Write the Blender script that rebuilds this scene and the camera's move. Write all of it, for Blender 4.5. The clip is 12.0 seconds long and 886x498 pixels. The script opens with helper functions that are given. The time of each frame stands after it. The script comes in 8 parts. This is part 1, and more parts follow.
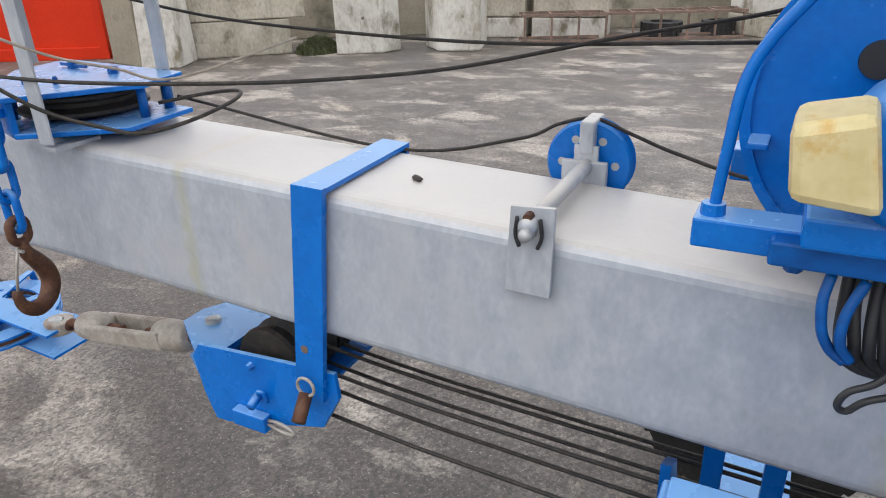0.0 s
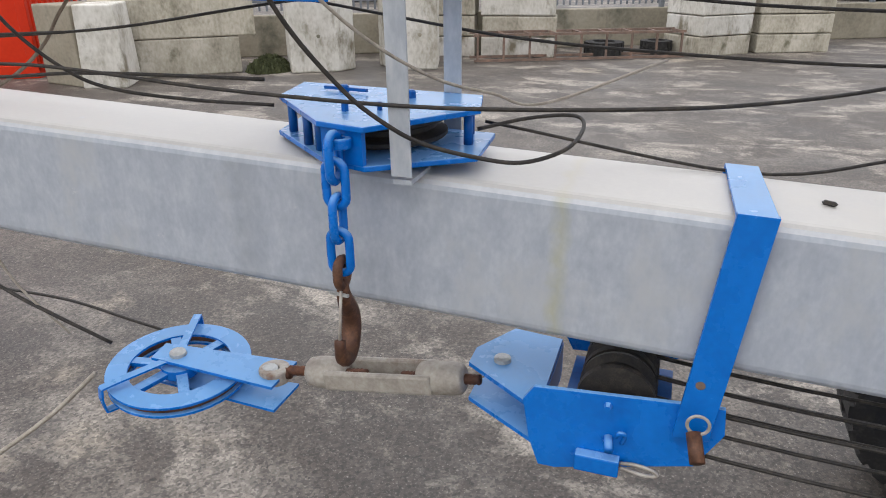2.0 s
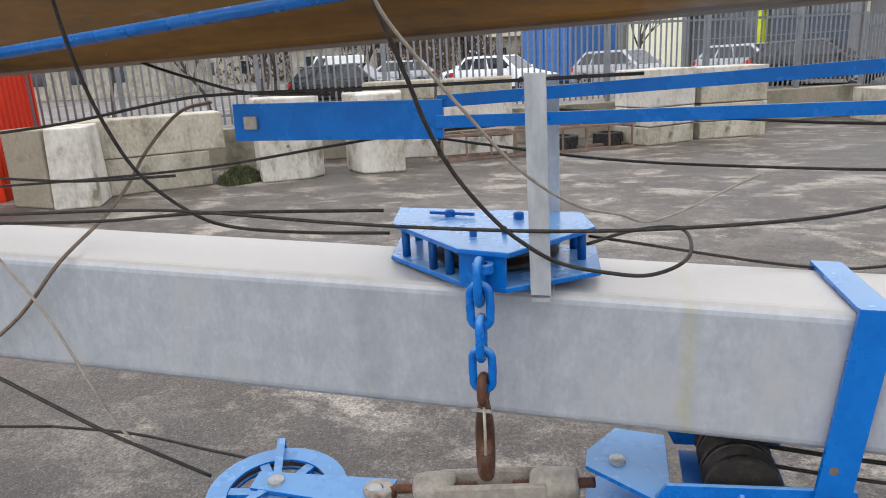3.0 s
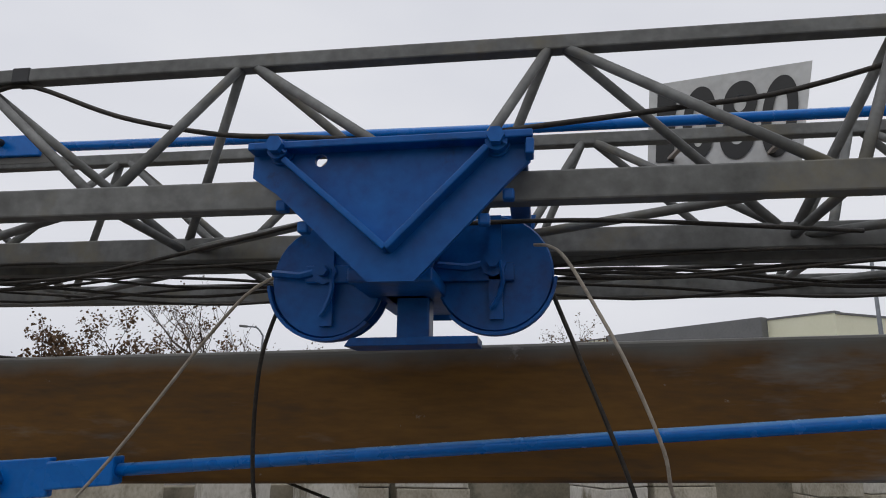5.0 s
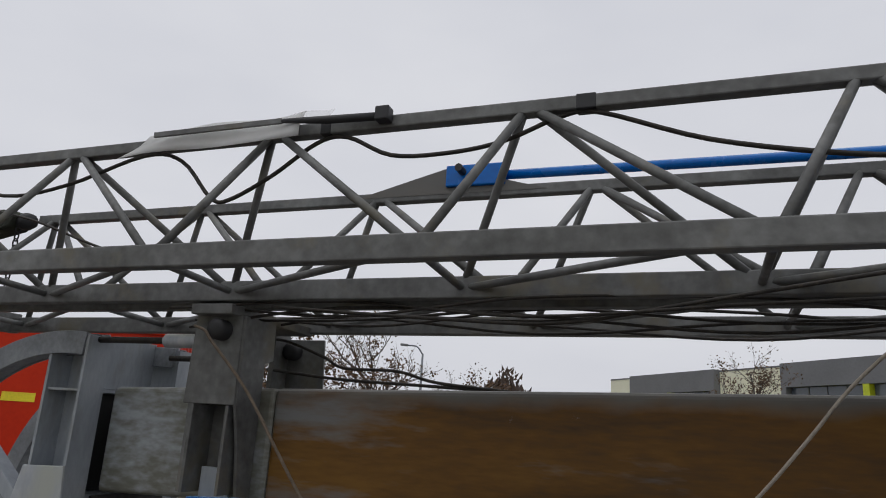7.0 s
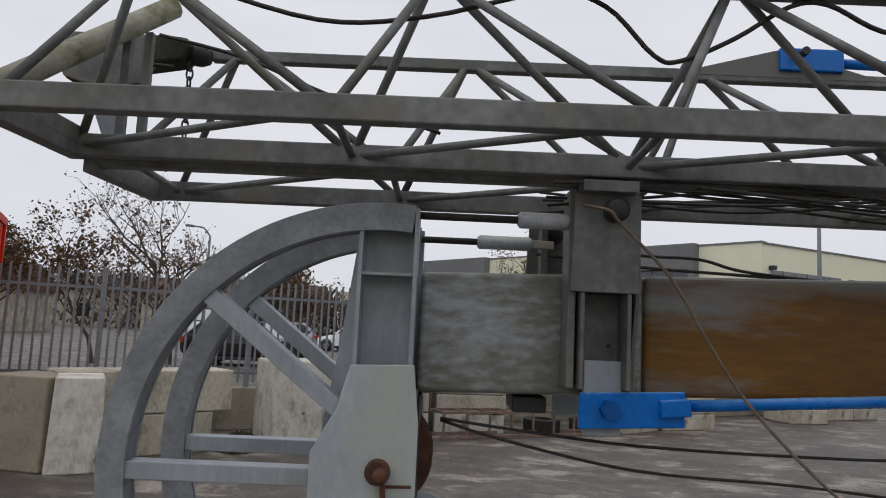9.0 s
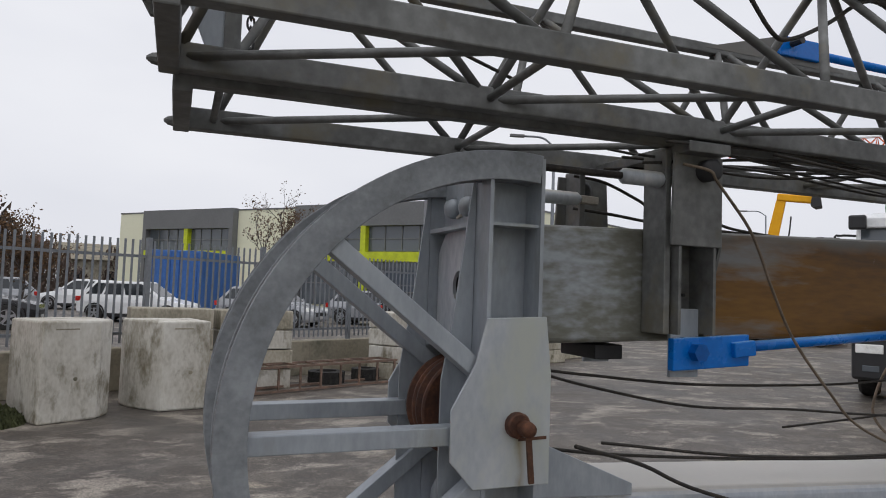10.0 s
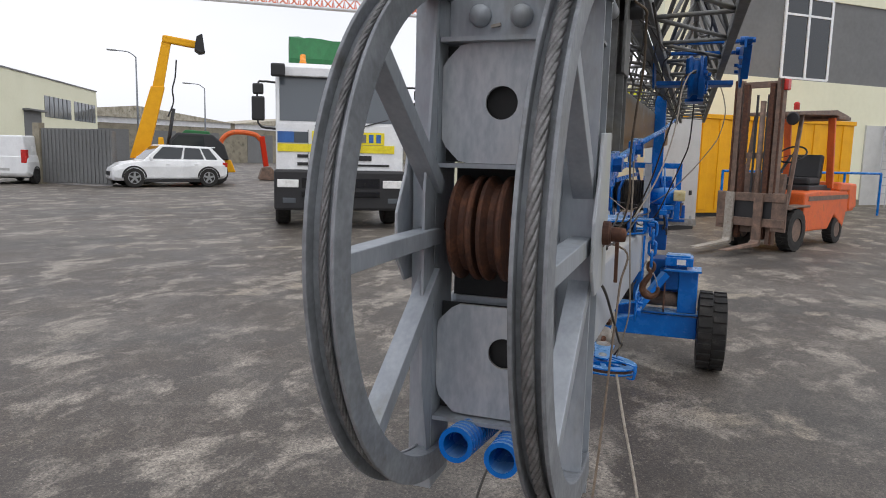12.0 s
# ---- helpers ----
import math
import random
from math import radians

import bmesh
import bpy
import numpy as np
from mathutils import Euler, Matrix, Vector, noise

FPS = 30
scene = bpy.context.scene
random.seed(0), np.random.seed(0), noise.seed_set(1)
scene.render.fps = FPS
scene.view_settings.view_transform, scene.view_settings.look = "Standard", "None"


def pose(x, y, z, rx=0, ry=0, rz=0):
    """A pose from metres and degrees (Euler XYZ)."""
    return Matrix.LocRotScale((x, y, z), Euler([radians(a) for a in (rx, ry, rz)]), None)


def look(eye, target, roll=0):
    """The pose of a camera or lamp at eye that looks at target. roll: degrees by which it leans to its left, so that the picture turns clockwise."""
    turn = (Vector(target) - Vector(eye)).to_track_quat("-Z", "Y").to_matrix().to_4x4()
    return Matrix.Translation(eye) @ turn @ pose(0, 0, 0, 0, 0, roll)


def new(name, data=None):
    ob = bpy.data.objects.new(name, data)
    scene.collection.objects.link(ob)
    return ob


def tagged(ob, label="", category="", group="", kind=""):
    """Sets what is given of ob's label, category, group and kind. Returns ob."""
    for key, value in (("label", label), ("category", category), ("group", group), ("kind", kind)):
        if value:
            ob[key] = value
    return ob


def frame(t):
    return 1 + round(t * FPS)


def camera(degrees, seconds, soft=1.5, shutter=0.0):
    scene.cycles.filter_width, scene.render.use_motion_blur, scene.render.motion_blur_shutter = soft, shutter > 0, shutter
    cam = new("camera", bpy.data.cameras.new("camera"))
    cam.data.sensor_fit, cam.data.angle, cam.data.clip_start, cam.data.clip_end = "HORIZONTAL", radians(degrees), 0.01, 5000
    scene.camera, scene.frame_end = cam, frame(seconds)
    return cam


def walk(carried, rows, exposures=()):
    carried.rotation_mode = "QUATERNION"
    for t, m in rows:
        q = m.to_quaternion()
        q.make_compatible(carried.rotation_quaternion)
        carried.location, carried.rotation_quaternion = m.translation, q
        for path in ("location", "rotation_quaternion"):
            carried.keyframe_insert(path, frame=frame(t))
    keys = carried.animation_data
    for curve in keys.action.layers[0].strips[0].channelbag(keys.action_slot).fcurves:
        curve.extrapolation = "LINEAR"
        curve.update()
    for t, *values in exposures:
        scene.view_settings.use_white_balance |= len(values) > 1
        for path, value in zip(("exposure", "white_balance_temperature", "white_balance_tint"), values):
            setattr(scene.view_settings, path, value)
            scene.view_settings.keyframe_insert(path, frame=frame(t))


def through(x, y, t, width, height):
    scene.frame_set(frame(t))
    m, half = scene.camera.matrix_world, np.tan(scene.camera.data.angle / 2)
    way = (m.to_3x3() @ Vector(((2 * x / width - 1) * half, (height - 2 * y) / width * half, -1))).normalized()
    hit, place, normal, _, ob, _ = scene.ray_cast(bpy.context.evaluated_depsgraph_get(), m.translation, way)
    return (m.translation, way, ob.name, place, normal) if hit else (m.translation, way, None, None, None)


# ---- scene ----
cam = camera(65.0, 12.0, soft=1.0)
PATH = [
    (0, (1.233, -0.824, 1.398), (0.389, 0.795, 0.583), -1.8),
    (0.5, (1.075, -0.87, 1.404), (0.192, 0.736, 0.605), -0.6),
    (1, (0.836, -1.005, 1.424), (0.108, 0.675, 0.617), -2.4),
    (1.5, (0.646, -1.067, 1.414), (-0.042, 0.638, 0.628), 0.1),
    (2, (0.447, -1.075, 1.411), (-0.148, 0.67, 0.635), -0.5),
    (2.5, (0.277, -1.142, 1.436), (-0.169, 0.672, 0.723), 0.3),
    (3, (0.155, -1.222, 1.489), (-0.327, 0.646, 0.961), -3.0),
    (3.5, (-0.041, -1.24, 1.575), (-0.59, 0.665, 1.31), -2.0),
    (3.6, (-0.066, -1.233, 1.582), (-0.622, 0.678, 1.388), -1.0),
    (5.3, (-0.361, -1.365, 1.646), (-0.615, 0.553, 2.154), 0.6),
    (5.5, (-0.413, -1.389, 1.641), (-0.681, 0.525, 2.158), 0.5),
    (6, (-0.569, -1.389, 1.641), (-1.058, 0.482, 2.152), 1.5),
    (6.5, (-0.814, -1.341, 1.633), (-1.418, 0.481, 2.196), 2.0),
    (7, (-1.09, -1.406, 1.66), (-1.754, 0.411, 2.169), 3.5),
    (7.5, (-1.387, -1.483, 1.631), (-2.021, 0.353, 2.106), 2.6),
    (7.7, (-1.475, -1.478, 1.633), (-2.152, 0.353, 2.066), 3.2),
    (9.3, (-2.652, -1.452, 1.604), (-2.454, 0.528, 1.803), 1.7),
    (9.5, (-2.792, -1.409, 1.602), (-2.465, 0.555, 1.788), 0.8),
    (10, (-3.15, -1.284, 1.575), (-2.437, 0.581, 1.695), 2.1),
    (10.5, (-3.473, -1.105, 1.555), (-2.442, 0.608, 1.54), 3.2),
    (11, (-3.674, -0.809, 1.522), (-2.3, 0.643, 1.431), 1.7),
    (11.5, (-3.905, -0.504, 1.506), (-2.164, 0.453, 1.278), 1.9),
    (12, (-3.977, -0.255, 1.477), (-2.106, 0.4, 1.21), 1.4),
]
EXPOSURES = [(0, 1.13), (1.5, 1.0), (2.5, 1.02), (3.2, 1.04), (3.7, 1.0), (4.6, 0.12), (5.3, -0.18), (7.7, -0.24), (9.3, -0.05), (10.5, 0.08), (11.0, 0.16), (11.5, 0.19), (12, 0.41)]
walk(cam, [(t, look(eye, target, roll)) for t, eye, target, roll in PATH], EXPOSURES)

# ---------------------------------------------------------------- light: an overcast winter sky
SUN_EL, SUN_AZ = 69.0, 225.0


def make_world():
    w = bpy.data.worlds.new("overcast_sky")
    scene.world = w
    w.use_nodes = True
    nt = w.node_tree
    nt.nodes.clear()
    out = nt.nodes.new("ShaderNodeOutputWorld")
    bg = nt.nodes.new("ShaderNodeBackground")
    sky = nt.nodes.new("ShaderNodeTexSky")
    sky.sky_type = "NISHITA"
    sky.sun_disc = False
    sky.sun_elevation = radians(SUN_EL)
    sky.sun_rotation = radians(SUN_AZ)
    sky.dust_density = 6.0
    hs = nt.nodes.new("ShaderNodeHueSaturation")
    hs.inputs["Saturation"].default_value = 0.12
    hs.inputs["Value"].default_value = 0.55
    tc = nt.nodes.new("ShaderNodeTexCoord")
    mp = nt.nodes.new("ShaderNodeMapping")
    mp.inputs["Scale"].default_value = (1.0, 1.0, 2.6)
    nz = nt.nodes.new("ShaderNodeTexNoise")
    nz.inputs["Scale"].default_value = 1.6
    nz.inputs["Detail"].default_value = 4.0
    ramp = nt.nodes.new("ShaderNodeValToRGB")
    ramp.color_ramp.elements[0].position, ramp.color_ramp.elements[1].position = 0.25, 0.8
    ramp.color_ramp.elements[0].color = (5.35, 5.5, 6.1, 1)
    ramp.color_ramp.elements[1].color = (6.75, 6.83, 7.2, 1)
    mix = nt.nodes.new("ShaderNodeMixRGB")
    mix.inputs[0].default_value = 0.85
    ln = nt.links
    ln.new(tc.outputs["Generated"], mp.inputs[0])
    ln.new(mp.outputs[0], nz.inputs["Vector"])
    ln.new(nz.outputs["Fac"], ramp.inputs[0])
    ln.new(sky.outputs[0], hs.inputs["Color"])
    ln.new(hs.outputs[0], mix.inputs[1])
    ln.new(ramp.outputs[0], mix.inputs[2])
    ln.new(mix.outputs[0], bg.inputs[0])
    bg.inputs[1].default_value = 0.142
    ln.new(bg.outputs[0], out.inputs[0])


make_world()
sun = new("sun", bpy.data.lights.new("sun", "SUN"))
sun.data.energy, sun.data.angle, sun.data.color = 0.45, radians(50), (1.0, 0.97, 0.93)
sun.matrix_world = look((-4, -4, 15), (0, 0, 0))


# ---------------------------------------------------------------- materials
def mat(name, base, rough=0.6, metal=0.0, dark=None, light=None, scale=6.0, fine=60.0, bump=0.15, spread=0.5,
        stretch=(1, 1, 1), stain=None, stain_scale=2.0, stain_at=0.6, rnd=0.0, rough_var=0.12, spec=0.5):
    """A worn surface: two noises mix dark, base and light; an optional third one lays stains over them."""
    m = bpy.data.materials.new(name)
    m.use_nodes = True
    nt = m.node_tree
    b = nt.nodes["Principled BSDF"]
    ln = nt.links
    dark = dark or tuple(c * 0.7 for c in base)
    light = light or tuple(min(1, c * 1.25) for c in base)
    tc = nt.nodes.new("ShaderNodeTexCoord")
    mp = nt.nodes.new("ShaderNodeMapping")
    mp.inputs["Scale"].default_value = stretch
    ln.new(tc.outputs["Object"], mp.inputs[0])
    n1 = nt.nodes.new("ShaderNodeTexNoise")
    n1.inputs["Scale"].default_value, n1.inputs["Detail"].default_value, n1.inputs["Roughness"].default_value = scale, 5, 0.62
    n2 = nt.nodes.new("ShaderNodeTexNoise")
    n2.inputs["Scale"].default_value, n2.inputs["Detail"].default_value = fine, 3
    ln.new(mp.outputs[0], n1.inputs["Vector"])
    ln.new(mp.outputs[0], n2.inputs["Vector"])
    add = nt.nodes.new("ShaderNodeMath")
    add.operation = "MULTIPLY_ADD"
    add.inputs[1].default_value = 0.3
    ln.new(n2.outputs["Fac"], add.inputs[0])
    mul = nt.nodes.new("ShaderNodeMath")
    mul.operation = "MULTIPLY"
    mul.inputs[1].default_value = 0.7
    ln.new(n1.outputs["Fac"], mul.inputs[0])
    ln.new(mul.outputs[0], add.inputs[2])
    ramp = nt.nodes.new("ShaderNodeValToRGB")
    e = ramp.color_ramp.elements
    e[0].position, e[1].position = 0.5 - 0.22 * spread * 2, 0.5 + 0.22 * spread * 2
    e[0].color, e[1].color = (*dark, 1), (*light, 1)
    mid = e.new(0.5)
    mid.color = (*base, 1)
    ln.new(add.outputs[0], ramp.inputs[0])
    col = ramp.outputs[0]
    if stain:
        n3 = nt.nodes.new("ShaderNodeTexNoise")
        n3.inputs["Scale"].default_value, n3.inputs["Detail"].default_value, n3.inputs["Roughness"].default_value = stain_scale, 6, 0.65
        ln.new(mp.outputs[0], n3.inputs["Vector"])
        r3 = nt.nodes.new("ShaderNodeValToRGB")
        r3.color_ramp.elements[0].position, r3.color_ramp.elements[1].position = stain_at - 0.06, stain_at + 0.08
        ln.new(n3.outputs["Fac"], r3.inputs[0])
        mx = nt.nodes.new("ShaderNodeMixRGB")
        mx.inputs[2].default_value = (*stain, 1)
        ln.new(r3.outputs[0], mx.inputs[0])
        ln.new(col, mx.inputs[1])
        col = mx.outputs[0]
    if rnd:
        oi = nt.nodes.new("ShaderNodeObjectInfo")
        mr = nt.nodes.new("ShaderNodeMapRange")
        mr.inputs[3].default_value, mr.inputs[4].default_value = 1 - rnd, 1 + rnd
        ln.new(oi.outputs["Random"], mr.inputs[0])
        hv = nt.nodes.new("ShaderNodeHueSaturation")
        ln.new(mr.outputs[0], hv.inputs["Value"])
        ln.new(col, hv.inputs["Color"])
        col = hv.outputs[0]
    ln.new(col, b.inputs["Base Color"])
    rr = nt.nodes.new("ShaderNodeMapRange")
    rr.inputs[3].default_value, rr.inputs[4].default_value = max(0.03, rough - rough_var), min(1, rough + rough_var)
    ln.new(n1.outputs["Fac"], rr.inputs[0])
    ln.new(rr.outputs[0], b.inputs["Roughness"])
    b.inputs["Metallic"].default_value = metal
    b.inputs["Specular IOR Level"].default_value = spec
    if bump:
        bp = nt.nodes.new("ShaderNodeBump")
        bp.inputs["Strength"].default_value, bp.inputs["Distance"].default_value = bump, 0.004
        ln.new(add.outputs[0], bp.inputs["Height"])
        ln.new(bp.outputs[0], b.inputs["Normal"])
    return m


def glass(name, tint=(0.02, 0.025, 0.03)):
    m = bpy.data.materials.new(name)
    m.use_nodes = True
    b = m.node_tree.nodes["Principled BSDF"]
    b.inputs["Base Color"].default_value = (*tint, 1)
    b.inputs["Roughness"].default_value = 0.06
    b.inputs["Specular IOR Level"].default_value = 0.7
    return m


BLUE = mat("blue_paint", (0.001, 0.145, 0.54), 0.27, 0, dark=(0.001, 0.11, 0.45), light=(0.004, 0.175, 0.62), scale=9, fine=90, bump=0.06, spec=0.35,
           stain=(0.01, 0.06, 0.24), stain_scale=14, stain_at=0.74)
BLUE_DIRTY = mat("blue_paint_greasy", (0.001, 0.088, 0.34), 0.38, 0, spec=0.3, dark=(0.004, 0.035, 0.16), light=(0.004, 0.125, 0.44), scale=10, fine=70, bump=0.25,
                 stain=(0.012, 0.022, 0.04), stain_scale=8, stain_at=0.67)
GALV = mat("galvanised_steel", (0.43, 0.455, 0.49), 0.5, 0.2, dark=(0.36, 0.385, 0.425), light=(0.52, 0.54, 0.565), scale=20, fine=80, bump=0.06, spread=0.32,
           stretch=(1, 1, 0.4), stain=(0.46, 0.465, 0.46), stain_scale=5, stain_at=0.62)
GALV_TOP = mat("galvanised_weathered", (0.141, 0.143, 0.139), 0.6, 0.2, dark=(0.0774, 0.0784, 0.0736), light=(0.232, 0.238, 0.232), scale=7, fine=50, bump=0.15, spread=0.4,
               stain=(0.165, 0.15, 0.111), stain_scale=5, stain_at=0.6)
GALV_RIM = mat("galvanised_wheel", (0.335, 0.365, 0.4), 0.5, 0.2, dark=(0.285, 0.31, 0.34), light=(0.4, 0.43, 0.46), scale=18, fine=90, bump=0.06, spread=0.34,
               stretch=(1, 1, 0.35), stain=(0.27, 0.28, 0.265), stain_scale=7, stain_at=0.64)
RIM_GRIMY = mat("grimy_wheel_steel", (0.235, 0.25, 0.27), 0.52, 0.2, dark=(0.17, 0.18, 0.19), light=(0.31, 0.33, 0.35), scale=14, fine=80, bump=0.1, spread=0.33,
                stain=(0.13, 0.125, 0.115), stain_scale=8, stain_at=0.66)
RUST_BEAM = mat("rust_filmed_steel", (0.137, 0.0668, 0.0169), 0.42, 0.0, dark=(0.0706, 0.0423, 0.0216), light=(0.197, 0.0988, 0.0207), scale=3.0, fine=40, bump=0.08, spread=0.36,
                stretch=(0.45, 1, 2.2), stain=(0.188, 0.188, 0.184), stain_scale=2.6, stain_at=0.6, spec=0.22)


def scuffs(m, scale, lo, hi, colour, amount):
    """Small scattered scuffs."""
    nt = m.node_tree
    b = nt.nodes["Principled BSDF"]
    src = b.inputs["Base Color"].links[0].from_socket
    tc = nt.nodes.new("ShaderNodeTexCoord")
    nz = nt.nodes.new("ShaderNodeTexNoise")
    nz.inputs["Scale"].default_value, nz.inputs["Detail"].default_value, nz.inputs["Roughness"].default_value = scale, 5, 0.7
    mr = nt.nodes.new("ShaderNodeMapRange")
    mr.inputs[1].default_value, mr.inputs[2].default_value, mr.inputs[4].default_value = lo, hi, amount
    mx = nt.nodes.new("ShaderNodeMixRGB")
    mx.inputs[2].default_value = (*colour, 1)
    nt.links.new(tc.outputs["Object"], nz.inputs["Vector"])
    nt.links.new(nz.outputs["Fac"], mr.inputs[0])
    nt.links.new(mr.outputs[0], mx.inputs[0])
    nt.links.new(src, mx.inputs[1])
    nt.links.new(mx.outputs[0], b.inputs["Base Color"])


def bare_edge(m, height, slope, width, colour):
    """Bare zinc along the upper edge of the sloping beam, with an uneven border."""
    nt = m.node_tree
    b = nt.nodes["Principled BSDF"]
    src = b.inputs["Base Color"].links[0].from_socket
    tc = nt.nodes.new("ShaderNodeTexCoord")
    dot = nt.nodes.new("ShaderNodeVectorMath")
    dot.operation = "DOT_PRODUCT"
    dot.inputs[1].default_value = (-slope, 0, 1)
    nz = nt.nodes.new("ShaderNodeTexNoise")
    nz.inputs["Scale"].default_value, nz.inputs["Detail"].default_value = 4, 5
    ad = nt.nodes.new("ShaderNodeMath")
    ad.operation = "MULTIPLY_ADD"
    ad.inputs[1].default_value = width * 2.4
    mr = nt.nodes.new("ShaderNodeMapRange")
    mr.inputs[1].default_value, mr.inputs[2].default_value, mr.inputs[4].default_value = height + width * 0.2, height + width * 1.0, 0.85
    mx = nt.nodes.new("ShaderNodeMixRGB")
    mx.inputs[2].default_value = (*colour, 1)
    nt.links.new(tc.outputs["Object"], dot.inputs[0])
    nt.links.new(tc.outputs["Object"], nz.inputs["Vector"])
    nt.links.new(nz.outputs["Fac"], ad.inputs[0])
    nt.links.new(dot.outputs["Value"], ad.inputs[2])
    nt.links.new(ad.outputs[0], mr.inputs[0])
    nt.links.new(mr.outputs[0], mx.inputs[0])
    nt.links.new(src, mx.inputs[1])
    nt.links.new(mx.outputs[0], b.inputs["Base Color"])


def dust_and_sheen(m, colour, amount):
    """Tints the upward faces paler: settled dust, and sky sheen painted into the blue."""
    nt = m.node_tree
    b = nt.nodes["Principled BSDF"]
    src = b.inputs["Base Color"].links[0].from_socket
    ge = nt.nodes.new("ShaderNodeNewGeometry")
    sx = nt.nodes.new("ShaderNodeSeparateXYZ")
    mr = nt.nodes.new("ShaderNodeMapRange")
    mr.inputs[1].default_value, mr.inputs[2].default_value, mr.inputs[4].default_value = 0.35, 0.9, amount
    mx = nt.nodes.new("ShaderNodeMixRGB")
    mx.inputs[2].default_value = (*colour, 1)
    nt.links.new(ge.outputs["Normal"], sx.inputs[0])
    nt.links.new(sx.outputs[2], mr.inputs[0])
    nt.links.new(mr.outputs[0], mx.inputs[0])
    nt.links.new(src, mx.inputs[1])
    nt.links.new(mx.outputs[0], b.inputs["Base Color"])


def drip(m, at, width, colour, amount, below=9.0):
    """A stain run down at one place along x, from a height on, broken up by noise."""
    nt = m.node_tree
    b = nt.nodes["Principled BSDF"]
    src = b.inputs["Base Color"].links[0].from_socket
    tc = nt.nodes.new("ShaderNodeTexCoord")
    sx = nt.nodes.new("ShaderNodeSeparateXYZ")
    nt.links.new(tc.outputs["Object"], sx.inputs[0])
    nz = nt.nodes.new("ShaderNodeTexNoise")
    nz.inputs["Scale"].default_value, nz.inputs["Detail"].default_value = 22, 4
    nt.links.new(tc.outputs["Object"], nz.inputs["Vector"])
    sh = nt.nodes.new("ShaderNodeMath")
    sh.operation = "MULTIPLY_ADD"
    sh.inputs[1].default_value, sh.inputs[2].default_value = width * 2.0, -at - width
    nt.links.new(nz.outputs["Fac"], sh.inputs[0])
    ad = nt.nodes.new("ShaderNodeMath")
    nt.links.new(sx.outputs[0], ad.inputs[0])
    nt.links.new(sh.outputs[0], ad.inputs[1])
    ab = nt.nodes.new("ShaderNodeMath")
    ab.operation = "ABSOLUTE"
    nt.links.new(ad.outputs[0], ab.inputs[0])
    mr = nt.nodes.new("ShaderNodeMapRange")
    mr.inputs[1].default_value, mr.inputs[2].default_value, mr.inputs[3].default_value, mr.inputs[4].default_value = 0.0, width, amount, 0.0
    nt.links.new(ab.outputs[0], mr.inputs[0])
    mu = nt.nodes.new("ShaderNodeMath")
    mu.operation = "MULTIPLY"
    nt.links.new(mr.outputs[0], mu.inputs[0])
    nt.links.new(nz.outputs["Fac"], mu.inputs[1])
    lt = nt.nodes.new("ShaderNodeMath")
    lt.operation = "LESS_THAN"
    lt.inputs[1].default_value = below
    nt.links.new(sx.outputs[2], lt.inputs[0])
    cutoff = nt.nodes.new("ShaderNodeMath")
    cutoff.operation = "MULTIPLY"
    nt.links.new(mu.outputs[0], cutoff.inputs[0])
    nt.links.new(lt.outputs[0], cutoff.inputs[1])
    mx = nt.nodes.new("ShaderNodeMixRGB")
    mx.inputs[2].default_value = (*colour, 1)
    nt.links.new(cutoff.outputs[0], mx.inputs[0])
    nt.links.new(src, mx.inputs[1])
    nt.links.new(mx.outputs[0], b.inputs["Base Color"])


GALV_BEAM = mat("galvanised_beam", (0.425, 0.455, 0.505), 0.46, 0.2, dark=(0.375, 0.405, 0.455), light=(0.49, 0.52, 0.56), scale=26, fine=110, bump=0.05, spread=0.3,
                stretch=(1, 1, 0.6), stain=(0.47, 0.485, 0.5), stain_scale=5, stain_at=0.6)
GALV_HUB = mat("galvanised_hub_plate", (0.42, 0.445, 0.475), 0.5, 0.2, dark=(0.36, 0.385, 0.415), light=(0.5, 0.52, 0.54), scale=12, fine=80, bump=0.06, spread=0.3,
               stretch=(1, 1, 0.5), stain=(0.44, 0.46, 0.42), stain_scale=5, stain_at=0.6)
drip(GALV_HUB, -2.525, 0.012, (0.27, 0.21, 0.1), 1.2, 1.31)
drip(GALV_BEAM, 0.285, 0.02, (0.42, 0.4, 0.2), 0.9)
drip(GALV_BEAM, 1.43, 0.05, (0.42, 0.37, 0.2), 0.9)
drip(GALV_BEAM, -0.32, 0.05, (0.27, 0.29, 0.32), 0.8)
dust_and_sheen(GALV_BEAM, (0.63, 0.58, 0.5), 0.7)
dust_and_sheen(GALV, (0.62, 0.575, 0.5), 0.65)
# sky reflection painted into the tops of the blue parts
dust_and_sheen(BLUE, (0.3, 0.54, 0.74), 0.5)
bare_edge(RUST_BEAM, 1.788, 0.026, 0.045, (0.16, 0.165, 0.16))
scuffs(RUST_BEAM, 15, 0.69, 0.75, (0.36, 0.36, 0.36), 0.6)
scuffs(GALV_BEAM, 16, 0.66, 0.72, (0.56, 0.57, 0.58), 0.7)
dust_and_sheen(RUST_BEAM, (0.27, 0.265, 0.25), 0.8)
BEAM_END = mat("dull_zinc", (0.176, 0.176, 0.15), 0.46, 0.15, dark=(0.106, 0.101, 0.0748), light=(0.352, 0.378, 0.405), scale=2.2, fine=40, bump=0.08, spread=0.3,
               stretch=(0.7, 1, 1.7))
RUST = mat("rust", (0.085, 0.035, 0.02), 0.7, 0.2, dark=(0.035, 0.016, 0.012), light=(0.19, 0.075, 0.035), scale=22, fine=120, bump=0.5)
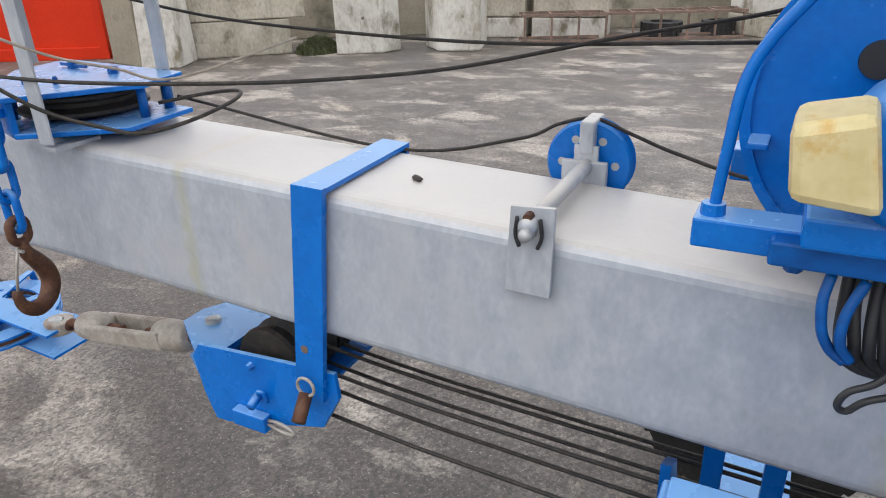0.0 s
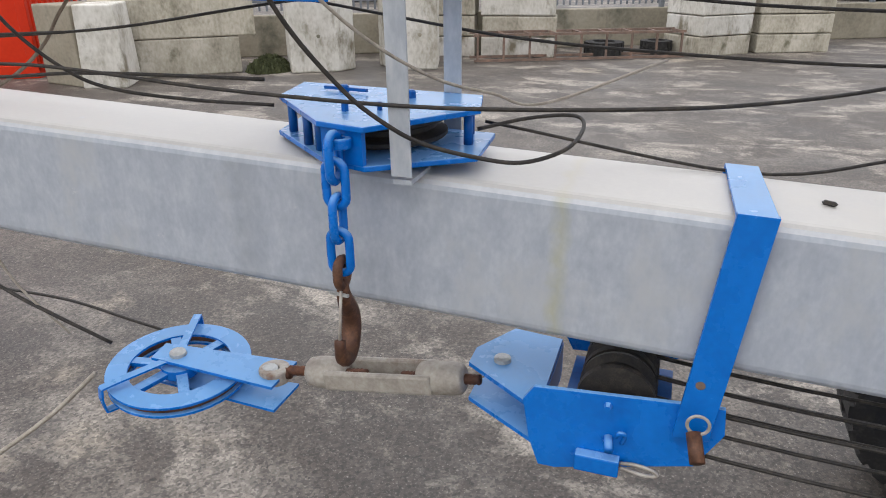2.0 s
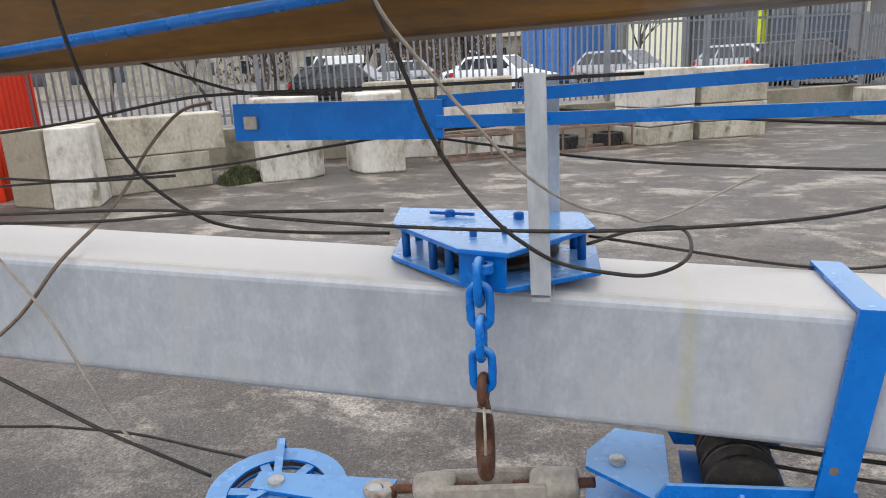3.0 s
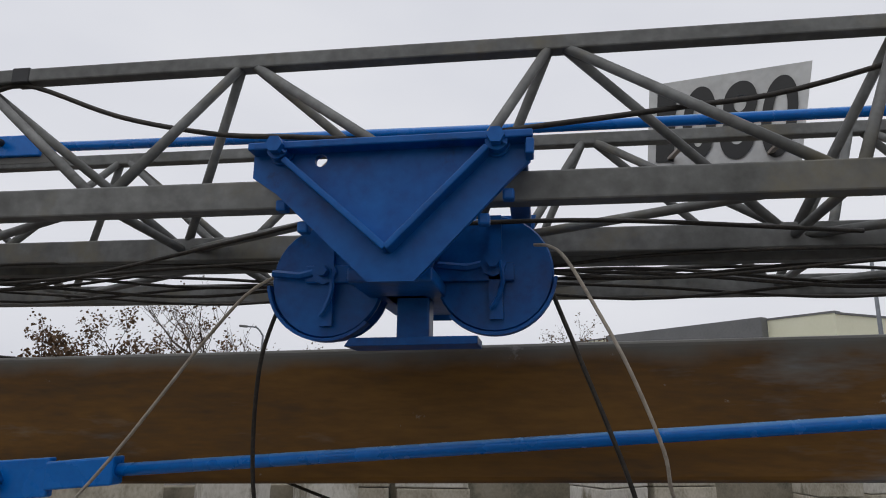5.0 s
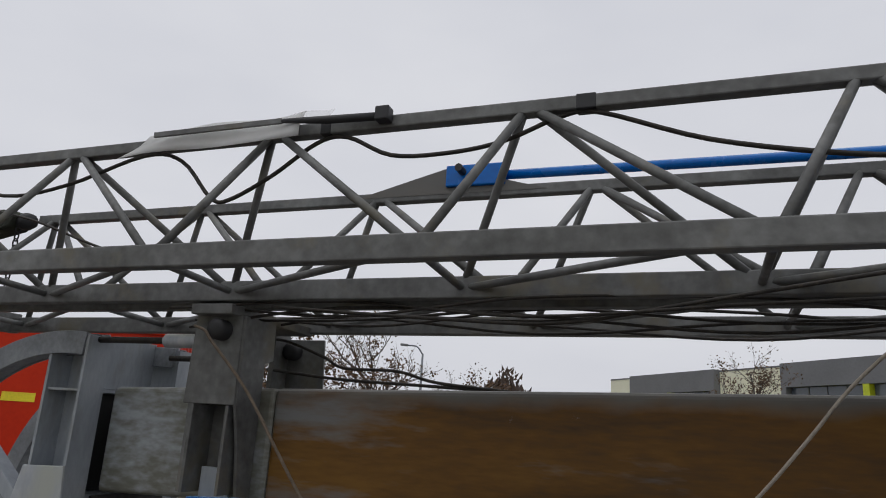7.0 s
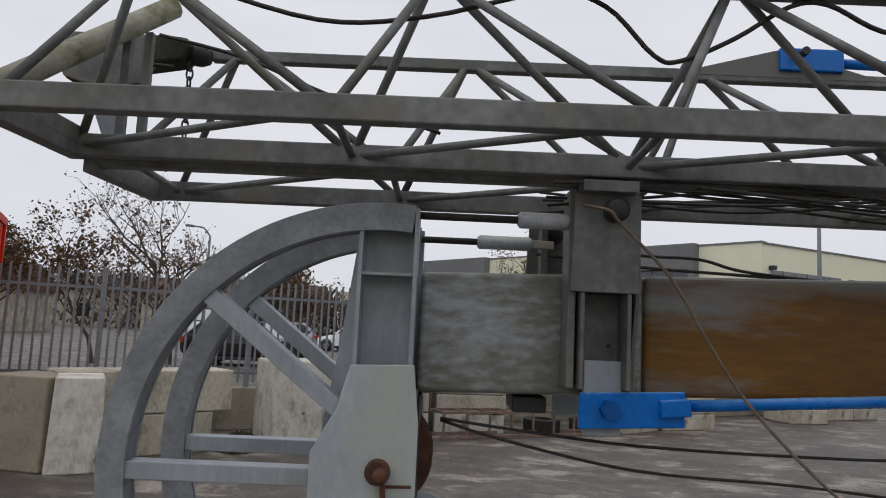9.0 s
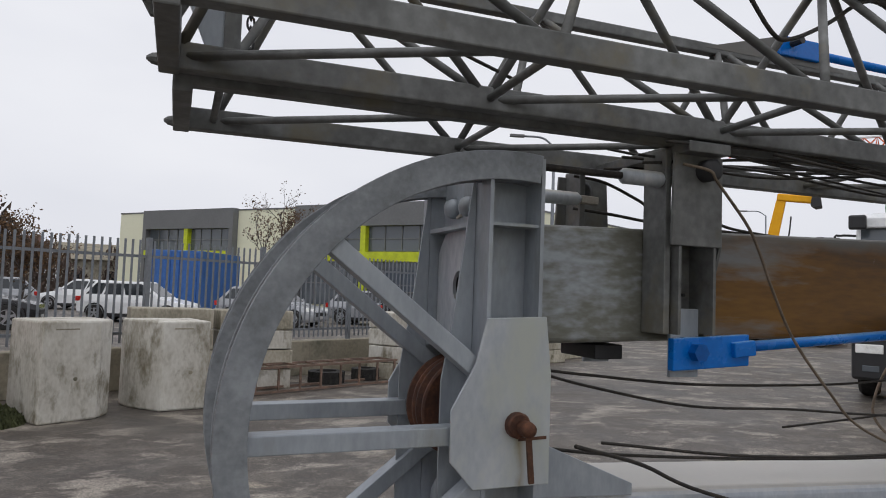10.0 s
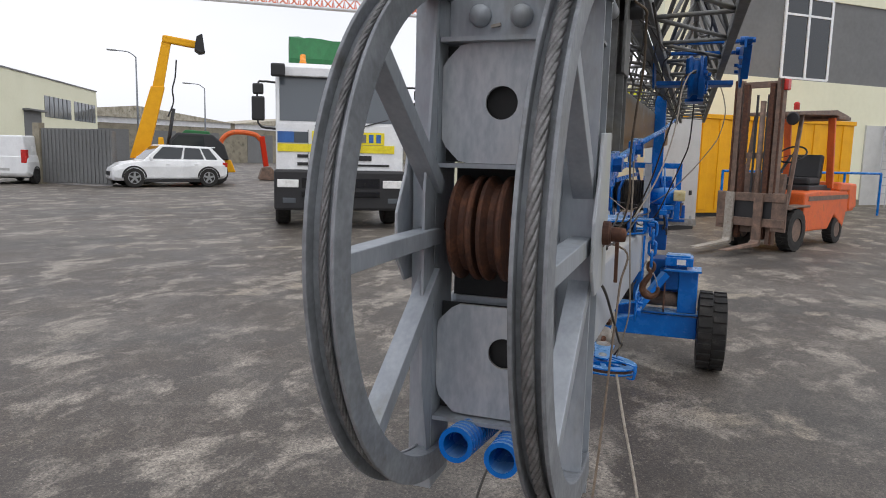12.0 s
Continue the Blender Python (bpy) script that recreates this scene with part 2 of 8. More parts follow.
HOOK_RUST = mat("rusted_hook", (0.1, 0.045, 0.025), 0.6, 0.3, dark=(0.045, 0.02, 0.015), light=(0.22, 0.1, 0.05), scale=30, fine=140, bump=0.5)
IRON = mat("grimy_cast_steel", (0.36, 0.325, 0.28), 0.6, 0.2, dark=(0.22, 0.19, 0.16), light=(0.48, 0.45, 0.4), scale=25, fine=120, bump=0.3,
           stain=(0.16, 0.075, 0.035), stain_scale=9, stain_at=0.64)
BOLT = mat("bare_bolt", (0.45, 0.46, 0.45), 0.5, 0.5, scale=30, fine=120, bump=0.2)
STRAND = mat("bare_wire_strand", (0.2, 0.2, 0.2), 0.5, 0.3, dark=(0.09, 0.088, 0.085), light=(0.33, 0.33, 0.33), scale=40, fine=200, bump=0.3)
CABLE = mat("black_wire_rope", (0.03, 0.026, 0.022), 0.6, 0.2, dark=(0.012, 0.011, 0.01), light=(0.075, 0.06, 0.045), scale=60, fine=300, bump=0.6)
TAN_CORD = mat("tan_rope", (0.17, 0.13, 0.095), 0.85, 0, dark=(0.09, 0.07, 0.05), light=(0.26, 0.2, 0.15), scale=40, fine=260, bump=0.6)
CORD = mat("pale_rope", (0.34, 0.3, 0.25), 0.85, 0, dark=(0.2, 0.175, 0.14), light=(0.45, 0.41, 0.35), scale=40, fine=260, bump=0.6)
CONC = mat("yard_concrete_block", (0.4, 0.365, 0.29), 0.9, 0, dark=(0.22, 0.2, 0.15), light=(0.54, 0.5, 0.42), scale=2.6, fine=30, bump=0.6, spread=0.33, stretch=(1, 1, 0.6),
           stain=(0.16, 0.15, 0.1), stain_scale=3.4, stain_at=0.63, rnd=0.1)
CONC_WHITE = mat("pale_concrete_block", (0.53, 0.505, 0.45), 0.9, 0, dark=(0.34, 0.315, 0.26), light=(0.64, 0.62, 0.57), scale=2.4, fine=28, bump=0.55, spread=0.33, stretch=(1, 1, 0.55),
                 stain=(0.2, 0.175, 0.125), stain_scale=3.4, stain_at=0.59, rnd=0.08)
CONC_DARK = mat("retaining_wall", (0.27, 0.24, 0.18), 0.92, 0, dark=(0.15, 0.135, 0.1), light=(0.36, 0.33, 0.26), scale=1.2, fine=22, bump=0.5,
                stain=(0.11, 0.105, 0.075), stain_scale=1.1, stain_at=0.6)
ORANGE = mat("orange_container_paint", (0.562, 0.025, 0.00234), 0.5, 0, dark=(0.468, 0.0187, 0.00156), light=(0.624, 0.0328, 0.0039), scale=1.5, fine=25, bump=0.06, spec=0.25)
YELLOW = mat("machine_yellow", (0.84, 0.4, 0.008), 0.5, 0, dark=(0.74, 0.33, 0.006), light=(0.9, 0.45, 0.01), scale=3, fine=60, bump=0.05, spec=0.3)
LIME = mat("lime_trim", (0.55, 0.62, 0.02), 0.5, 0, scale=3, fine=40, bump=0.05)
CREAM = mat("cream_render", (0.8, 0.79, 0.6), 0.85, 0, dark=(0.72, 0.71, 0.53), light=(0.85, 0.84, 0.66), scale=0.35, fine=6, bump=0.2, spread=0.7)
GREYCLAD = mat("grey_cladding", (0.165, 0.168, 0.168), 0.7, 0, scale=0.5, fine=8, bump=0.1, spread=0.7)
WHITEP = mat("white_car_paint", (0.82, 0.83, 0.84), 0.25, 0, scale=2, fine=30, bump=0.0, spread=1.0)
BLACKP = mat("black_car_paint", (0.012, 0.012, 0.014), 0.2, 0, scale=2, fine=30, bump=0.0)
SILVERP = mat("silver_car_paint", (0.38, 0.39, 0.41), 0.3, 0.4, scale=2, fine=30, bump=0.0)
PALE_PANEL = mat("pale_sheet_metal", (0.56, 0.56, 0.54), 0.5, 0.1, dark=(0.48, 0.48, 0.46), light=(0.62, 0.62, 0.6), scale=2.5, fine=40, bump=0.05)
SHEET = mat("white_plastic_sheet", (0.86, 0.86, 0.85), 0.4, 0, dark=(0.78, 0.78, 0.77), scale=12, fine=60, bump=0.1)


def thin(m, through, clear):
    """Let light through a thin sheet: a share shines through, a share is plainly clear."""
    nt = m.node_tree
    b = nt.nodes["Principled BSDF"]
    out = [n for n in nt.nodes if n.type == "OUTPUT_MATERIAL"][0]
    tl = nt.nodes.new("ShaderNodeBsdfTranslucent")
    tl.inputs["Color"].default_value = (0.92, 0.92, 0.91, 1)
    tp = nt.nodes.new("ShaderNodeBsdfTransparent")
    m1, m2 = nt.nodes.new("ShaderNodeMixShader"), nt.nodes.new("ShaderNodeMixShader")
    m1.inputs[0].default_value, m2.inputs[0].default_value = through, clear
    nt.links.new(b.outputs[0], m1.inputs[1])
    nt.links.new(tl.outputs[0], m1.inputs[2])
    nt.links.new(m1.outputs[0], m2.inputs[1])
    nt.links.new(tp.outputs[0], m2.inputs[2])
    nt.links.new(m2.outputs[0], out.inputs[0])


thin(SHEET, 0.6, 0.0)
FILM = mat("clear_plastic_film", (0.86, 0.86, 0.85), 0.4, 0, dark=(0.78, 0.78, 0.77), scale=12, fine=60, bump=0.1)
thin(FILM, 0.6, 0.72)
PLASTIC = mat("black_plastic", (0.022, 0.022, 0.024), 0.55, 0, scale=8, fine=80, bump=0.15)
TYRE = mat("tyre_rubber", (0.022, 0.021, 0.02), 0.85, 0, dark=(0.012, 0.012, 0.012), light=(0.06, 0.055, 0.05), scale=14, fine=120, bump=0.4)
GLASS = glass("dark_glass")
# paler tint: some sky reflection is painted into this glass
GLASS_SKY = glass("sky_tinted_glass", (0.1, 0.115, 0.13))
YBOX = mat("aged_cream_plastic", (0.62, 0.53, 0.28), 0.55, 0, dark=(0.5, 0.4, 0.18), light=(0.7, 0.62, 0.38), scale=8, fine=70, bump=0.1,
           stain=(0.5, 0.27, 0.04), stain_scale=14, stain_at=0.6)
FENCE = mat("zinc_fence", (0.2, 0.215, 0.235), 0.55, 0.4, scale=6, fine=40, bump=0.05)
ORANGE_FORK = mat("forklift_orange", (0.7, 0.12, 0.02), 0.5, 0, dark=(0.45, 0.08, 0.02), light=(0.78, 0.17, 0.03), scale=5, fine=50, bump=0.1,
                  stain=(0.14, 0.09, 0.06), stain_scale=5, stain_at=0.66)
BROWNSTEEL = mat("scuffed_dark_steel", (0.17, 0.115, 0.088), 0.62, 0.1, dark=(0.075, 0.055, 0.045), light=(0.33, 0.2, 0.145), scale=8, fine=80, bump=0.3)
GREEN = mat("green_tarpaulin", (0.03, 0.17, 0.06), 0.7, 0, scale=6, fine=60, bump=0.3)
MOSS = mat("moss", (0.065, 0.075, 0.03), 0.95, 0, dark=(0.035, 0.038, 0.018), light=(0.12, 0.125, 0.055), scale=20, fine=120, bump=0.8)
MOSSY_STEEL = mat("mossy_pale_pipe", (0.3, 0.285, 0.22), 0.8, 0, dark=(0.15, 0.145, 0.07), light=(0.4, 0.38, 0.31), scale=14, fine=90, bump=0.4, stain=(0.1, 0.11, 0.03), stain_scale=9, stain_at=0.55)
MOSS_BLACK = mat("moss_on_black_steel", (0.028, 0.032, 0.02), 0.85, 0, dark=(0.012, 0.013, 0.01), light=(0.075, 0.08, 0.04), scale=16, fine=110, bump=0.7)
BARK = mat("bark", (0.07, 0.055, 0.045), 0.9, 0, scale=20, fine=120, bump=0.5)
LEAF = mat("withered_leaf", (0.0936, 0.0504, 0.0216), 0.8, 0, dark=(0.0432, 0.0324, 0.0144), light=(0.144, 0.072, 0.0252), scale=3, fine=30, bump=0.0)
TWIGS = mat("far_twigs", (0.1, 0.07, 0.055), 0.9, 0, dark=(0.06, 0.045, 0.04), light=(0.15, 0.1, 0.075), scale=2, fine=20, bump=0.0)
WHITE_SIGN = mat("white_sign_plate", (0.5, 0.5, 0.49), 0.5, 0, scale=6, fine=50, bump=0.05)
INK_AND_SHADE = mat("black_lettering_and_shade", (0.015, 0.015, 0.015), 0.6, 0, scale=20, fine=90, bump=0.0)
WHITE_INK = mat("white_bars", (0.75, 0.75, 0.73), 0.6, 0, scale=20, fine=90, bump=0.0)
LAMP_GLASS = mat("headlamp_lens", (0.9, 0.9, 0.87), 0.15, 0, scale=8, fine=50, bump=0.0)
RED_LENS = mat("red_lens", (0.5, 0.02, 0.015), 0.25, 0, scale=8, fine=50, bump=0.0)
AMBER_LENS = mat("amber_lens", (0.8, 0.28, 0.02), 0.25, 0, scale=8, fine=50, bump=0.0)
BLUE_LIVERY = mat("livery_blue", (0.04, 0.14, 0.42), 0.35, 0, scale=4, fine=40, bump=0.0)
YELLOW_LIVERY = mat("livery_yellow", (0.85, 0.7, 0.03), 0.35, 0, scale=4, fine=40, bump=0.0)


def ground_material():
    """Damp asphalt with pale worn patches, darker wet stretches and grit."""
    m = mat("damp_asphalt", (0.066, 0.052, 0.041), 0.6, 0, dark=(0.036, 0.029, 0.023), light=(0.1, 0.08, 0.062), scale=1.1, fine=60, bump=0.6,
            rough_var=0.22, spec=0.6)
    nt = m.node_tree
    ln = nt.links
    b = nt.nodes["Principled BSDF"]
    src = b.inputs["Base Color"].links[0].from_socket
    tc = [n for n in nt.nodes if n.type == "TEX_COORD"][0]

    def layer(src, scale, det, lo, hi, colour, stretch=(1, 1, 1), amount=1.0, rough=0.66):
        mp = nt.nodes.new("ShaderNodeMapping")
        mp.inputs["Scale"].default_value = stretch
        ln.new(tc.outputs["Object"], mp.inputs[0])
        n = nt.nodes.new("ShaderNodeTexNoise")
        n.inputs["Scale"].default_value, n.inputs["Detail"].default_value, n.inputs["Roughness"].default_value = scale, det, rough
        n.inputs["Distortion"].default_value = 0.3
        ln.new(mp.outputs[0], n.inputs["Vector"])
        r = nt.nodes.new("ShaderNodeMapRange")
        r.inputs[1].default_value, r.inputs[2].default_value, r.inputs[4].default_value = lo, hi, amount
        ln.new(n.outputs["Fac"], r.inputs[0])
        x = nt.nodes.new("ShaderNodeMixRGB")
        x.inputs[2].default_value = (*colour, 1)
        ln.new(r.outputs[0], x.inputs[0])
        ln.new(src, x.inputs[1])
        return x.outputs[0]

    src = layer(src, 0.28, 4, 0.47, 0.62, (0.17, 0.15, 0.127), (1, 1.2, 1), 0.45)
    src = layer(src, 1.2, 8, 0.52, 0.6, (0.34, 0.3, 0.25), (1, 1.5, 1), 0.9, 0.68)
    src = layer(src, 4.2, 7, 0.56, 0.66, (0.27, 0.235, 0.19), (1, 1.2, 1), 0.6, 0.72)
    src = layer(src, 2.3, 7, 0.5, 0.6, (0.155, 0.134, 0.112), (1, 1.2, 1), 0.65, 0.7)
    src = layer(src, 0.36, 5, 0.52, 0.64, (0.052, 0.046, 0.04), (1, 1, 1), 0.8)
    src = layer(src, 0.62, 6, 0.6, 0.66, (0.38, 0.325, 0.25), (1, 1.3, 1), 0.75)
    src = layer(src, 130, 2, 0.6, 0.68, (0.3, 0.275, 0.24), (1, 1, 1), 0.6)
    src = layer(src, 165, 2, 0.62, 0.7, (0.03, 0.027, 0.024), (1.3, 1, 1), 0.85)
    src = layer(src, 48, 2, 0.66, 0.71, (0.3, 0.275, 0.24), (1, 1.2, 1), 0.55)
    src = layer(src, 34, 3, 0.6, 0.68, (0.035, 0.03, 0.026), (1.2, 1, 1), 0.7)
    vo = nt.nodes.new("ShaderNodeTexVoronoi")
    vo.inputs["Scale"].default_value = 105
    ln.new(tc.outputs["Object"], vo.inputs["Vector"])
    bw = nt.nodes.new("ShaderNodeRGBToBW")
    ln.new(vo.outputs["Color"], bw.inputs[0])
    mr = nt.nodes.new("ShaderNodeMapRange")
    mr.inputs[1].default_value, mr.inputs[2].default_value, mr.inputs[3].default_value, mr.inputs[4].default_value = 0.15, 0.85, 0.45, 1.25
    ln.new(bw.outputs[0], mr.inputs[0])
    hv = nt.nodes.new("ShaderNodeHueSaturation")
    ln.new(mr.outputs[0], hv.inputs["Value"])
    ln.new(src, hv.inputs["Color"])
    ln.new(hv.outputs[0], b.inputs["Base Color"])
    return m


GROUND = ground_material()


# ---------------------------------------------------------------- mesh helpers
class Geo:
    """Vertices and faces of one mesh."""

    def __init__(self):
        self.v, self.f = [], []

    def add(self, verts, faces):
        n = len(self.v)
        self.v += [tuple(p) for p in verts]
        self.f += [tuple(n + i for i in face) for face in faces]
        return self

    def box(self, lo, hi, m=None):
        (a, b, c), (d, e, g) = lo, hi
        vs = [Vector(p) for p in ((a, b, c), (d, b, c), (d, e, c), (a, e, c), (a, b, g), (d, b, g), (d, e, g), (a, e, g))]
        if m is not None:
            vs = [m @ p for p in vs]
        return self.add(vs, [(3, 2, 1, 0), (4, 5, 6, 7), (0, 1, 5, 4), (1, 2, 6, 5), (2, 3, 7, 6), (3, 0, 4, 7)])

    def hull8(self, bottom, top):
        """A box from four lower and four upper corners, both counter-clockwise from above."""
        return self.add([*bottom, *top], [(3, 2, 1, 0), (4, 5, 6, 7), (0, 1, 5, 4), (1, 2, 6, 5), (2, 3, 7, 6), (3, 0, 4, 7)])

    def tube(self, pts, r, n=8, closed=False, caps=True):
        """A round bar along a line of points; r may be a list."""
        pts = [Vector(p) for p in pts]
        rs = r if isinstance(r, (list, tuple)) else [r] * len(pts)
        k = len(pts)
        rings = []
        prev = None
        for i, p in enumerate(pts):
            a = pts[(i - 1) % k] if (i or closed) else p
            b = pts[(i + 1) % k] if (i < k - 1 or closed) else p
            d = (b - a).normalized()
            side = prev - d * prev.dot(d) if prev is not None else d.orthogonal()
            if side.length < 1e-6:
                side = d.orthogonal()
            side.normalize()
            prev = side
            up = d.cross(side)
            rings.append([p + rs[i] * (math.cos(t) * side + math.sin(t) * up) for t in (2 * math.pi * j / n for j in range(n))])
        fs = []
        for i in range(k if closed else k - 1):
            i2 = (i + 1) % k
            for j in range(n):
                fs.append((i * n + j, i * n + (j + 1) % n, i2 * n + (j + 1) % n, i2 * n + j))
        if caps and not closed:
            fs += [tuple(range(n))[::-1], tuple((k - 1) * n + j for j in range(n))]
        return self.add([p for ring in rings for p in ring], fs)

    def bar(self, p, q, w, h, up=(0, 0, 1)):
        """A square bar from p to q, w wide and h high."""
        p, q = Vector(p), Vector(q)
        d = (q - p).normalized()
        s = d.cross(Vector(up)).normalized() * (w / 2)
        u = s.cross(d).normalized() * (h / 2)
        a = [p - s - u, p + s - u, p + s + u, p - s + u]
        b = [x + (q - p) for x in a]
        return self.add(a + b, [(0, 1, 2, 3), (7, 6, 5, 4), (0, 4, 5, 1), (1, 5, 6, 2), (2, 6, 7, 3), (3, 7, 4, 0)])

    def prism(self, outline, axis, lo, hi):
        """An outline of (a, b) pairs pulled along an axis: x takes (y, z), y takes (x, z), z takes (x, y)."""
        def at(a, b, c):
            return {"x": (c, a, b), "y": (a, c, b), "z": (a, b, c)}[axis]
        n = len(outline)
        vs = [at(a, b, lo) for a, b in outline] + [at(a, b, hi) for a, b in outline]
        fs = [tuple(range(n)), tuple(range(2 * n - 1, n - 1, -1))]
        fs += [(i, n + i, n + (i + 1) % n, (i + 1) % n) for i in range(n)]
        return self.add(vs, fs)

    def ring(self, centre, axis, r_in, r_out, half, a0=0.0, a1=360.0, n=40):
        """A flat ring or arc with depth 2 * half along x, y or z."""
        full = abs(a1 - a0) >= 359.9
        c = Vector(centre)
        k = n if full else n + 1
        vs = []
        for i in range(k):
            t = radians(a0 + (a1 - a0) * i / n)
            for r, s in ((r_in, -half), (r_out, -half), (r_out, half), (r_in, half)):
                u, w = r * math.cos(t), r * math.sin(t)
                vs.append(c + Vector({"x": (s, u, w), "y": (u, s, w), "z": (u, w, s)}[axis]))
        fs = []
        for i in range(n):
            j = (i + 1) % k
            for e in range(4):
                g = (e + 1) % 4
                fs.append((4 * i + e, 4 * i + g, 4 * j + g, 4 * j + e))
        if not full:
            fs += [(0, 1, 2, 3), tuple(4 * (k - 1) + e for e in (3, 2, 1, 0))]
        return self.add(vs, fs)

    def lathe(self, profile, centre, axis, n=32, m=None):
        """A turned body: profile of (along, radius), about an axis through centre."""
        c = Vector(centre)
        vs = []
        for s, r in profile:
            for j in range(n):
                t = 2 * math.pi * j / n
                u, w = r * math.cos(t), r * math.sin(t)
                p = Vector({"x": (s, u, w), "y": (u, s, w), "z": (u, w, s)}[axis])
                vs.append(c + (m @ p if m is not None else p))
        k = len(profile)
        fs = [(i * n + j, i * n + (j + 1) % n, (i + 1) * n + (j + 1) % n, (i + 1) * n + j) for i in range(k - 1) for j in range(n)]
        fs += [tuple(range(n))[::-1], tuple((k - 1) * n + j for j in range(n))]
        return self.add(vs, fs)

    def moved(self, m):
        self.v = [tuple(m @ Vector(p)) for p in self.v]
        return self


def mesh_of(name, geo, material, smooth=False):
    me = bpy.data.meshes.new(name)
    me.from_pydata(geo.v, [], geo.f)
    bm = bmesh.new()
    bm.from_mesh(me)
    bmesh.ops.recalc_face_normals(bm, faces=bm.faces)
    bm.to_mesh(me)
    bm.free()
    me.materials.append(material)
    if smooth:
        for p in me.polygons:
            p.use_smooth = True
    return me


def soften(ob, width, segments=2, angle=40):
    md = ob.modifiers.new("edge", "BEVEL")
    md.width, md.segments, md.limit_method, md.angle_limit = width, segments, "ANGLE", radians(angle)
    return ob


def part(name, geo, material, parent=None, label="", bevel=0.0, smooth=False, segments=2):
    ob = new(name, mesh_of(name, geo, material, smooth))
    if parent is not None:
        ob.parent = parent
    if label:
        ob["label"] = label
    if bevel:
        soften(ob, bevel, segments)
    return ob


def thing(name, label, category, group="", kind="", at=None):
    ob = new(name)
    ob.empty_display_size = 0.1
    if at is not None:
        ob.matrix_world = at
    return tagged(ob, label, category, group, kind)


def solid(name, geo, material, label, category, group="", kind="", bevel=0.0, smooth=False):
    ob = part(name, geo, material, None, label, bevel, smooth)
    return tagged(ob, label, category, group, kind)


def smooth_line(pts, steps=6):
    """A Catmull-Rom line through points."""
    p = [Vector(x) for x in pts]
    p = [2 * p[0] - p[1]] + p + [2 * p[-1] - p[-2]]
    out = []
    for i in range(1, len(p) - 2):
        for s in range(steps):
            t = s / steps
            a, b, c, d = p[i - 1], p[i], p[i + 1], p[i + 2]
            out.append(0.5 * (2 * b + (c - a) * t + (2 * a - 5 * b + 4 * c - d) * t * t + (3 * b - a - 3 * c + d) * t ** 3))
    return out + [p[-2]]


# ---------------------------------------------------------------- ground
def build_ground():
    g = Geo()
    g.add([(-400, -400, 0), (400, -400, 0), (400, 400, 0), (-400, 400, 0)], [(0, 1, 2, 3)])
    solid("ground", g, GROUND, "damp grey-brown asphalt yard with pale worn patches", "ground", kind="structure")


build_ground()


# ---------------------------------------------------------------- the folded crane: beams
def grey_top(x):
    return 1.066 - 0.042 * x


def brown_top(x):
    return 1.788 + 0.026 * x


def build_grey_mast():
    t = thing("mast_section", "long grey galvanised box beam folded low over the yard", "crane mast")
    x0, x1 = -2.47, 4.2
    g = Geo().hull8([(x0, 0, grey_top(x0) - 0.268), (x1, 0, grey_top(x1) - 0.268), (x1, 0.26, grey_top(x1) - 0.268), (x0, 0.26, grey_top(x0) - 0.268)],
                    [(x0, 0, grey_top(x0)), (x1, 0, grey_top(x1)), (x1, 0.26, grey_top(x1)), (x0, 0.26, grey_top(x0))])
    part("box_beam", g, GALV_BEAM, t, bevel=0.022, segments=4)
    g = Geo().prism([(-2.46, 1.275), (-2.44, 1.275), (-2.205, 1.175), (-2.205, 1.15), (-2.46, 1.16)], "y", -0.008, -0.001)
    part("gusset_plate", g, GALV_RIM, t, bevel=0.002)
    g = Geo()
    g.lathe([(0, 0.006), (0.01, 0.006)], (-2.215, -0.004, 1.165), "y", 8)
    part("gusset_bolt", g, RUST, t)
    return t


def build_rusty_mast():
    t = thing("mast_section", "upper steel box beam filmed with brown rust, grey at its end", "crane mast")
    for name, x0, x1, m in (("box_beam", -2.0, 4.6, RUST_BEAM), ("end_section", -2.475, -2.0, BEAM_END)):
        g = Geo().hull8([(x0, 0.015, brown_top(x0) - 0.254), (x1, 0.015, brown_top(x1) - 0.254), (x1, 0.235, brown_top(x1) - 0.254), (x0, 0.235, brown_top(x0) - 0.254)],
                        [(x0, 0.015, brown_top(x0)), (x1, 0.015, brown_top(x1)), (x1, 0.235, brown_top(x1)), (x0, 0.235, brown_top(x0))])
        part(name, g, m, t, bevel=0.012, segments=3)
    g = Geo().box((-2.268, 0.05, 1.435), (-2.195, 0.2, 1.468))
    part("dark_pad", g, PLASTIC, t, bevel=0.003)
    return t


build_grey_mast()
build_rusty_mast()


# ---------------------------------------------------------------- lattice jibs
JIB_X1, PITCH = 5.4, 0.55


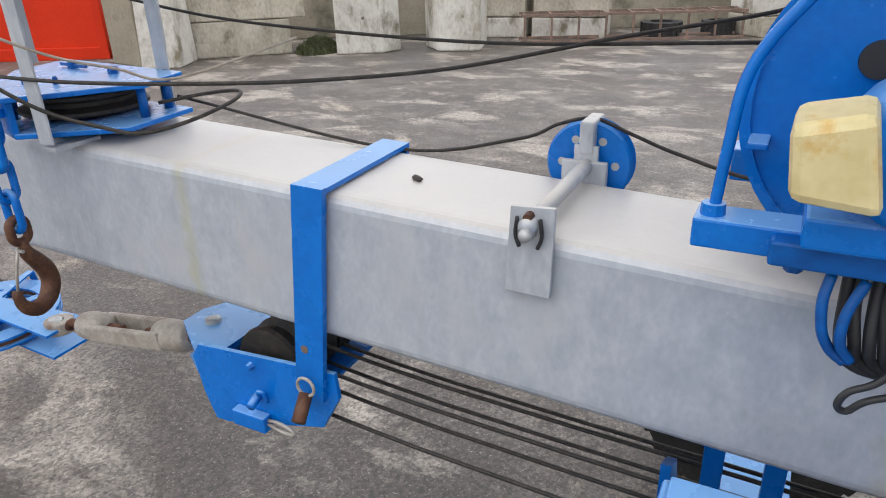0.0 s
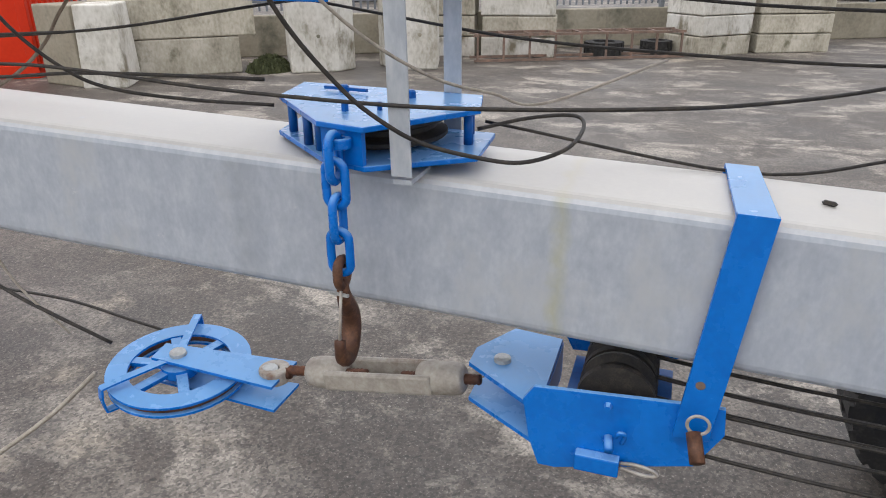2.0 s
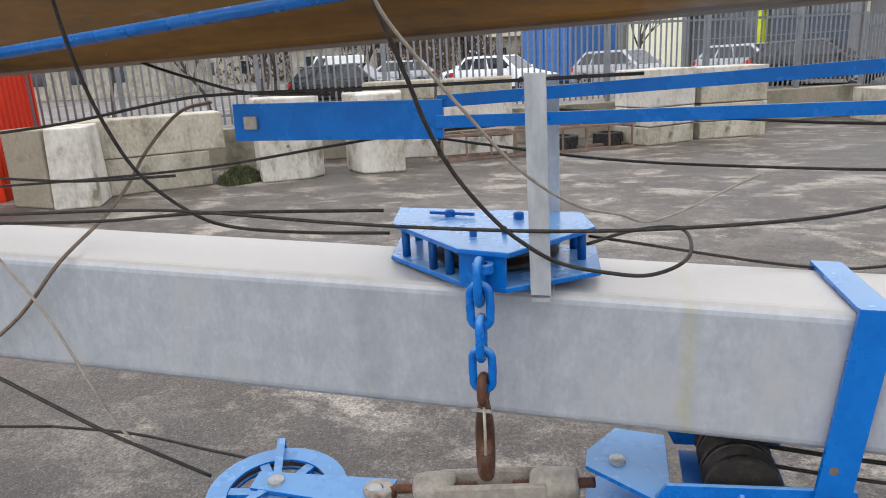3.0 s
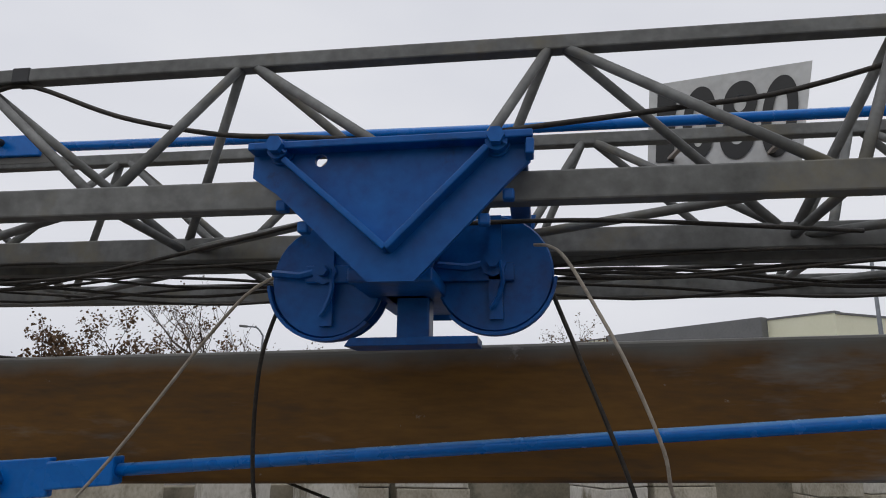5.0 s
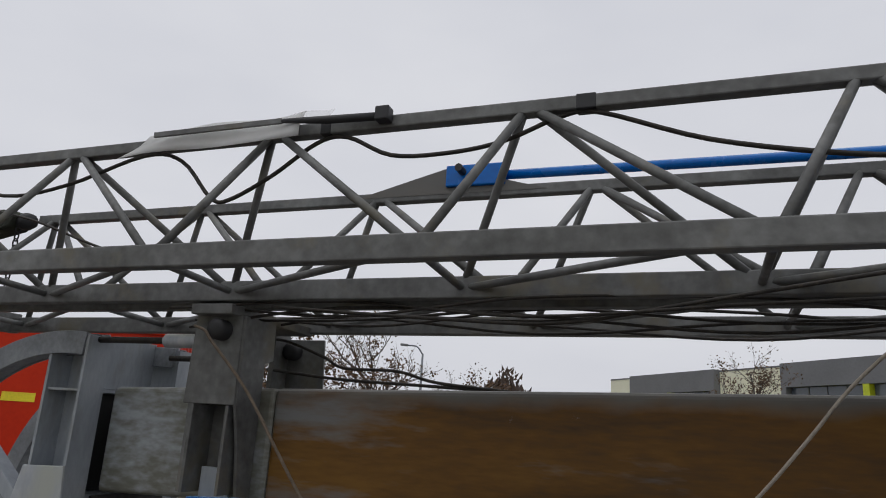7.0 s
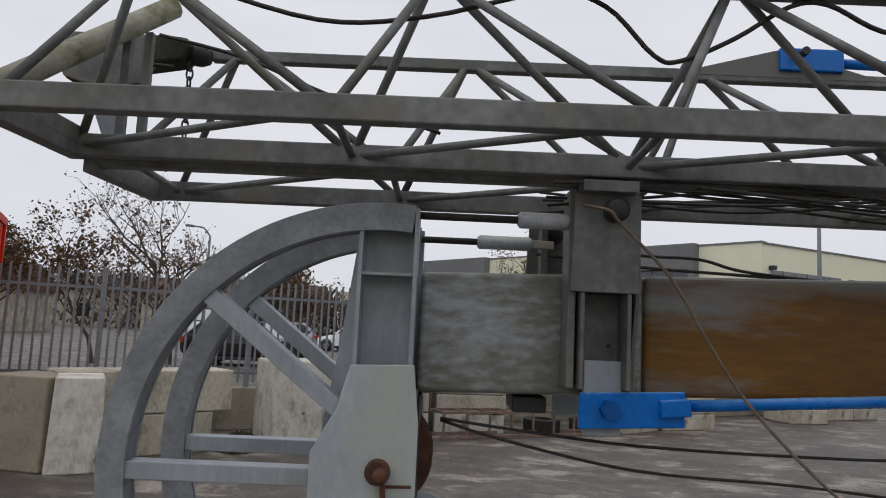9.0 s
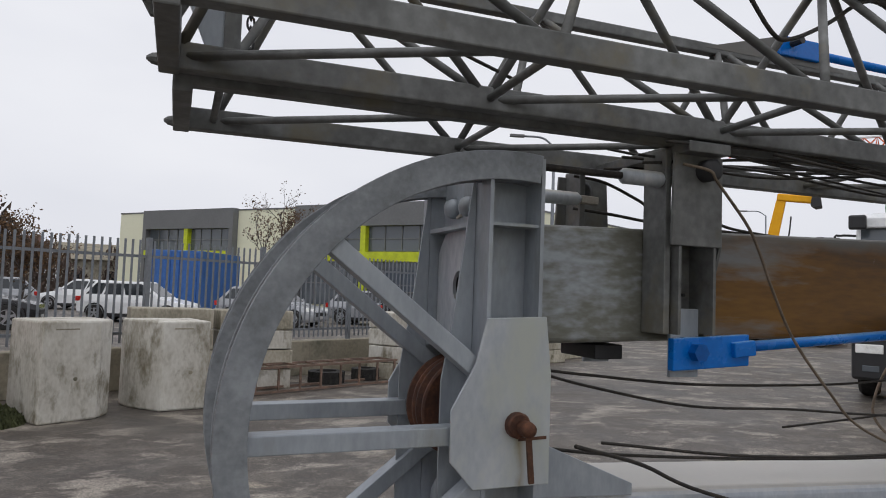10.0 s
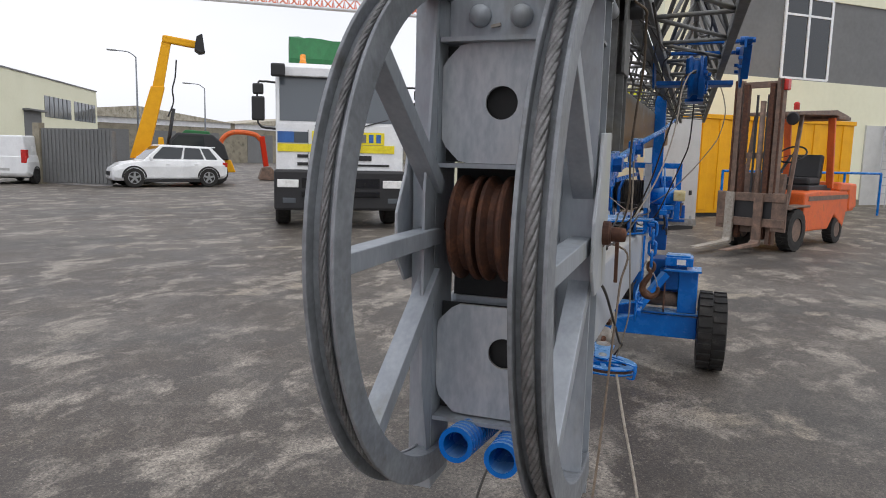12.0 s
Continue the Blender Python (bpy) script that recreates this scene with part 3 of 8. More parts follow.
def build_jib(y_near, y_far, y_top, z_b, z_t, x_end, shift, label, bands=()):
    rise = Matrix.Translation((0, 0, 0.011)) @ Matrix(((1, 0, 0, 0), (0, 1, 0, 0), (0.008, 0, 1, 0), (0, 0, 0, 1)))
    t = thing("lattice_jib", label, "crane jib", group="folded jib sections", at=rise)
    for x, half in bands:
        g = Geo().box((x - half, y_top - 0.0155, z_t - 0.015), (x + half, y_top + 0.0155, z_t + 0.015))
        part("tape_band", g, PLASTIC, t, "black tape wound round the chord", bevel=0.002)
    for nm, y, z, x0 in (("bottom_chord", y_near, z_b, x_end), ("bottom_chord", y_far, z_b - 0.012, x_end), ("top_chord", y_top, z_t, x_end + 0.08 + shift)):
        w, h = (0.016, 0.0225) if nm == "bottom_chord" else (0.014, 0.0135)
        g = Geo().box((x0, y - w, z - h), (JIB_X1, y + w, z + h))
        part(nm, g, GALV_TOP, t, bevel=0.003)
    g = Geo().box((x_end - 0.012, y_near - 0.0185, z_b - 0.037), (x_end + 0.02, y_far + 0.0185, z_b + 0.025))
    part("end_bar", g, GALV_TOP, t, bevel=0.003)
    part("end_stub", Geo().lathe([(-0.018, 0.003), (-0.01, 0.009), (0.0, 0.011)], (x_end - 0.012, y_far, z_b - 0.02), "x", 8), GALV_TOP, t)
    k = 0
    while True:
        xt, xb = -3.004 + shift + PITCH * k, -3.162 + shift + PITCH * k
        if xt > JIB_X1 - 0.5:
            break
        for y in (y_near, y_far):
            zb = z_b if y == y_near else z_b - 0.012
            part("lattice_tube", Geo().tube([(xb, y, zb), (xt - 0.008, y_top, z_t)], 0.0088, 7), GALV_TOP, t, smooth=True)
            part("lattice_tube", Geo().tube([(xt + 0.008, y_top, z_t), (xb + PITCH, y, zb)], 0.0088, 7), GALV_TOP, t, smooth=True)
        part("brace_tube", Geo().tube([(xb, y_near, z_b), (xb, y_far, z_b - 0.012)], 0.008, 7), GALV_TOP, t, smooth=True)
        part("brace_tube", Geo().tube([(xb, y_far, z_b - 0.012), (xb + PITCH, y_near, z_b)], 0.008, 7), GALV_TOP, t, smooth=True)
        k += 1
    return t


build_jib(-0.37, -0.1, -0.232, 1.949, 2.25, -3.175, 0.0, "near grey steel lattice jib section of triangular cross-section",
          [(-2.954, 0.008), (-1.778, 0.012), (-1.247, 0.018), (0.45, 0.018)])
build_jib(-0.055, 0.242, 0.15, 1.926, 2.23, -3.153, 0.075, "second grey steel lattice jib section folded beside the first")


# ---------------------------------------------------------------- head with two rope wheels
CX, CZ = -2.545, 1.315


def build_head():
    t = thing("rope_wheel_head", "grey galvanised crane head with two big half wheels for ropes", "crane head")
    for y0, y1, side in ((-0.088, -0.034, -1), (0.248, 0.302, 1)):
        rim_y = 0.0 if side < 0 else -0.02
        yc, hw = (y0 + y1) / 2 + rim_y, (y1 - y0) / 2
        rim = part("wheel_rim", Geo().ring((CX, yc, CZ), "y", 0.482, 0.513, hw - 0.006, 84, 276, 72), RIM_GRIMY, t)
        for ya in (y0 + 0.0035 + rim_y, y1 - 0.0035 + rim_y):
            part("rim_flange", Geo().ring((CX, ya, CZ), "y", 0.479, 0.535, 0.0035, 83.7, 276.3, 72), RIM_GRIMY, rim, bevel=0.0015)
        for p, q in (((-2.6, 1.308), (-3.031, 1.305)), ((-2.585, 1.41), (-2.894, 1.652)), ((-2.585, 1.225), (-2.898, 0.978))):
            part("spoke", Geo().bar((p[0], yc, p[1]), (q[0], yc, q[1]), 0.042, 0.034), GALV_RIM, t, bevel=0.002)
        yw = -0.016 if side < 0 else 0.25
        yo = y0 + 0.004 if side < 0 else y1 - 0.004
        part("channel_web", Geo().box((-2.59, yw - 0.004, 0.74), (-2.488, yw + 0.004, 1.85)), GALV_RIM, t)
        for x in (-2.598, -2.488):
            part("channel_flange", Geo().box((x, min(yw - 0.004, yo), 0.74), (x + 0.008, max(yw + 0.004, yo), 1.842)), GALV_RIM, t)
        part("channel_stiffener", Geo().box((-2.589, min(yw, yo) + 0.006, 1.705), (-2.489, max(yw, yo) - 0.006, 1.711)), GALV_RIM, t)
        # slanted side plate behind the channel
        side_plate = [(-2.60, 1.84), (-2.635, 1.55), (-2.66, 1.40), (-2.66, 1.0), (-2.60, 0.76), (-2.599, 0.76), (-2.599, 1.84)]
        part("side_plate", Geo().prism(side_plate, "y", yw - 0.003, yw + 0.003), GALV_RIM, t)
        ym = -0.096 if side < 0 else 0.3035
        hub = [(-2.6, 1.527), (-2.475, 1.532), (-2.462, 1.418), (-2.462, 1.213), (-2.62, 1.211), (-2.667, 1.264), (-2.668, 1.358), (-2.622, 1.441)]
        part("hub_plate", Geo().prism(hub, "y", ym, ym + 0.007), GALV_HUB, t, bevel=0.002)
    # cross plates between the uprights, facing the yard
    def holed(z0, z1, hy, hz, r, x=-2.575):
        n, vs, fs = 48, [], []
        y0, y1 = -0.01, 0.245
        for k, xx in enumerate((x, x + 0.008)):
            for j in range(n):
                a = 2 * math.pi * j / n
                c, q = math.cos(a), math.sin(a)
                vs.append((xx, hy + r * c, hz + r * q))
            for j in range(n):
                a = 2 * math.pi * j / n
                c, q = math.cos(a), math.sin(a)
                ky = (y1 - hy) / c if c > 1e-6 else (y0 - hy) / c if c < -1e-6 else 1e9
                kz = (z1 - hz) / q if q > 1e-6 else (z0 - hz) / q if q < -1e-6 else 1e9
                kc = (abs((y1 if c > 0 else y0) - hy) + abs((z1 if q > 0 else z0) - hz) - 0.042) / (abs(c) + abs(q))
                m = min(ky, kz, kc)
                vs.append((xx, hy + m * c, hz + m * q))
        for j in range(n):
            i = (j + 1) % n
            fs += [(j, i, n + i, n + j), (2 * n + j, 3 * n + j, 3 * n + i, 2 * n + i), (j, 2 * n + j, 2 * n + i, i), (n + j, n + i, 3 * n + i, 3 * n + j)]
        return Geo().add(vs, fs)
    part("cross_plate", holed(1.462, 1.707, 0.117, 1.586, 0.034), GALV, t, "cross plate with a round hole")
    part("cross_plate", holed(0.915, 1.16, 0.095, 1.06, 0.033), GALV, t, "cross plate with a round hole")
    # black plates added to paint the shade inside, behind holes and sheaves
    part("shade_plate", Geo().box((-2.55, -0.008, 1.464), (-2.544, 0.243, 1.705)), INK_AND_SHADE, t)
    part("shade_plate", Geo().box((-2.55, -0.008, 0.917), (-2.544, 0.243, 1.158)), INK_AND_SHADE, t)
    part("shade_plate", Geo().box((-2.47, -0.008, 1.16), (-2.464, 0.243, 1.462)), PLASTIC, t)
    part("top_plate", Geo().box((-2.568, 0.02, 1.717), (-2.556, 0.235, 1.856)), GALV_RIM, t, bevel=0.002)
    part("ledge", Geo().box((-2.6, 0.0, 1.707), (-2.53, 0.243, 1.716)), GALV_RIM, t)
    part("ledge", Geo().box((-2.6, 0.0, 1.452), (-2.5, 0.243, 1.461)), GALV_RIM, t)
    part("ledge", Geo().box((-2.6, 0.0, 0.902), (-2.53, 0.243, 0.911)), GALV_RIM, t)
    for y, z in ((0.168, 1.76), (0.082, 1.757)):
        part("dome_bolt", Geo().lathe([(0.0, 0.023), (-0.012, 0.022), (-0.022, 0.016), (-0.027, 0.004)], (-2.568, y, z), "x", 14), GALV_RIM, t, smooth=True)
    part("cotter", Geo().bar((-2.572, 0.125, 1.742), (-2.572, 0.145, 1.738), 0.006, 0.006), IRON, t)
    for y in (0.116, 0.178):
        prof = [(-0.026, 0.06), (-0.026, 0.108), (-0.022, 0.112), (-0.016, 0.112), (-0.006, 0.094), (0.006, 0.094), (0.016, 0.112), (0.022, 0.112), (0.026, 0.108), (0.026, 0.06)]
        sh = part("sheave", Geo().lathe(prof, (CX, y, 1.325), "y", 40), RUST, t, "rust-brown grooved sheave", smooth=False)
        part("sheave_boss", Geo().lathe([(-0.03, 0.04), (0.03, 0.04)], (CX, y, 1.325), "y", 20), RUST, sh)
    part("axle", Geo().lathe([(-0.142, 0.004), (-0.14, 0.0135), (-0.13, 0.015), (0.33, 0.015), (0.332, 0.004)], (-2.528, 0, 1.325), "y", 18), RUST, t, "rusty axle pin", smooth=True)
    part("axle_collar", Geo().lathe([(-0.112, 0.021), (-0.108, 0.0245), (-0.092, 0.0245), (-0.088, 0.021)], (-2.535, 0, 1.328), "y", 18), RUST, t)
    part("axle_cotter", Geo().bar((-2.523, -0.124, 1.31), (-2.515, -0.124, 1.225), 0.007, 0.01), HOOK_RUST, t)
    part("keeper_bar", Geo().bar((-2.53, -0.094, 1.3), (-2.47, -0.094, 1.302), 0.006, 0.006), HOOK_RUST, t)
    # stranded ropes lying in the wheel grooves
    for yc, rc, rs, off in ((-0.061, 0.0056, 0.0048, 0.524), (0.255, 0.0035, 0.003, 0.519)):
        for k in range(5):
            pts = []
            for i in range(201):
                a = radians(84 + 192 * i / 200)
                tw = i * 0.5 + k * 2 * math.pi / 5
                r = off + rc * math.cos(tw)
                pts.append((CX + r * math.cos(a), yc + rc * 1.1 * math.sin(tw), CZ + r * math.sin(a)))
            part("rope_strand", Geo().tube(pts, rs, 5), STRAND, t, smooth=True)
    return t


build_head()


def build_blue_ducts():
    for y, z in ((0.162, 0.845), (0.064, 0.84)):
        prof = [(-0.04, 0.0255), (-0.16, 0.0265)]
        for i in range(26):
            x = -0.16 + i * 0.02
            prof += [(x, 0.037), (x + 0.008, 0.037), (x + 0.010, 0.032), (x + 0.018, 0.032)]
        m = Matrix.Rotation(radians(8 if y > 0.1 else 4), 4, "Y")
        g = Geo().lathe(prof + [(0.36, 0.03)], (-2.52, y, z + 0.02), "x", 20, m)
        solid("corrugated_duct", g, BLUE, "blue corrugated plastic pipe under the crane head", "pipe", group="blue pipes under the crane head")


build_blue_ducts()


# ---------------------------------------------------------------- saddle clamp and turnbuckles between head and jib
def build_saddle():
    t = thing("saddle_clamp", "grey galvanised saddle clamp holding the jib over the rusty beam", "clamp")
    for y0, y1, fx in ((-0.085, 0.013, 0.0), (0.237, 0.335, -0.012)):
        outer = y0 if y0 < 0 else y1 - 0.008
        xa, xb, low = (-2.168, -2.044, 0.006) if y0 < 0 else (-2.21, -2.06, 0.012)
        part("upper_plate", Geo().prism([(xa - low, 1.69), (xb + low, 1.69), (xb, 1.89), (xa, 1.89)], "y", outer, outer + 0.008), GALV_TOP, t, bevel=0.002)
        part("rear_plate", Geo().box((-2.176 + fx, y0 + 0.02, 1.5), (-2.16 + fx, y1 - 0.002, 1.9)), GALV_TOP, t, bevel=0.002)
        part("channel_back", Geo().box((-2.145 + fx, y1 - 0.02, 1.50), (-2.06 + fx, y1 - 0.012, 1.689)), GALV_TOP, t)
        for x in (-2.153, -2.06):
            part("channel_side", Geo().box((x + fx, min(y0, y1) + 0.002, 1.5), (x + 0.008 + fx, y1 - 0.012, 1.689)), GALV_TOP, t, bevel=0.001)
        part("foot_plate", Geo().box((-2.135 + fx, y0 + 0.047, 1.405), (-2.058 + fx, y0 + 0.057, 1.555)), GALV_RIM, t, bevel=0.002)
        part("pin", Geo().lathe([(-0.034, 0.014), (-0.03, 0.024), (0.03, 0.024), (0.034, 0.014)], (-2.09 if y0 < 0 else -2.15, outer, 1.854), "y", 16), PLASTIC, t, smooth=True)
    wing = [(-0.08, 1.888), (0.04, 1.885), (0.045, 1.8), (0.012, 1.79), (0.012, 1.45), (-0.03, 1.45), (-0.055, 1.6), (-0.08, 1.69)]
    part("side_wing", Geo().prism(wing, "x", -2.043, -2.035), GALV_TOP, t, "dark flared side plate of the clamp", bevel=0.001)
    part("stud", Geo().lathe([(-0.012, 0.004), (0.0, 0.004)], (-2.08, -0.002, 1.585), "y", 8), PLASTIC, t)
    part("jib_rest", Geo().box((-2.16, -0.12, 1.887), (-2.05, 0.24, 1.91)), GALV_TOP, t, bevel=0.002)
    return t


build_saddle()


def build_turnbuckle_ropes():
    for y, z, x0, xs, x1 in ((-0.05, 1.833, -2.485, -2.28, -2.17), (0.215, 1.817, -2.485, -2.35, -2.215)):
        t = thing("rope_terminal", "short wire rope with a grey swaged steel sleeve", "rope fitting", group="ropes at the crane head")
        part("rope", Geo().tube([(x0, y, z), (xs, y, z)], 0.008, 8), CABLE, t, smooth=True)
        part("sleeve", Geo().lathe([(0, 0.012), (0.006, 0.017), (x1 - xs - 0.01, 0.017), (x1 - xs, 0.01)], (xs, y, z), "x", 14), GALV, t, smooth=True)
        part("fork", Geo().bar((x1, y, z), (x1 + 0.05, y, z - 0.002), 0.02, 0.02), IRON, t, bevel=0.002)


build_turnbuckle_ropes()


# ---------------------------------------------------------------- blue tie rods
def build_tie_rod():
    t = thing("tie_rod", "blue painted tie rod with forked lugs along the rusty beam", "tie rod")

    def lug(x0, z0, x1, z1, h):
        g = Geo().prism([(x0, z0 - h), (x1, z1 - h), (x1, z1 + h), (x0, z0 + h)], "y", -0.064, -0.044)
        return part("lug", g, BLUE, t, bevel=0.003)
    a = lug(-2.147, 1.456, -1.938, 1.467, 0.035)
    b = lug(-1.427, 1.506, -1.22, 1.522, 0.036)
    part("pin", Geo().lathe([(-0.022, 0.012), (-0.022, 0.02), (0.0, 0.02)], (-2.089, -0.064, 1.462), "y", 6), BLUE_DIRTY, a)
    part("pin", Geo().lathe([(-0.022, 0.014), (-0.022, 0.02), (0.0, 0.02)], (-1.33, -0.064, 1.514), "y", 6), BLUE_DIRTY, b)
    part("locking_pin", Geo().bar((-1.345, -0.085, 1.54), (-1.318, -0.085, 1.49), 0.01, 0.008), BLUE_DIRTY, b)
    part("fork_end", Geo().bar((-1.99, -0.054, 1.467), (-1.93, -0.054, 1.473), 0.045, 0.034), BLUE, t, bevel=0.003)
    part("fork_end", Geo().prism([(-1.225, 1.498), (-1.087, 1.511), (-1.087, 1.563), (-1.225, 1.55)], "y", -0.07, -0.032), BLUE, t, bevel=0.004)
    part("rod", Geo().tube([(-1.93, -0.052, 1.474), (-1.424, -0.05, 1.508)], 0.012, 10), BLUE, t, smooth=True)
    part("rod", Geo().tube([(-1.09, -0.05, 1.537), (0.2, -0.085, 1.64), (3.0, -0.09, 1.86)], 0.012, 10), BLUE, t, smooth=True)


def build_upper_rod():
    t = thing("tie_rod", "blue painted tie rod lying on top of the far jib", "tie rod")
    part("lug", Geo().box((-1.654, 0.125, 2.25), (-1.503, 0.165, 2.305)), BLUE, t, bevel=0.003)
    part("pin", Geo().lathe([(-0.03, 0.01), (0.05, 0.01)], (-1.61, 0.12, 2.285), "y", 8), PLASTIC, t)
    part("rod", Geo().tube([(-1.507, 0.15, 2.28), (-0.38, 0.15, 2.275), (5.0, 0.15, 2.31)], 0.012, 10), BLUE, t, smooth=True)
    part("taper_plate", Geo().prism([(-1.9, 2.234), (-1.4, 2.234), (-1.63, 2.298), (-1.66, 2.3)], "y", 0.135, 0.15), RUST_BEAM, t)


build_tie_rod()
build_upper_rod()


# ---------------------------------------------------------------- trolley and hook block
def build_trolley():
    t = thing("jib_trolley", "blue painted trolley with a raised triangle rim, clipped on the jib", "crane trolley")
    outline = [(-0.69, 2.004), (-0.302, 2.008), (-0.306, 1.974), (-0.335, 1.946), (-0.459, 1.813), (-0.522, 1.813), (-0.655, 1.938), (-0.69, 1.962)]
    cx, cz, r = -0.593, 1.984, 0.009
    k = len(outline)
    angles = sorted({math.atan2(z - cz, x - cx) for x, z in outline} | {2 * math.pi * i / 24 - math.pi for i in range(24)})
    inner, outer = [], []
    for a in angles:
        c, q = math.cos(a), math.sin(a)
        best = 9.0
        for i in range(k):
            (x0, z0), (x1, z1) = outline[i], outline[(i + 1) % k]
            det = c * (z0 - z1) - q * (x0 - x1)
            if abs(det) < 1e-9:
                continue
            d = ((x0 - cx) * (z0 - z1) - (z0 - cz) * (x0 - x1)) / det
            u = (c * (z0 - cz) - q * (x0 - cx)) / det
            if d > 1e-6 and -1e-6 <= u <= 1 + 1e-6:
                best = min(best, d)
        inner.append((cx + r * c, cz + r * q))
        outer.append((cx + best * c, cz + best * q))
    n = len(angles)
    vs = [(x, y, z) for y in (-0.446, -0.436) for ring in (inner, outer) for x, z in ring]
    fs = []
    for i in range(n):
        j = (i + 1) % n
        fs += [(i, j, n + j, n + i), (2 * n + i, 3 * n + i, 3 * n + j, 2 * n + j), (i, 2 * n + i, 2 * n + j, j), (n + i, n + j, 3 * n + j, 3 * n + i)]
    part("plate", Geo().add(vs, fs), BLUE_DIRTY, t)
    for p, q in (((-0.69, 1.999), (-0.302, 2.003)), ((-0.686, 1.962), (-0.686, 1.992)), ((-0.307, 1.974), (-0.306, 1.996))):
        part("rim_strip", Geo().bar((p[0], -0.457, p[1]), (q[0], -0.457, q[1]), 0.028, 0.011), BLUE_DIRTY, t, bevel=0.002)
    for p, q in (((-0.639, 1.98), (-0.494, 1.853)), ((-0.362, 1.987), (-0.494, 1.853))):
        part("inner_strip", Geo().bar((p[0], -0.457, p[1]), (q[0], -0.457, q[1]), 0.03, 0.009), BLUE_DIRTY, t, bevel=0.002)
    for x in (-0.649, -0.35):
        part("corner_boss", Geo().lathe([(-0.028, 0.01), (-0.028, 0.015), (-0.012, 0.015), (-0.012, 0.018), (0.02, 0.018)], (x, -0.44, 1.996), "y", 14), BLUE_DIRTY, t, smooth=False)
    for x in (-0.67, -0.345):
        part("side_arm", Geo().box((x, -0.42, 1.985), (x + 0.035, -0.06, 2.0)), BLUE_DIRTY, t, bevel=0.003)
    part("rear_plate", Geo().prism([(x, z) for x, z in outline], "y", -0.07, -0.062), BLUE_DIRTY, t)
    part("lower_beam", Geo().box((-0.56, -0.41, 1.82), (-0.44, -0.08, 1.84)), BLUE_DIRTY, t, bevel=0.003)
    for x in (-0.649, -0.35):
        part("split_pin", Geo().tube(smooth_line([(x - 0.012, -0.47, 2.002), (x, -0.472, 1.996), (x + 0.014, -0.47, 1.988)], 3), 0.0022, 5), BLUE_DIRTY, t)
        part("nut", Geo().lathe([(-0.014, 0.012), (0.0, 0.012)], (x, -0.468, 1.998), "y", 6), BLUE_DIRTY, t)
    for x, z, dx in ((-0.612, 1.893, -1), (-0.645, 1.925, -1), (-0.375, 1.898, 1), (-0.342, 1.932, 1)):
        part("clip_lug", Geo().box((x - 0.008 + 0.006 * dx, -0.436, z - 0.008), (x + 0.008 + 0.006 * dx, -0.418, z + 0.008)), BLUE_DIRTY, t, bevel=0.003)
    return t


def build_hook_block():
    t = thing("hook_block", "blue twin-sheave hook block hanging under the trolley", "hook block")
    for x, dz in ((-0.628, 0.0), (-0.366, 0.009)):
        prof = [(-0.03, 0.05), (-0.03, 0.088), (-0.024, 0.091), (-0.018, 0.091), (-0.008, 0.078), (0.008, 0.078), (0.018, 0.091), (0.024, 0.091), (0.03, 0.088), (0.03, 0.05)]
        sh = part("sheave", Geo().lathe(prof, (x, -0.25, 1.848 + dz), "y", 36), BLUE_DIRTY, t)
        part("rim_guard", Geo().ring((x, -0.275, 1.848 + dz), "y", 0.091, 0.096, 0.012, 185 if x < -0.5 else 225, 315 if x < -0.5 else 355, 20), BLUE_DIRTY, sh)
        part("boss", Geo().lathe([(-0.05, 0.012), (-0.05, 0.02), (-0.03, 0.02)], (x, -0.25, 1.858 + dz), "y", 8), BLUE_DIRTY, sh)
        part("cover_bar", Geo().bar((x + 0.002, -0.287, 1.935 + dz), (x + 0.004, -0.287, 1.775 + dz), 0.01, 0.02), BLUE_DIRTY, sh)
        part("bent_pin", Geo().tube(smooth_line([(x + 0.01, -0.298, 1.862 + dz), (x + 0.014, -0.3, 1.83 + dz), (x + 0.004, -0.3, 1.8 + dz), (x - 0.004, -0.298, 1.79 + dz)], 4), 0.004, 6), BLUE_DIRTY, sh)
        part("keeper_nut", Geo().lathe([(-0.064, 0.009), (-0.05, 0.009)], (x, -0.25, 1.858 + dz), "y", 6), BLUE_DIRTY, sh)
        part("keeper", Geo().tube([(x - 0.085, -0.292, 1.858 + dz), (x - 0.04, -0.294, 1.853 + dz), (x, -0.294, 1.862 + dz)], 0.006, 6), BLUE_DIRTY, sh)
    part("cross_bar", Geo().box((-0.66, -0.292, 1.842), (-0.335, -0.283, 1.87)), BLUE_DIRTY, t, bevel=0.002)
    part("cheek", Geo().prism([(-0.56, 1.94), (-0.44, 1.94), (-0.465, 1.82), (-0.535, 1.82)], "y", -0.295, -0.205), BLUE_DIRTY, t, bevel=0.004)
    part("stem", Geo().box((-0.517, -0.272, 1.756), (-0.466, -0.228, 1.84)), BLUE_DIRTY, t, bevel=0.003)
    part("foot_plate", Geo().prism([(-0.594, 1.744), (-0.39, 1.748), (-0.39, 1.76), (-0.585, 1.757)], "y", -0.29, -0.21), BLUE_DIRTY, t, bevel=0.001)
    return t


build_trolley()
build_hook_block()


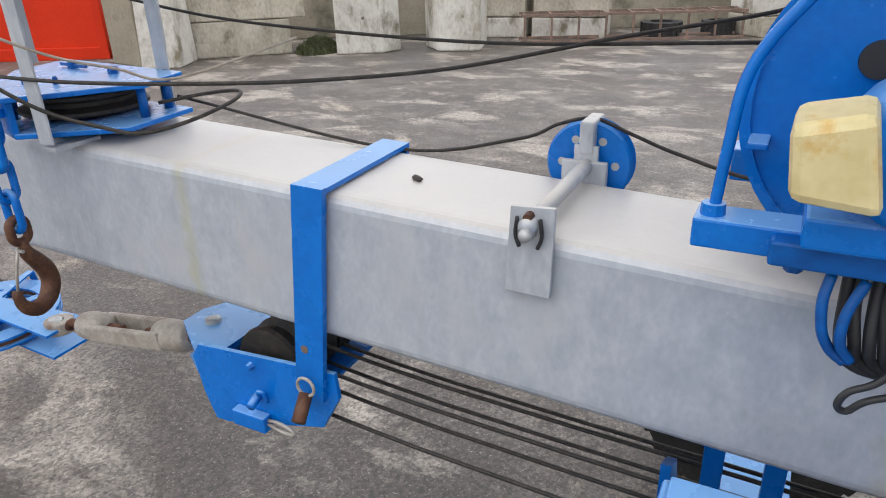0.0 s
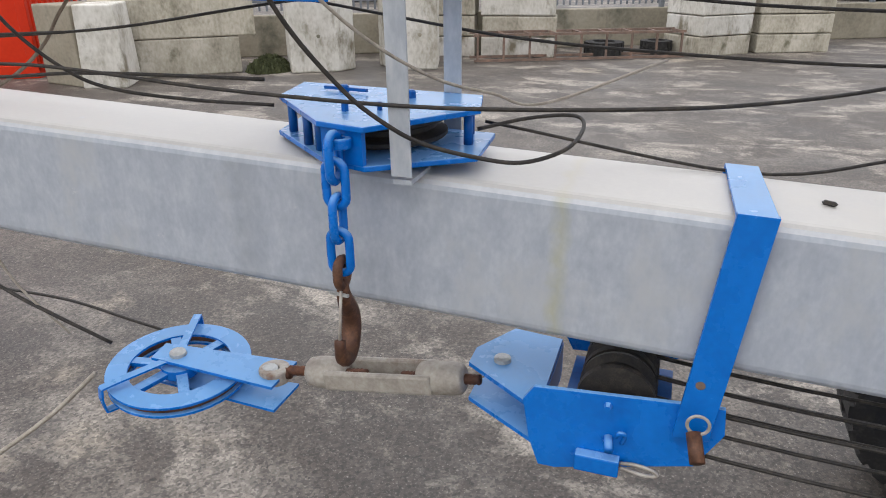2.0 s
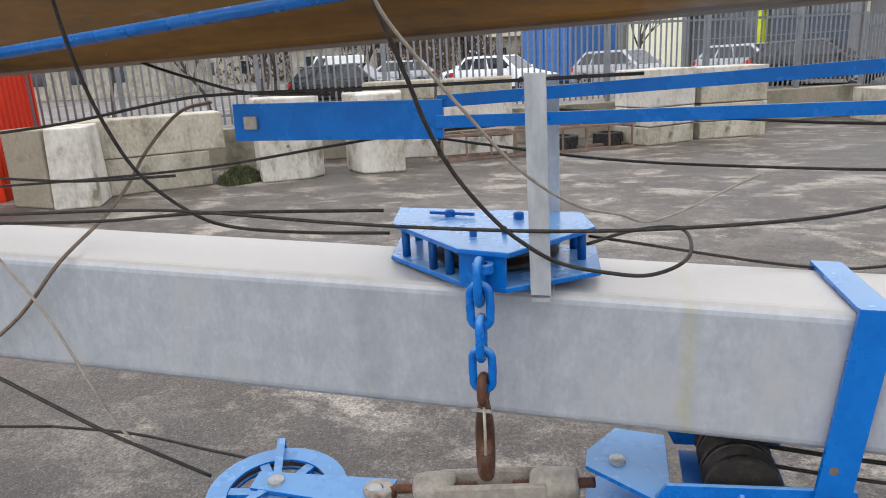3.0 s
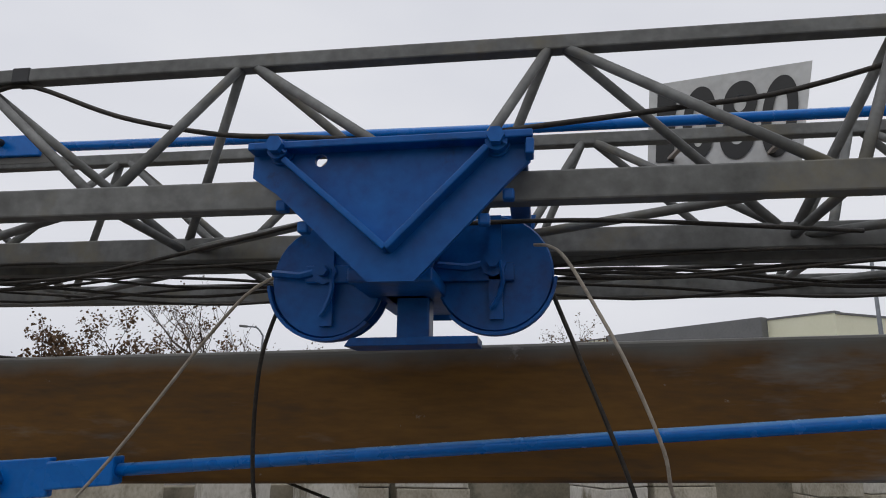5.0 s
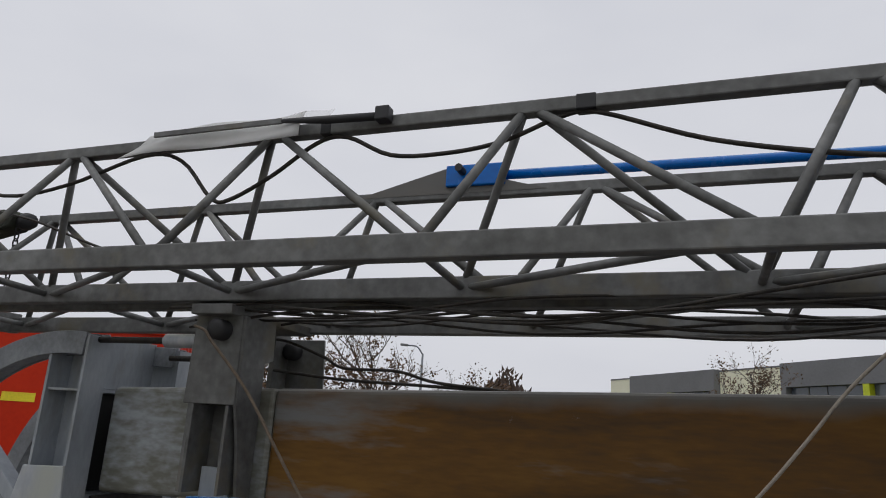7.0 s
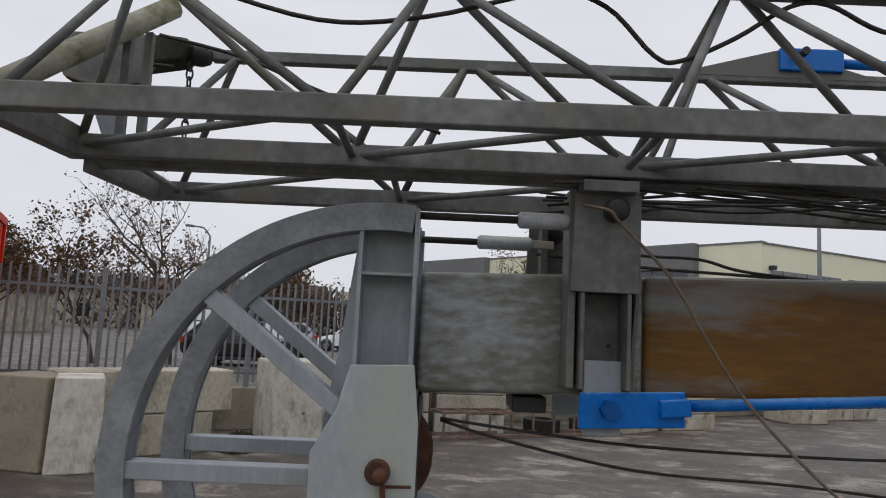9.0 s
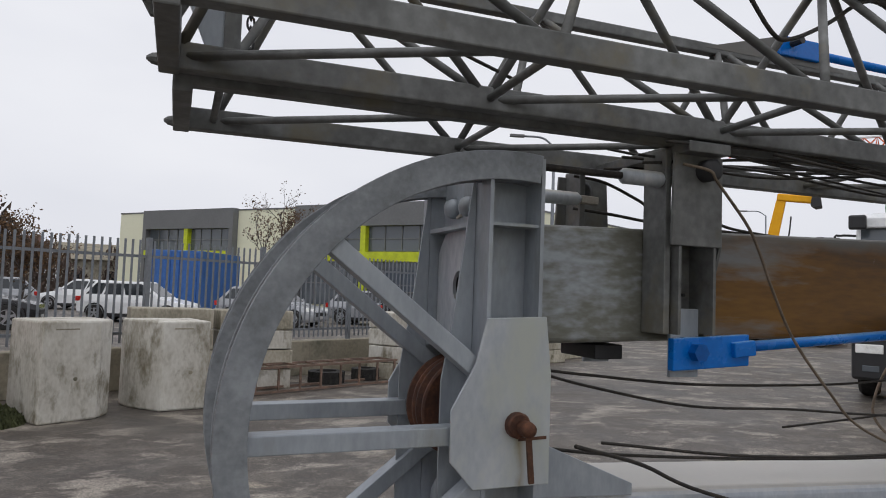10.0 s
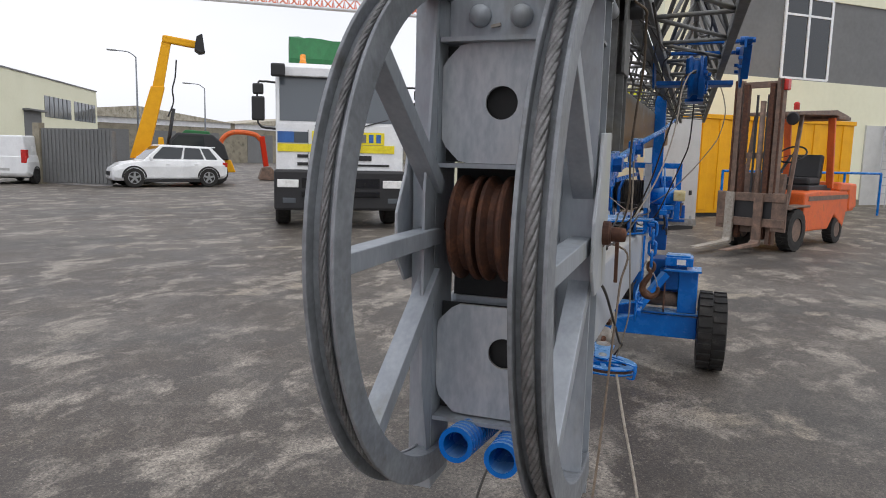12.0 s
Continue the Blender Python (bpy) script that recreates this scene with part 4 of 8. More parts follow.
def build_load_sign():
    t = thing("load_sign", "white number plate reading 1080 hung behind the jib", "sign")
    corner = [Vector(p) for p in ((-0.021, 0.4, 2.261), (0.287, 0.24, 2.205), (0.335, 0.24, 2.45), (-0.004, 0.4, 2.486))]

    def on_plate(u, v, out):
        return corner[0].lerp(corner[1], u).lerp(corner[3].lerp(corner[2], u), v) + Vector((-0.38, -0.92, 0)) * out
    uv = ((0, 0), (1, 0), (1, 1), (0, 1))
    part("plate", Geo().hull8([on_plate(u, v, -0.002) for u, v in uv], [on_plate(u, v, 0.002) for u, v in uv]), WHITE_SIGN, t)
    for u in (0.15, 0.8):
        p = on_plate(u, 0.1, -0.006)
        part("hanger", Geo().bar(p, (p.x, 0.16, 2.235), 0.012, 0.006), IRON, t)
    for char, u0, u1 in (("1", 0.06, 0.19), ("0", 0.24, 0.46), ("8", 0.49, 0.71), ("0", 0.74, 0.95)):
        cu = bpy.data.curves.new("digit", "FONT")
        cu.body, cu.extrude, cu.offset = char, 0.0, 0.022
        tmp = new("digit_source", cu)
        bpy.context.view_layer.update()
        me = bpy.data.meshes.new_from_object(tmp)
        xs, ys = [v.co.x for v in me.vertices], [v.co.y for v in me.vertices]
        for v in me.vertices:
            v.co = on_plate(u0 + (u1 - u0) * (v.co.x - min(xs)) / (max(xs) - min(xs)), 0.05 + 0.84 * (v.co.y - min(ys)) / (max(ys) - min(ys)), 0.0045)
        me.materials.clear()
        me.materials.append(INK_AND_SHADE)
        bpy.data.objects.remove(tmp)
        d = new("digit", me)
        d.parent = t
        d["label"] = "black digit " + char


build_load_sign()


def build_jib_end():
    t = thing("jib_end_bracket", "dark weathered bracket and mossy pipe at the jib tip", "bracket")
    part("mossy_pipe", Geo().tube([(-3.2, -0.34, 1.965), (-3.16, -0.22, 2.07), (-3.1, -0.12, 2.17), (-3.04, -0.02, 2.27)], 0.024, 10), MOSSY_STEEL, t, "pale pipe grown with moss", smooth=True)
    part("bracket_plate", Geo().prism([(-3.29, 2.21), (-3.27, 2.11), (-3.2, 2.09), (-3.09, 2.1), (-3.08, 2.21)], "y", -0.012, 0.0), GALV_TOP, t, bevel=0.002)
    part("bracket_plate", Geo().prism([(-3.3, 2.2), (-3.22, 2.06), (-3.17, 2.06), (-3.1, 2.2)], "y", 0.08, 0.09), GALV_TOP, t, bevel=0.002)
    part("foot_gusset", Geo().prism([(-3.155, 2.03), (-3.1, 2.03), (-3.08, 1.95), (-3.12, 1.945)], "y", -0.104, -0.092), GALV_RIM, t, bevel=0.001)
    for x, y in ((-3.09, -0.1), (-3.075, -0.04)):
        part("bracket_post", Geo().box((x - 0.008, y - 0.008, 1.94), (x + 0.008, y + 0.008, 2.2)), GALV_TOP, t)
    arm = [(-3.4, 2.19), (-3.36, 2.225), (-3.2, 2.235), (-3.1, 2.25), (-3.045, 2.244), (-3.03, 2.225), (-3.05, 2.19), (-3.16, 2.17)]
    part("mossy_arm", Geo().prism(arm, "y", 0.075, 0.145), MOSS_BLACK, t, "blackened arm grown with moss", bevel=0.008)
    part("arm_collar", Geo().lathe([(0.0, 0.026), (0.02, 0.028), (0.04, 0.022)], (-3.04, 0.11, 2.215), "x", 12), PLASTIC, t, smooth=True)
    part("rust_cap", Geo().lathe([(-0.05, 0.03), (-0.045, 0.04), (0.045, 0.04), (0.05, 0.03)], (-3.27, 0.09, 2.155), "y", 14), RUST, t, smooth=True)
    part("fold_wire", Geo().tube(smooth_line([(-3.1, 0.06, 2.24), (-2.9, 0.05, 2.19), (-2.7, 0.08, 2.12), (-2.45, 0.1, 2.05)], 4), 0.004, 6), CABLE, t, smooth=True)
    part("fold_wire", Geo().tube(smooth_line([(-3.2, 0.02, 2.12), (-3.13, 0.03, 2.155), (-3.06, 0.06, 2.165)], 4), 0.005, 6), CABLE, t, smooth=True)
    for i in range(9):
        z = 2.185 - 0.0205 * i
        part("chain_link", Geo().tube([(-3.04 + (0.007 if i % 2 else 0.001) * math.cos(a), 0.1 + (0.007 if i % 2 == 0 else 0.001) * math.cos(a), z + 0.0145 * math.sin(a))
                                       for a in (2 * math.pi * k / 10 for k in range(10))], 0.0024, 5, closed=True), PLASTIC, t)


build_jib_end()


def build_flag():
    """A folded plastic sheet tied to the top chord."""
    g = Geo()
    nx, ny = 14, 5
    for i in range(nx + 1):
        for j in range(ny + 1):
            u, v = i / nx, j / ny
            x = -2.24 + 0.4 * u - 0.06 * v * (1 - u)
            g.v.append((x, -0.262 - 0.02 * v + 0.006 * math.sin(9 * u + 4 * v), 2.275 + 0.025 * u * (1 - v) - 0.06 * v * (1 - 0.35 * u) + 0.006 * math.sin(6 * u)))
    for i in range(nx):
        for j in range(ny):
            a = i * (ny + 1) + j
            g.f.append((a, a + 1, a + ny + 2, a + ny + 1))
    t = thing("plastic_sheet", "torn white plastic sheet clamped under a flat bar", "plastic sheet", at=Matrix.Translation((0.008, 0.004, -0.007)))
    ob = part("sheet", g, SHEET, t, smooth=True)
    md = ob.modifiers.new("thick", "SOLIDIFY")
    md.thickness = 0.001
    part("flat_bar", Geo().bar((-2.2, -0.29, 2.262), (-1.88, -0.283, 2.268), 0.006, 0.012), GALV_TOP, t, bevel=0.001)
    part("wrapped_end", Geo().tube([(-1.88, -0.283, 2.268), (-1.78, -0.272, 2.266), (-1.66, -0.262, 2.267)], [0.005, 0.009, 0.009], 8), PLASTIC, t, smooth=True)
    film = Geo()
    for i in range(13):
        for j in range(5):
            u, v = i / 12, j / 4
            film.v.append((-2.24 + 0.36 * u + 0.05 * v, -0.2 + 0.05 * v + 0.012 * math.sin(7 * u + 3 * v), 2.275 + (0.045 + 0.045 * u + 0.012 * math.sin(11 * u)) * v))
    for i in range(12):
        for j in range(4):
            a = i * 5 + j
            film.f.append((a, a + 1, a + 6, a + 5))
    part("torn_film", film, FILM, t, "thin see-through torn film", smooth=True)
    part("hook_end", Geo().box((-1.675, -0.275, 2.255), (-1.645, -0.248, 2.285)), PLASTIC, t, bevel=0.003)


build_flag()


# ---------------------------------------------------------------- on and under the grey beam
def build_posts():
    for x, y, z1, lean in ((0.028, -0.056, 1.459, -0.005), (0.02, 0.243, 1.447, 0.0)):
        t = thing("upright_post", "slim grey galvanised angle post welded on the beam", "post", group="posts on the beam")
        zb = grey_top(x) + (0.012 if y < 0 else -0.004)
        g = Geo().hull8([(x - 0.018, y, zb), (x + 0.018, y, zb), (x + 0.018, y + 0.005, zb), (x - 0.018, y + 0.005, zb)],
                        [(x - 0.018 + lean, y, z1), (x + 0.018 + lean, y, z1), (x + 0.018 + lean, y + 0.005, z1), (x - 0.018 + lean, y + 0.005, z1)])
        part("face", g, GALV, t, bevel=0.001)
        if y < 0:
            part("foot", Geo().box((x - 0.016, y + 0.005, zb - 0.014), (x + 0.016, 0.045, zb - 0.006)), GALV, t)
        zb += 0.14
        g = Geo().hull8([(x - 0.018, y + 0.005, zb), (x - 0.013, y + 0.005, zb), (x - 0.013, y + 0.035, zb), (x - 0.018, y + 0.035, zb)],
                        [(x - 0.018 + lean, y + 0.005, z1), (x - 0.013 + lean, y + 0.005, z1), (x - 0.013 + lean, y + 0.035, z1), (x - 0.018 + lean, y + 0.035, z1)])
        part("leg", g, GALV, t)


build_posts()


def build_blue_strut():
    t = thing("folded_strut", "blue painted strut plate with two flat bars resting on posts", "strut")
    part("plate", Geo().prism([(-0.632, 1.342), (-0.178, 1.336), (-0.176, 1.413), (-0.63, 1.419)], "y", 0.115, 0.127), BLUE, t, bevel=0.002)
    part("square_bolt", Geo().box((-0.604, 0.106, 1.365), (-0.574, 0.115, 1.393)), IRON, t, bevel=0.003)
    part("flat_bar", Geo().bar((-0.19, 0.131, 1.408), (1.5, 0.131, 1.478), 0.008, 0.024), BLUE, t, bevel=0.001)
    part("flat_bar", Geo().bar((-0.19, 0.111, 1.37), (1.5, 0.111, 1.375), 0.008, 0.024), BLUE, t, bevel=0.001)


build_blue_strut()


def build_sheave_box():
    t = thing("guide_sheave_box", "blue six-sided sheave box bolted on the grey beam", "sheave box")
    top = [(-0.3, 0.125), (-0.118, -0.064), (-0.022, -0.088), (0.117, 0.108), (0.085, 0.235), (-0.33, 0.28)]
    low = [(-0.305, 0.122), (-0.122, -0.042), (-0.03, -0.073), (0.13, 0.045), (0.115, 0.22), (-0.33, 0.27)]
    part("top_plate", Geo().prism(top, "z", 1.153, 1.163), BLUE, t, bevel=0.002)
    part("bottom_plate", Geo().prism(low, "z", 1.084, 1.094), BLUE, t, bevel=0.002)
    part("front_plate", Geo().prism([(-0.12, -0.046), (-0.032, -0.073), (-0.03, -0.063), (-0.118, -0.036)], "z", 1.094, 1.153), BLUE, t)
    for x, y in ((-0.27, 0.12), (-0.15, 0.005), (0.09, 0.12), (0.07, 0.2), (-0.28, 0.25), (-0.19, 0.035)):
        part("spacer", Geo().tube([(x, y, 1.094), (x, y, 1.153)], 0.009, 8), BLUE_DIRTY, t, smooth=True)
    prof = [(-0.022, 0.03), (-0.022, 0.12), (-0.018, 0.125), (-0.012, 0.125), (-0.004, 0.105), (0.004, 0.105), (0.012, 0.125), (0.018, 0.125), (0.022, 0.12), (0.022, 0.03)]
    part("sheave", Geo().lathe(prof, (-0.08, 0.12, 1.124), "z", 36), CABLE, t, "dark greasy sheave")
    for x, y, r in ((-0.19, 0.19, 0.011), (-0.04, 0.17, 0.011), (-0.106, 0.022, 0.007), (-0.05, 0.045, 0.005)):
        part("bolt_head", Geo().lathe([(0, r), (0.012, r), (0.015, r * 0.6)], (x, y, 1.163), "z", 6), BLUE_DIRTY, t)
    part("locking_bar", Geo().bar((-0.235, 0.195, 1.17), (-0.135, 0.18, 1.17), 0.006, 0.006), BLUE_DIRTY, t)
    part("shackle_eye", Geo().ring((-0.07, -0.075, 1.132), "z", 0.008, 0.02, 0.009, 0, 360, 20), BLUE, t, bevel=0.003)


build_sheave_box()


def link_points(cx, cy, cz, half_w, half_h, turned):
    pts = []
    for k in range(24):
        a = 2 * math.pi * k / 24
        w = half_w * math.cos(a)
        h = (half_h - half_w) * (1 if math.sin(a) >= 0 else -1) + half_w * math.sin(a) if abs(math.sin(a)) > 1e-6 else 0
        pts.append((cx, cy + w, cz + h) if turned else (cx + w, cy, cz + h))
    return pts


def build_chain_hook():
    t = thing("hook_chain", "blue painted steel chain with a rusty grab hook at its end", "chain")
    x, y = -0.075, -0.09
    for z, turned in ((1.11, True), (1.066, False), (1.005, True), (0.944, False)):
        part("chain_link", Geo().tube(link_points(x, y, z, 0.018, 0.039, turned), 0.0078, 9, closed=True), BLUE, t, smooth=True)
    z = 0.905
    part("hook_eye", Geo().tube(link_points(x, y, z, 0.017, 0.024, True), 0.009, 8, closed=True), HOOK_RUST, t, smooth=True)
    hook = [(x - 0.2 * w, y + 0.98 * w, z - dz) for w, dz in ((0, 0.02), (0.002, 0.045), (0.018, 0.07), (0.036, 0.1), (0.038, 0.13), (0.02, 0.158), (-0.01, 0.166), (-0.036, 0.148), (-0.044, 0.124), (-0.041, 0.112))]
    line = smooth_line(hook, 5)
    n = len(line)
    rs = [0.01 + 0.009 * math.sin(math.pi * min(1, i / (n * 0.85))) * (1 if i < n * 0.9 else 0.8) for i in range(n)]
    part("hook", Geo().tube(line, rs, 10), HOOK_RUST, t, "rusty brown grab hook", smooth=True)
    part("safety_latch", Geo().tube([(x + 0.002, y - 0.012, z - 0.03), (x + 0.006, y - 0.029, z - 0.07), (x + 0.008, y - 0.041, z - 0.115)], 0.003, 6), IRON, t, smooth=True)
    part("latch_pin", Geo().bar((x - 0.02, y - 0.012, z - 0.036), (x + 0.016, y - 0.012, z - 0.038), 0.005, 0.005), BOLT, t)


build_chain_hook()


def build_strap_and_lock():
    t = thing("beam_strap", "blue flat steel strap bent round the grey beam", "strap")
    zt = grey_top(0.57)
    part("front_leg", Geo().prism([(0.548, zt + 0.0145), (0.608, zt + 0.0125), (0.562, 0.645), (0.502, 0.64)], "y", -0.018, -0.006), BLUE, t, bevel=0.001)
    part("top_leg", Geo().hull8([(0.547, -0.008, zt + 0.004), (0.607, -0.008, zt + 0.002), (0.598, 0.272, zt + 0.002), (0.54, 0.272, zt + 0.004)],
                                [(0.547, -0.008, zt + 0.013), (0.607, -0.008, zt + 0.011), (0.598, 0.272, zt + 0.011), (0.54, 0.272, zt + 0.013)]), BLUE, t, bevel=0.001)
    part("back_leg", Geo().prism([(0.54, zt + 0.01), (0.598, zt + 0.01), (0.562, 0.645), (0.502, 0.64)], "y", 0.264, 0.272), BLUE, t)
    part("hole", Geo().lathe([(-0.0005, 0.008), (0.0, 0.008)], (0.535, -0.0182, 0.752), "y", 14), BROWNSTEEL, t)
    part("pin", Geo().tube([(0.535, -0.03, 0.665), (0.545, -0.07, 0.635)], 0.013, 12), HOOK_RUST, t, "rusty locking pin", smooth=True)
    part("pin_ring", Geo().tube([(0.54 + 0.018 * math.cos(a), -0.034, 0.685 + 0.018 * math.sin(a)) for a in (2 * math.pi * k / 16 for k in range(16))], 0.003, 6, closed=True), IRON, t)

    b = thing("rope_equaliser", "blue welded steel rope box hanging under the grey beam", "rope box")
    face = [(0.236, 0.653), (0.256, 0.684), (0.55, 0.704), (0.582, 0.704), (0.587, 0.652), (0.545, 0.577), (0.302, 0.512), (0.27, 0.512), (0.25, 0.568)]
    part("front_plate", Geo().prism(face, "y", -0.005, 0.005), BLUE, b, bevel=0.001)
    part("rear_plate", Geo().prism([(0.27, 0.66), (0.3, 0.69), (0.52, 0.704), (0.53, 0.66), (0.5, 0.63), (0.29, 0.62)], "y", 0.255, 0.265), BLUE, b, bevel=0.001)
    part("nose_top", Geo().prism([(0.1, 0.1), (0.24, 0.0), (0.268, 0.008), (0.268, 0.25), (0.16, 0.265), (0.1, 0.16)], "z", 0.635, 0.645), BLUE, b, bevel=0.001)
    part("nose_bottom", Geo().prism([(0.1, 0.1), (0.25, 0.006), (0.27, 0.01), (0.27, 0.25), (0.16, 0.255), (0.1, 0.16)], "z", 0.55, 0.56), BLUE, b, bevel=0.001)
    part("inner_web", Geo().box((0.26, 0.006, 0.56), (0.27, 0.254, 0.634)), BLUE_DIRTY, b)
    part("nose_bolt", Geo().lathe([(0, 0.018), (0.008, 0.017), (0.011, 0.01)], (0.165, 0.125, 0.645), "z", 16), BOLT, b, smooth=False)
    part("bottom_plate", Geo().box((0.3, 0.006, 0.6), (0.5, 0.254, 0.608)), BLUE_DIRTY, b)
    for i in range(3):
        prof = [(-0.03, 0.03), (-0.03, 0.07), (-0.02, 0.072), (-0.008, 0.06), (0.008, 0.06), (0.02, 0.072), (0.03, 0.07), (0.03, 0.03)]
        part("sheave", Geo().lathe(prof, (0.4, 0.06 + 0.07 * i, 0.66), "y", 28), CABLE, b, "greasy rope sheave")
    part("stop_block", Geo().box((0.34, -0.028, 0.535), (0.42, -0.005, 0.57)), BLUE, b, bevel=0.003)
    part("small_pin", Geo().tube([(0.395, -0.006, 0.605), (0.4, -0.035, 0.598)], 0.009, 8), BLUE, b, smooth=True)
    part("small_hook", Geo().tube(smooth_line([(0.42, -0.01, 0.6), (0.425, -0.02, 0.625), (0.416, -0.025, 0.632), (0.41, -0.02, 0.62)]), 0.004, 6), BLUE, b, smooth=True)
    part("rivet", Geo().lathe([(-0.012, 0.006), (0, 0.008)], (0.39, -0.005, 0.672), "y", 6), BLUE, b)
    part("wire_loop", Geo().tube(smooth_line([(0.42, -0.015, 0.56), (0.45, -0.02, 0.567), (0.48, -0.022, 0.562), (0.485, -0.022, 0.553), (0.46, -0.02, 0.548), (0.42, -0.016, 0.552)]), 0.0035, 6), IRON, b, smooth=True)


build_strap_and_lock()


def build_turnbuckle_pulley():
    t = thing("rigging_screw", "grey steel turnbuckle with rusty threads between pulley and rope box", "turnbuckle")
    a, b = Vector((-0.3, 0.118, 0.532)), Vector((0.09, 0.125, 0.585))
    d = (b - a).normalized()
    for s in (-1, 1):
        off = Vector((0, s * 0.033, 0))
        part("side_bar", Geo().bar(a + d * 0.07 + off, b - d * 0.07 + off, 0.015, 0.046), IRON, t, bevel=0.006)
    for p, q in ((a + d * 0.015, a + d * 0.11), (b - d * 0.11, b - d * 0.005)):
        part("end_barrel", Geo().tube([p, p + d * 0.006, p + d * 0.03, q - d * 0.03, q - d * 0.006, q], [0.026, 0.033, 0.037, 0.037, 0.033, 0.026], 18), IRON, t, smooth=True)
    for p, q in ((a - d * 0.04, a + d * 0.16), (b - d * 0.15, b + d * 0.03)):
        pts, rs = [], []
        for i in range(41):
            pts.append(p + (q - p) * i / 40)
            rs.append(0.0125 if i % 2 else 0.0105)
        part("threaded_rod", Geo().tube(pts, rs, 10), RUST, t, "rusty threaded rod", smooth=True)
    part("eye", Geo().ring((-0.375, 0.11, 0.516), "z", 0.012, 0.036, 0.017, 0, 360, 22), IRON, t, bevel=0.004)
    part("eye_neck", Geo().tube([(-0.36, 0.112, 0.516), (-0.335, 0.114, 0.522)], 0.014, 10), RUST, t, smooth=True)

    p = thing("snatch_pulley", "blue spoked pulley block lying level on a wire rope", "pulley")
    m = Matrix.Translation((-0.625, 0.088, 0.501)) @ Matrix.Rotation(radians(3), 4, "Y") @ Matrix.Rotation(radians(4), 4, "X")

    def bit(name, g, mt, **kw):
        return part(name, g.moved(m), mt, p, **kw)
    bit("rim", Geo().ring((0, 0, 0.006), "z", 0.118, 0.168, 0.004, 0, 360, 48), BLUE, bevel=0.002)
    bit("groove", Geo().ring((0, 0, -0.006), "z", 0.125, 0.155, 0.008, 0, 360, 48), HOOK_RUST)
    bit("rim", Geo().ring((0, 0, -0.018), "z", 0.118, 0.166, 0.004, 0, 360, 48), BLUE, bevel=0.002)
    bit("hub", Geo().ring((0, 0, 0), "z", 0.012, 0.045, 0.014, 0, 360, 28), BLUE, bevel=0.002)
    for k in range(6):
        r = Matrix.Rotation(radians(60 * k + 12), 4, "Z")
        bit("spoke", Geo().bar(r @ Vector((0.04, 0, 0)), r @ Vector((0.122, 0, 0)), 0.026, 0.012), BLUE, bevel=0.002)
    ang = math.atan2(0.02, 0.24)
    r = Matrix.Rotation(ang, 4, "Z")
    for z in (0.026, -0.04):
        bit("arm", Geo().prism([(-0.055, -0.028), (0.27, -0.055), (0.285, 0.05), (-0.055, 0.034)], "z", z, z + 0.008).moved(r), BLUE, bevel=0.001)
    for x in (0.0, 0.24):
        bit("pin_head", Geo().lathe([(0.0, 0.02), (0.008, 0.019), (0.011, 0.012)], r @ Vector((x, 0, 0.034)), "z", 18), BOLT)
    for k, a0 in enumerate((112, -118)):
        rr = Matrix.Rotation(radians(a0), 4, "Z")
        strap = [(0.03, 0, 0.03), (0.15, 0, 0.03), (0.182, 0, 0.028), (0.186, 0, 0.0), (0.182, 0, -0.035), (0.15, 0, -0.036)]
        g = Geo()
        for i in range(len(strap) - 1):
            g.bar(rr @ Vector(strap[i]), rr @ Vector(strap[i + 1]), 0.02, 0.005, up=(0, 0, 1) if abs(strap[i][2] - strap[i + 1][2]) < 0.01 else rr @ Vector((1, 0, 0)))
        bit("rope_guard", g, BLUE)


build_turnbuckle_pulley()


def build_side_sheave():
    t = thing("rope_guide", "blue rope sheave on a steel rod across the beam", "rope guide")
    zb = 1.05
    part("bracket", Geo().prism([(0.906, 0.945), (0.972, 0.943), (0.976, 1.075), (0.914, 1.072)], "y", -0.014, -0.006), GALV, t, bevel=0.001)
    part("cross_rod", Geo().tube([(0.942, -0.03, zb), (0.94, 0.28, 1.052)], 0.012, 12), GALV, t, smooth=True)
    part("rod_end", Geo().lathe([(-0.026, 0.004), (-0.023, 0.009), (0, 0.011)], (0.942, -0.014, 1.04), "y", 12), BOLT, t, smooth=True)
    for x in (-0.016, 0.016):
        part("clip", Geo().tube(smooth_line([(0.942 + x, -0.02, 1.06), (0.942 + x * 1.15, -0.02, 1.035), (0.942 + x * 0.8, -0.02, 1.018)]), 0.003, 6), PLASTIC, t, smooth=True)
    part("clip_bolt", Geo().lathe([(-0.022, 0.006), (0, 0.007)], (0.942, -0.006, 1.062), "y", 8), HOOK_RUST, t)
    prof = [(-0.018, 0.012), (-0.018, 0.068), (-0.014, 0.072), (-0.004, 0.06), (0.004, 0.06), (0.014, 0.072), (0.018, 0.068), (0.018, 0.012)]
    sh = part("sheave", Geo().lathe(prof, (0.938, 0.29, 1.05), "y", 36), BLUE, t)
    for k in range(6):
        a = radians(60 * k)
        part("hole", Geo().lathe([(-0.0005, 0.007), (0, 0.007)], (0.938 + 0.045 * math.cos(a), 0.2718, 1.05 + 0.045 * math.sin(a)), "y", 10), BOLT, sh)
    part("clevis", Geo().box((0.918, 0.255, 1.012), (0.958, 0.262, 1.085)), GALV, t, bevel=0.001)
    part("clevis_top", Geo().box((0.926, 0.2515, 1.07), (0.95, 0.32, 1.125)), GALV, t, bevel=0.004)
    part("clevis_foot", Geo().box((0.9, 0.2475, 1.0), (0.975, 0.26, 1.06)), GALV, t, bevel=0.002)


build_side_sheave()


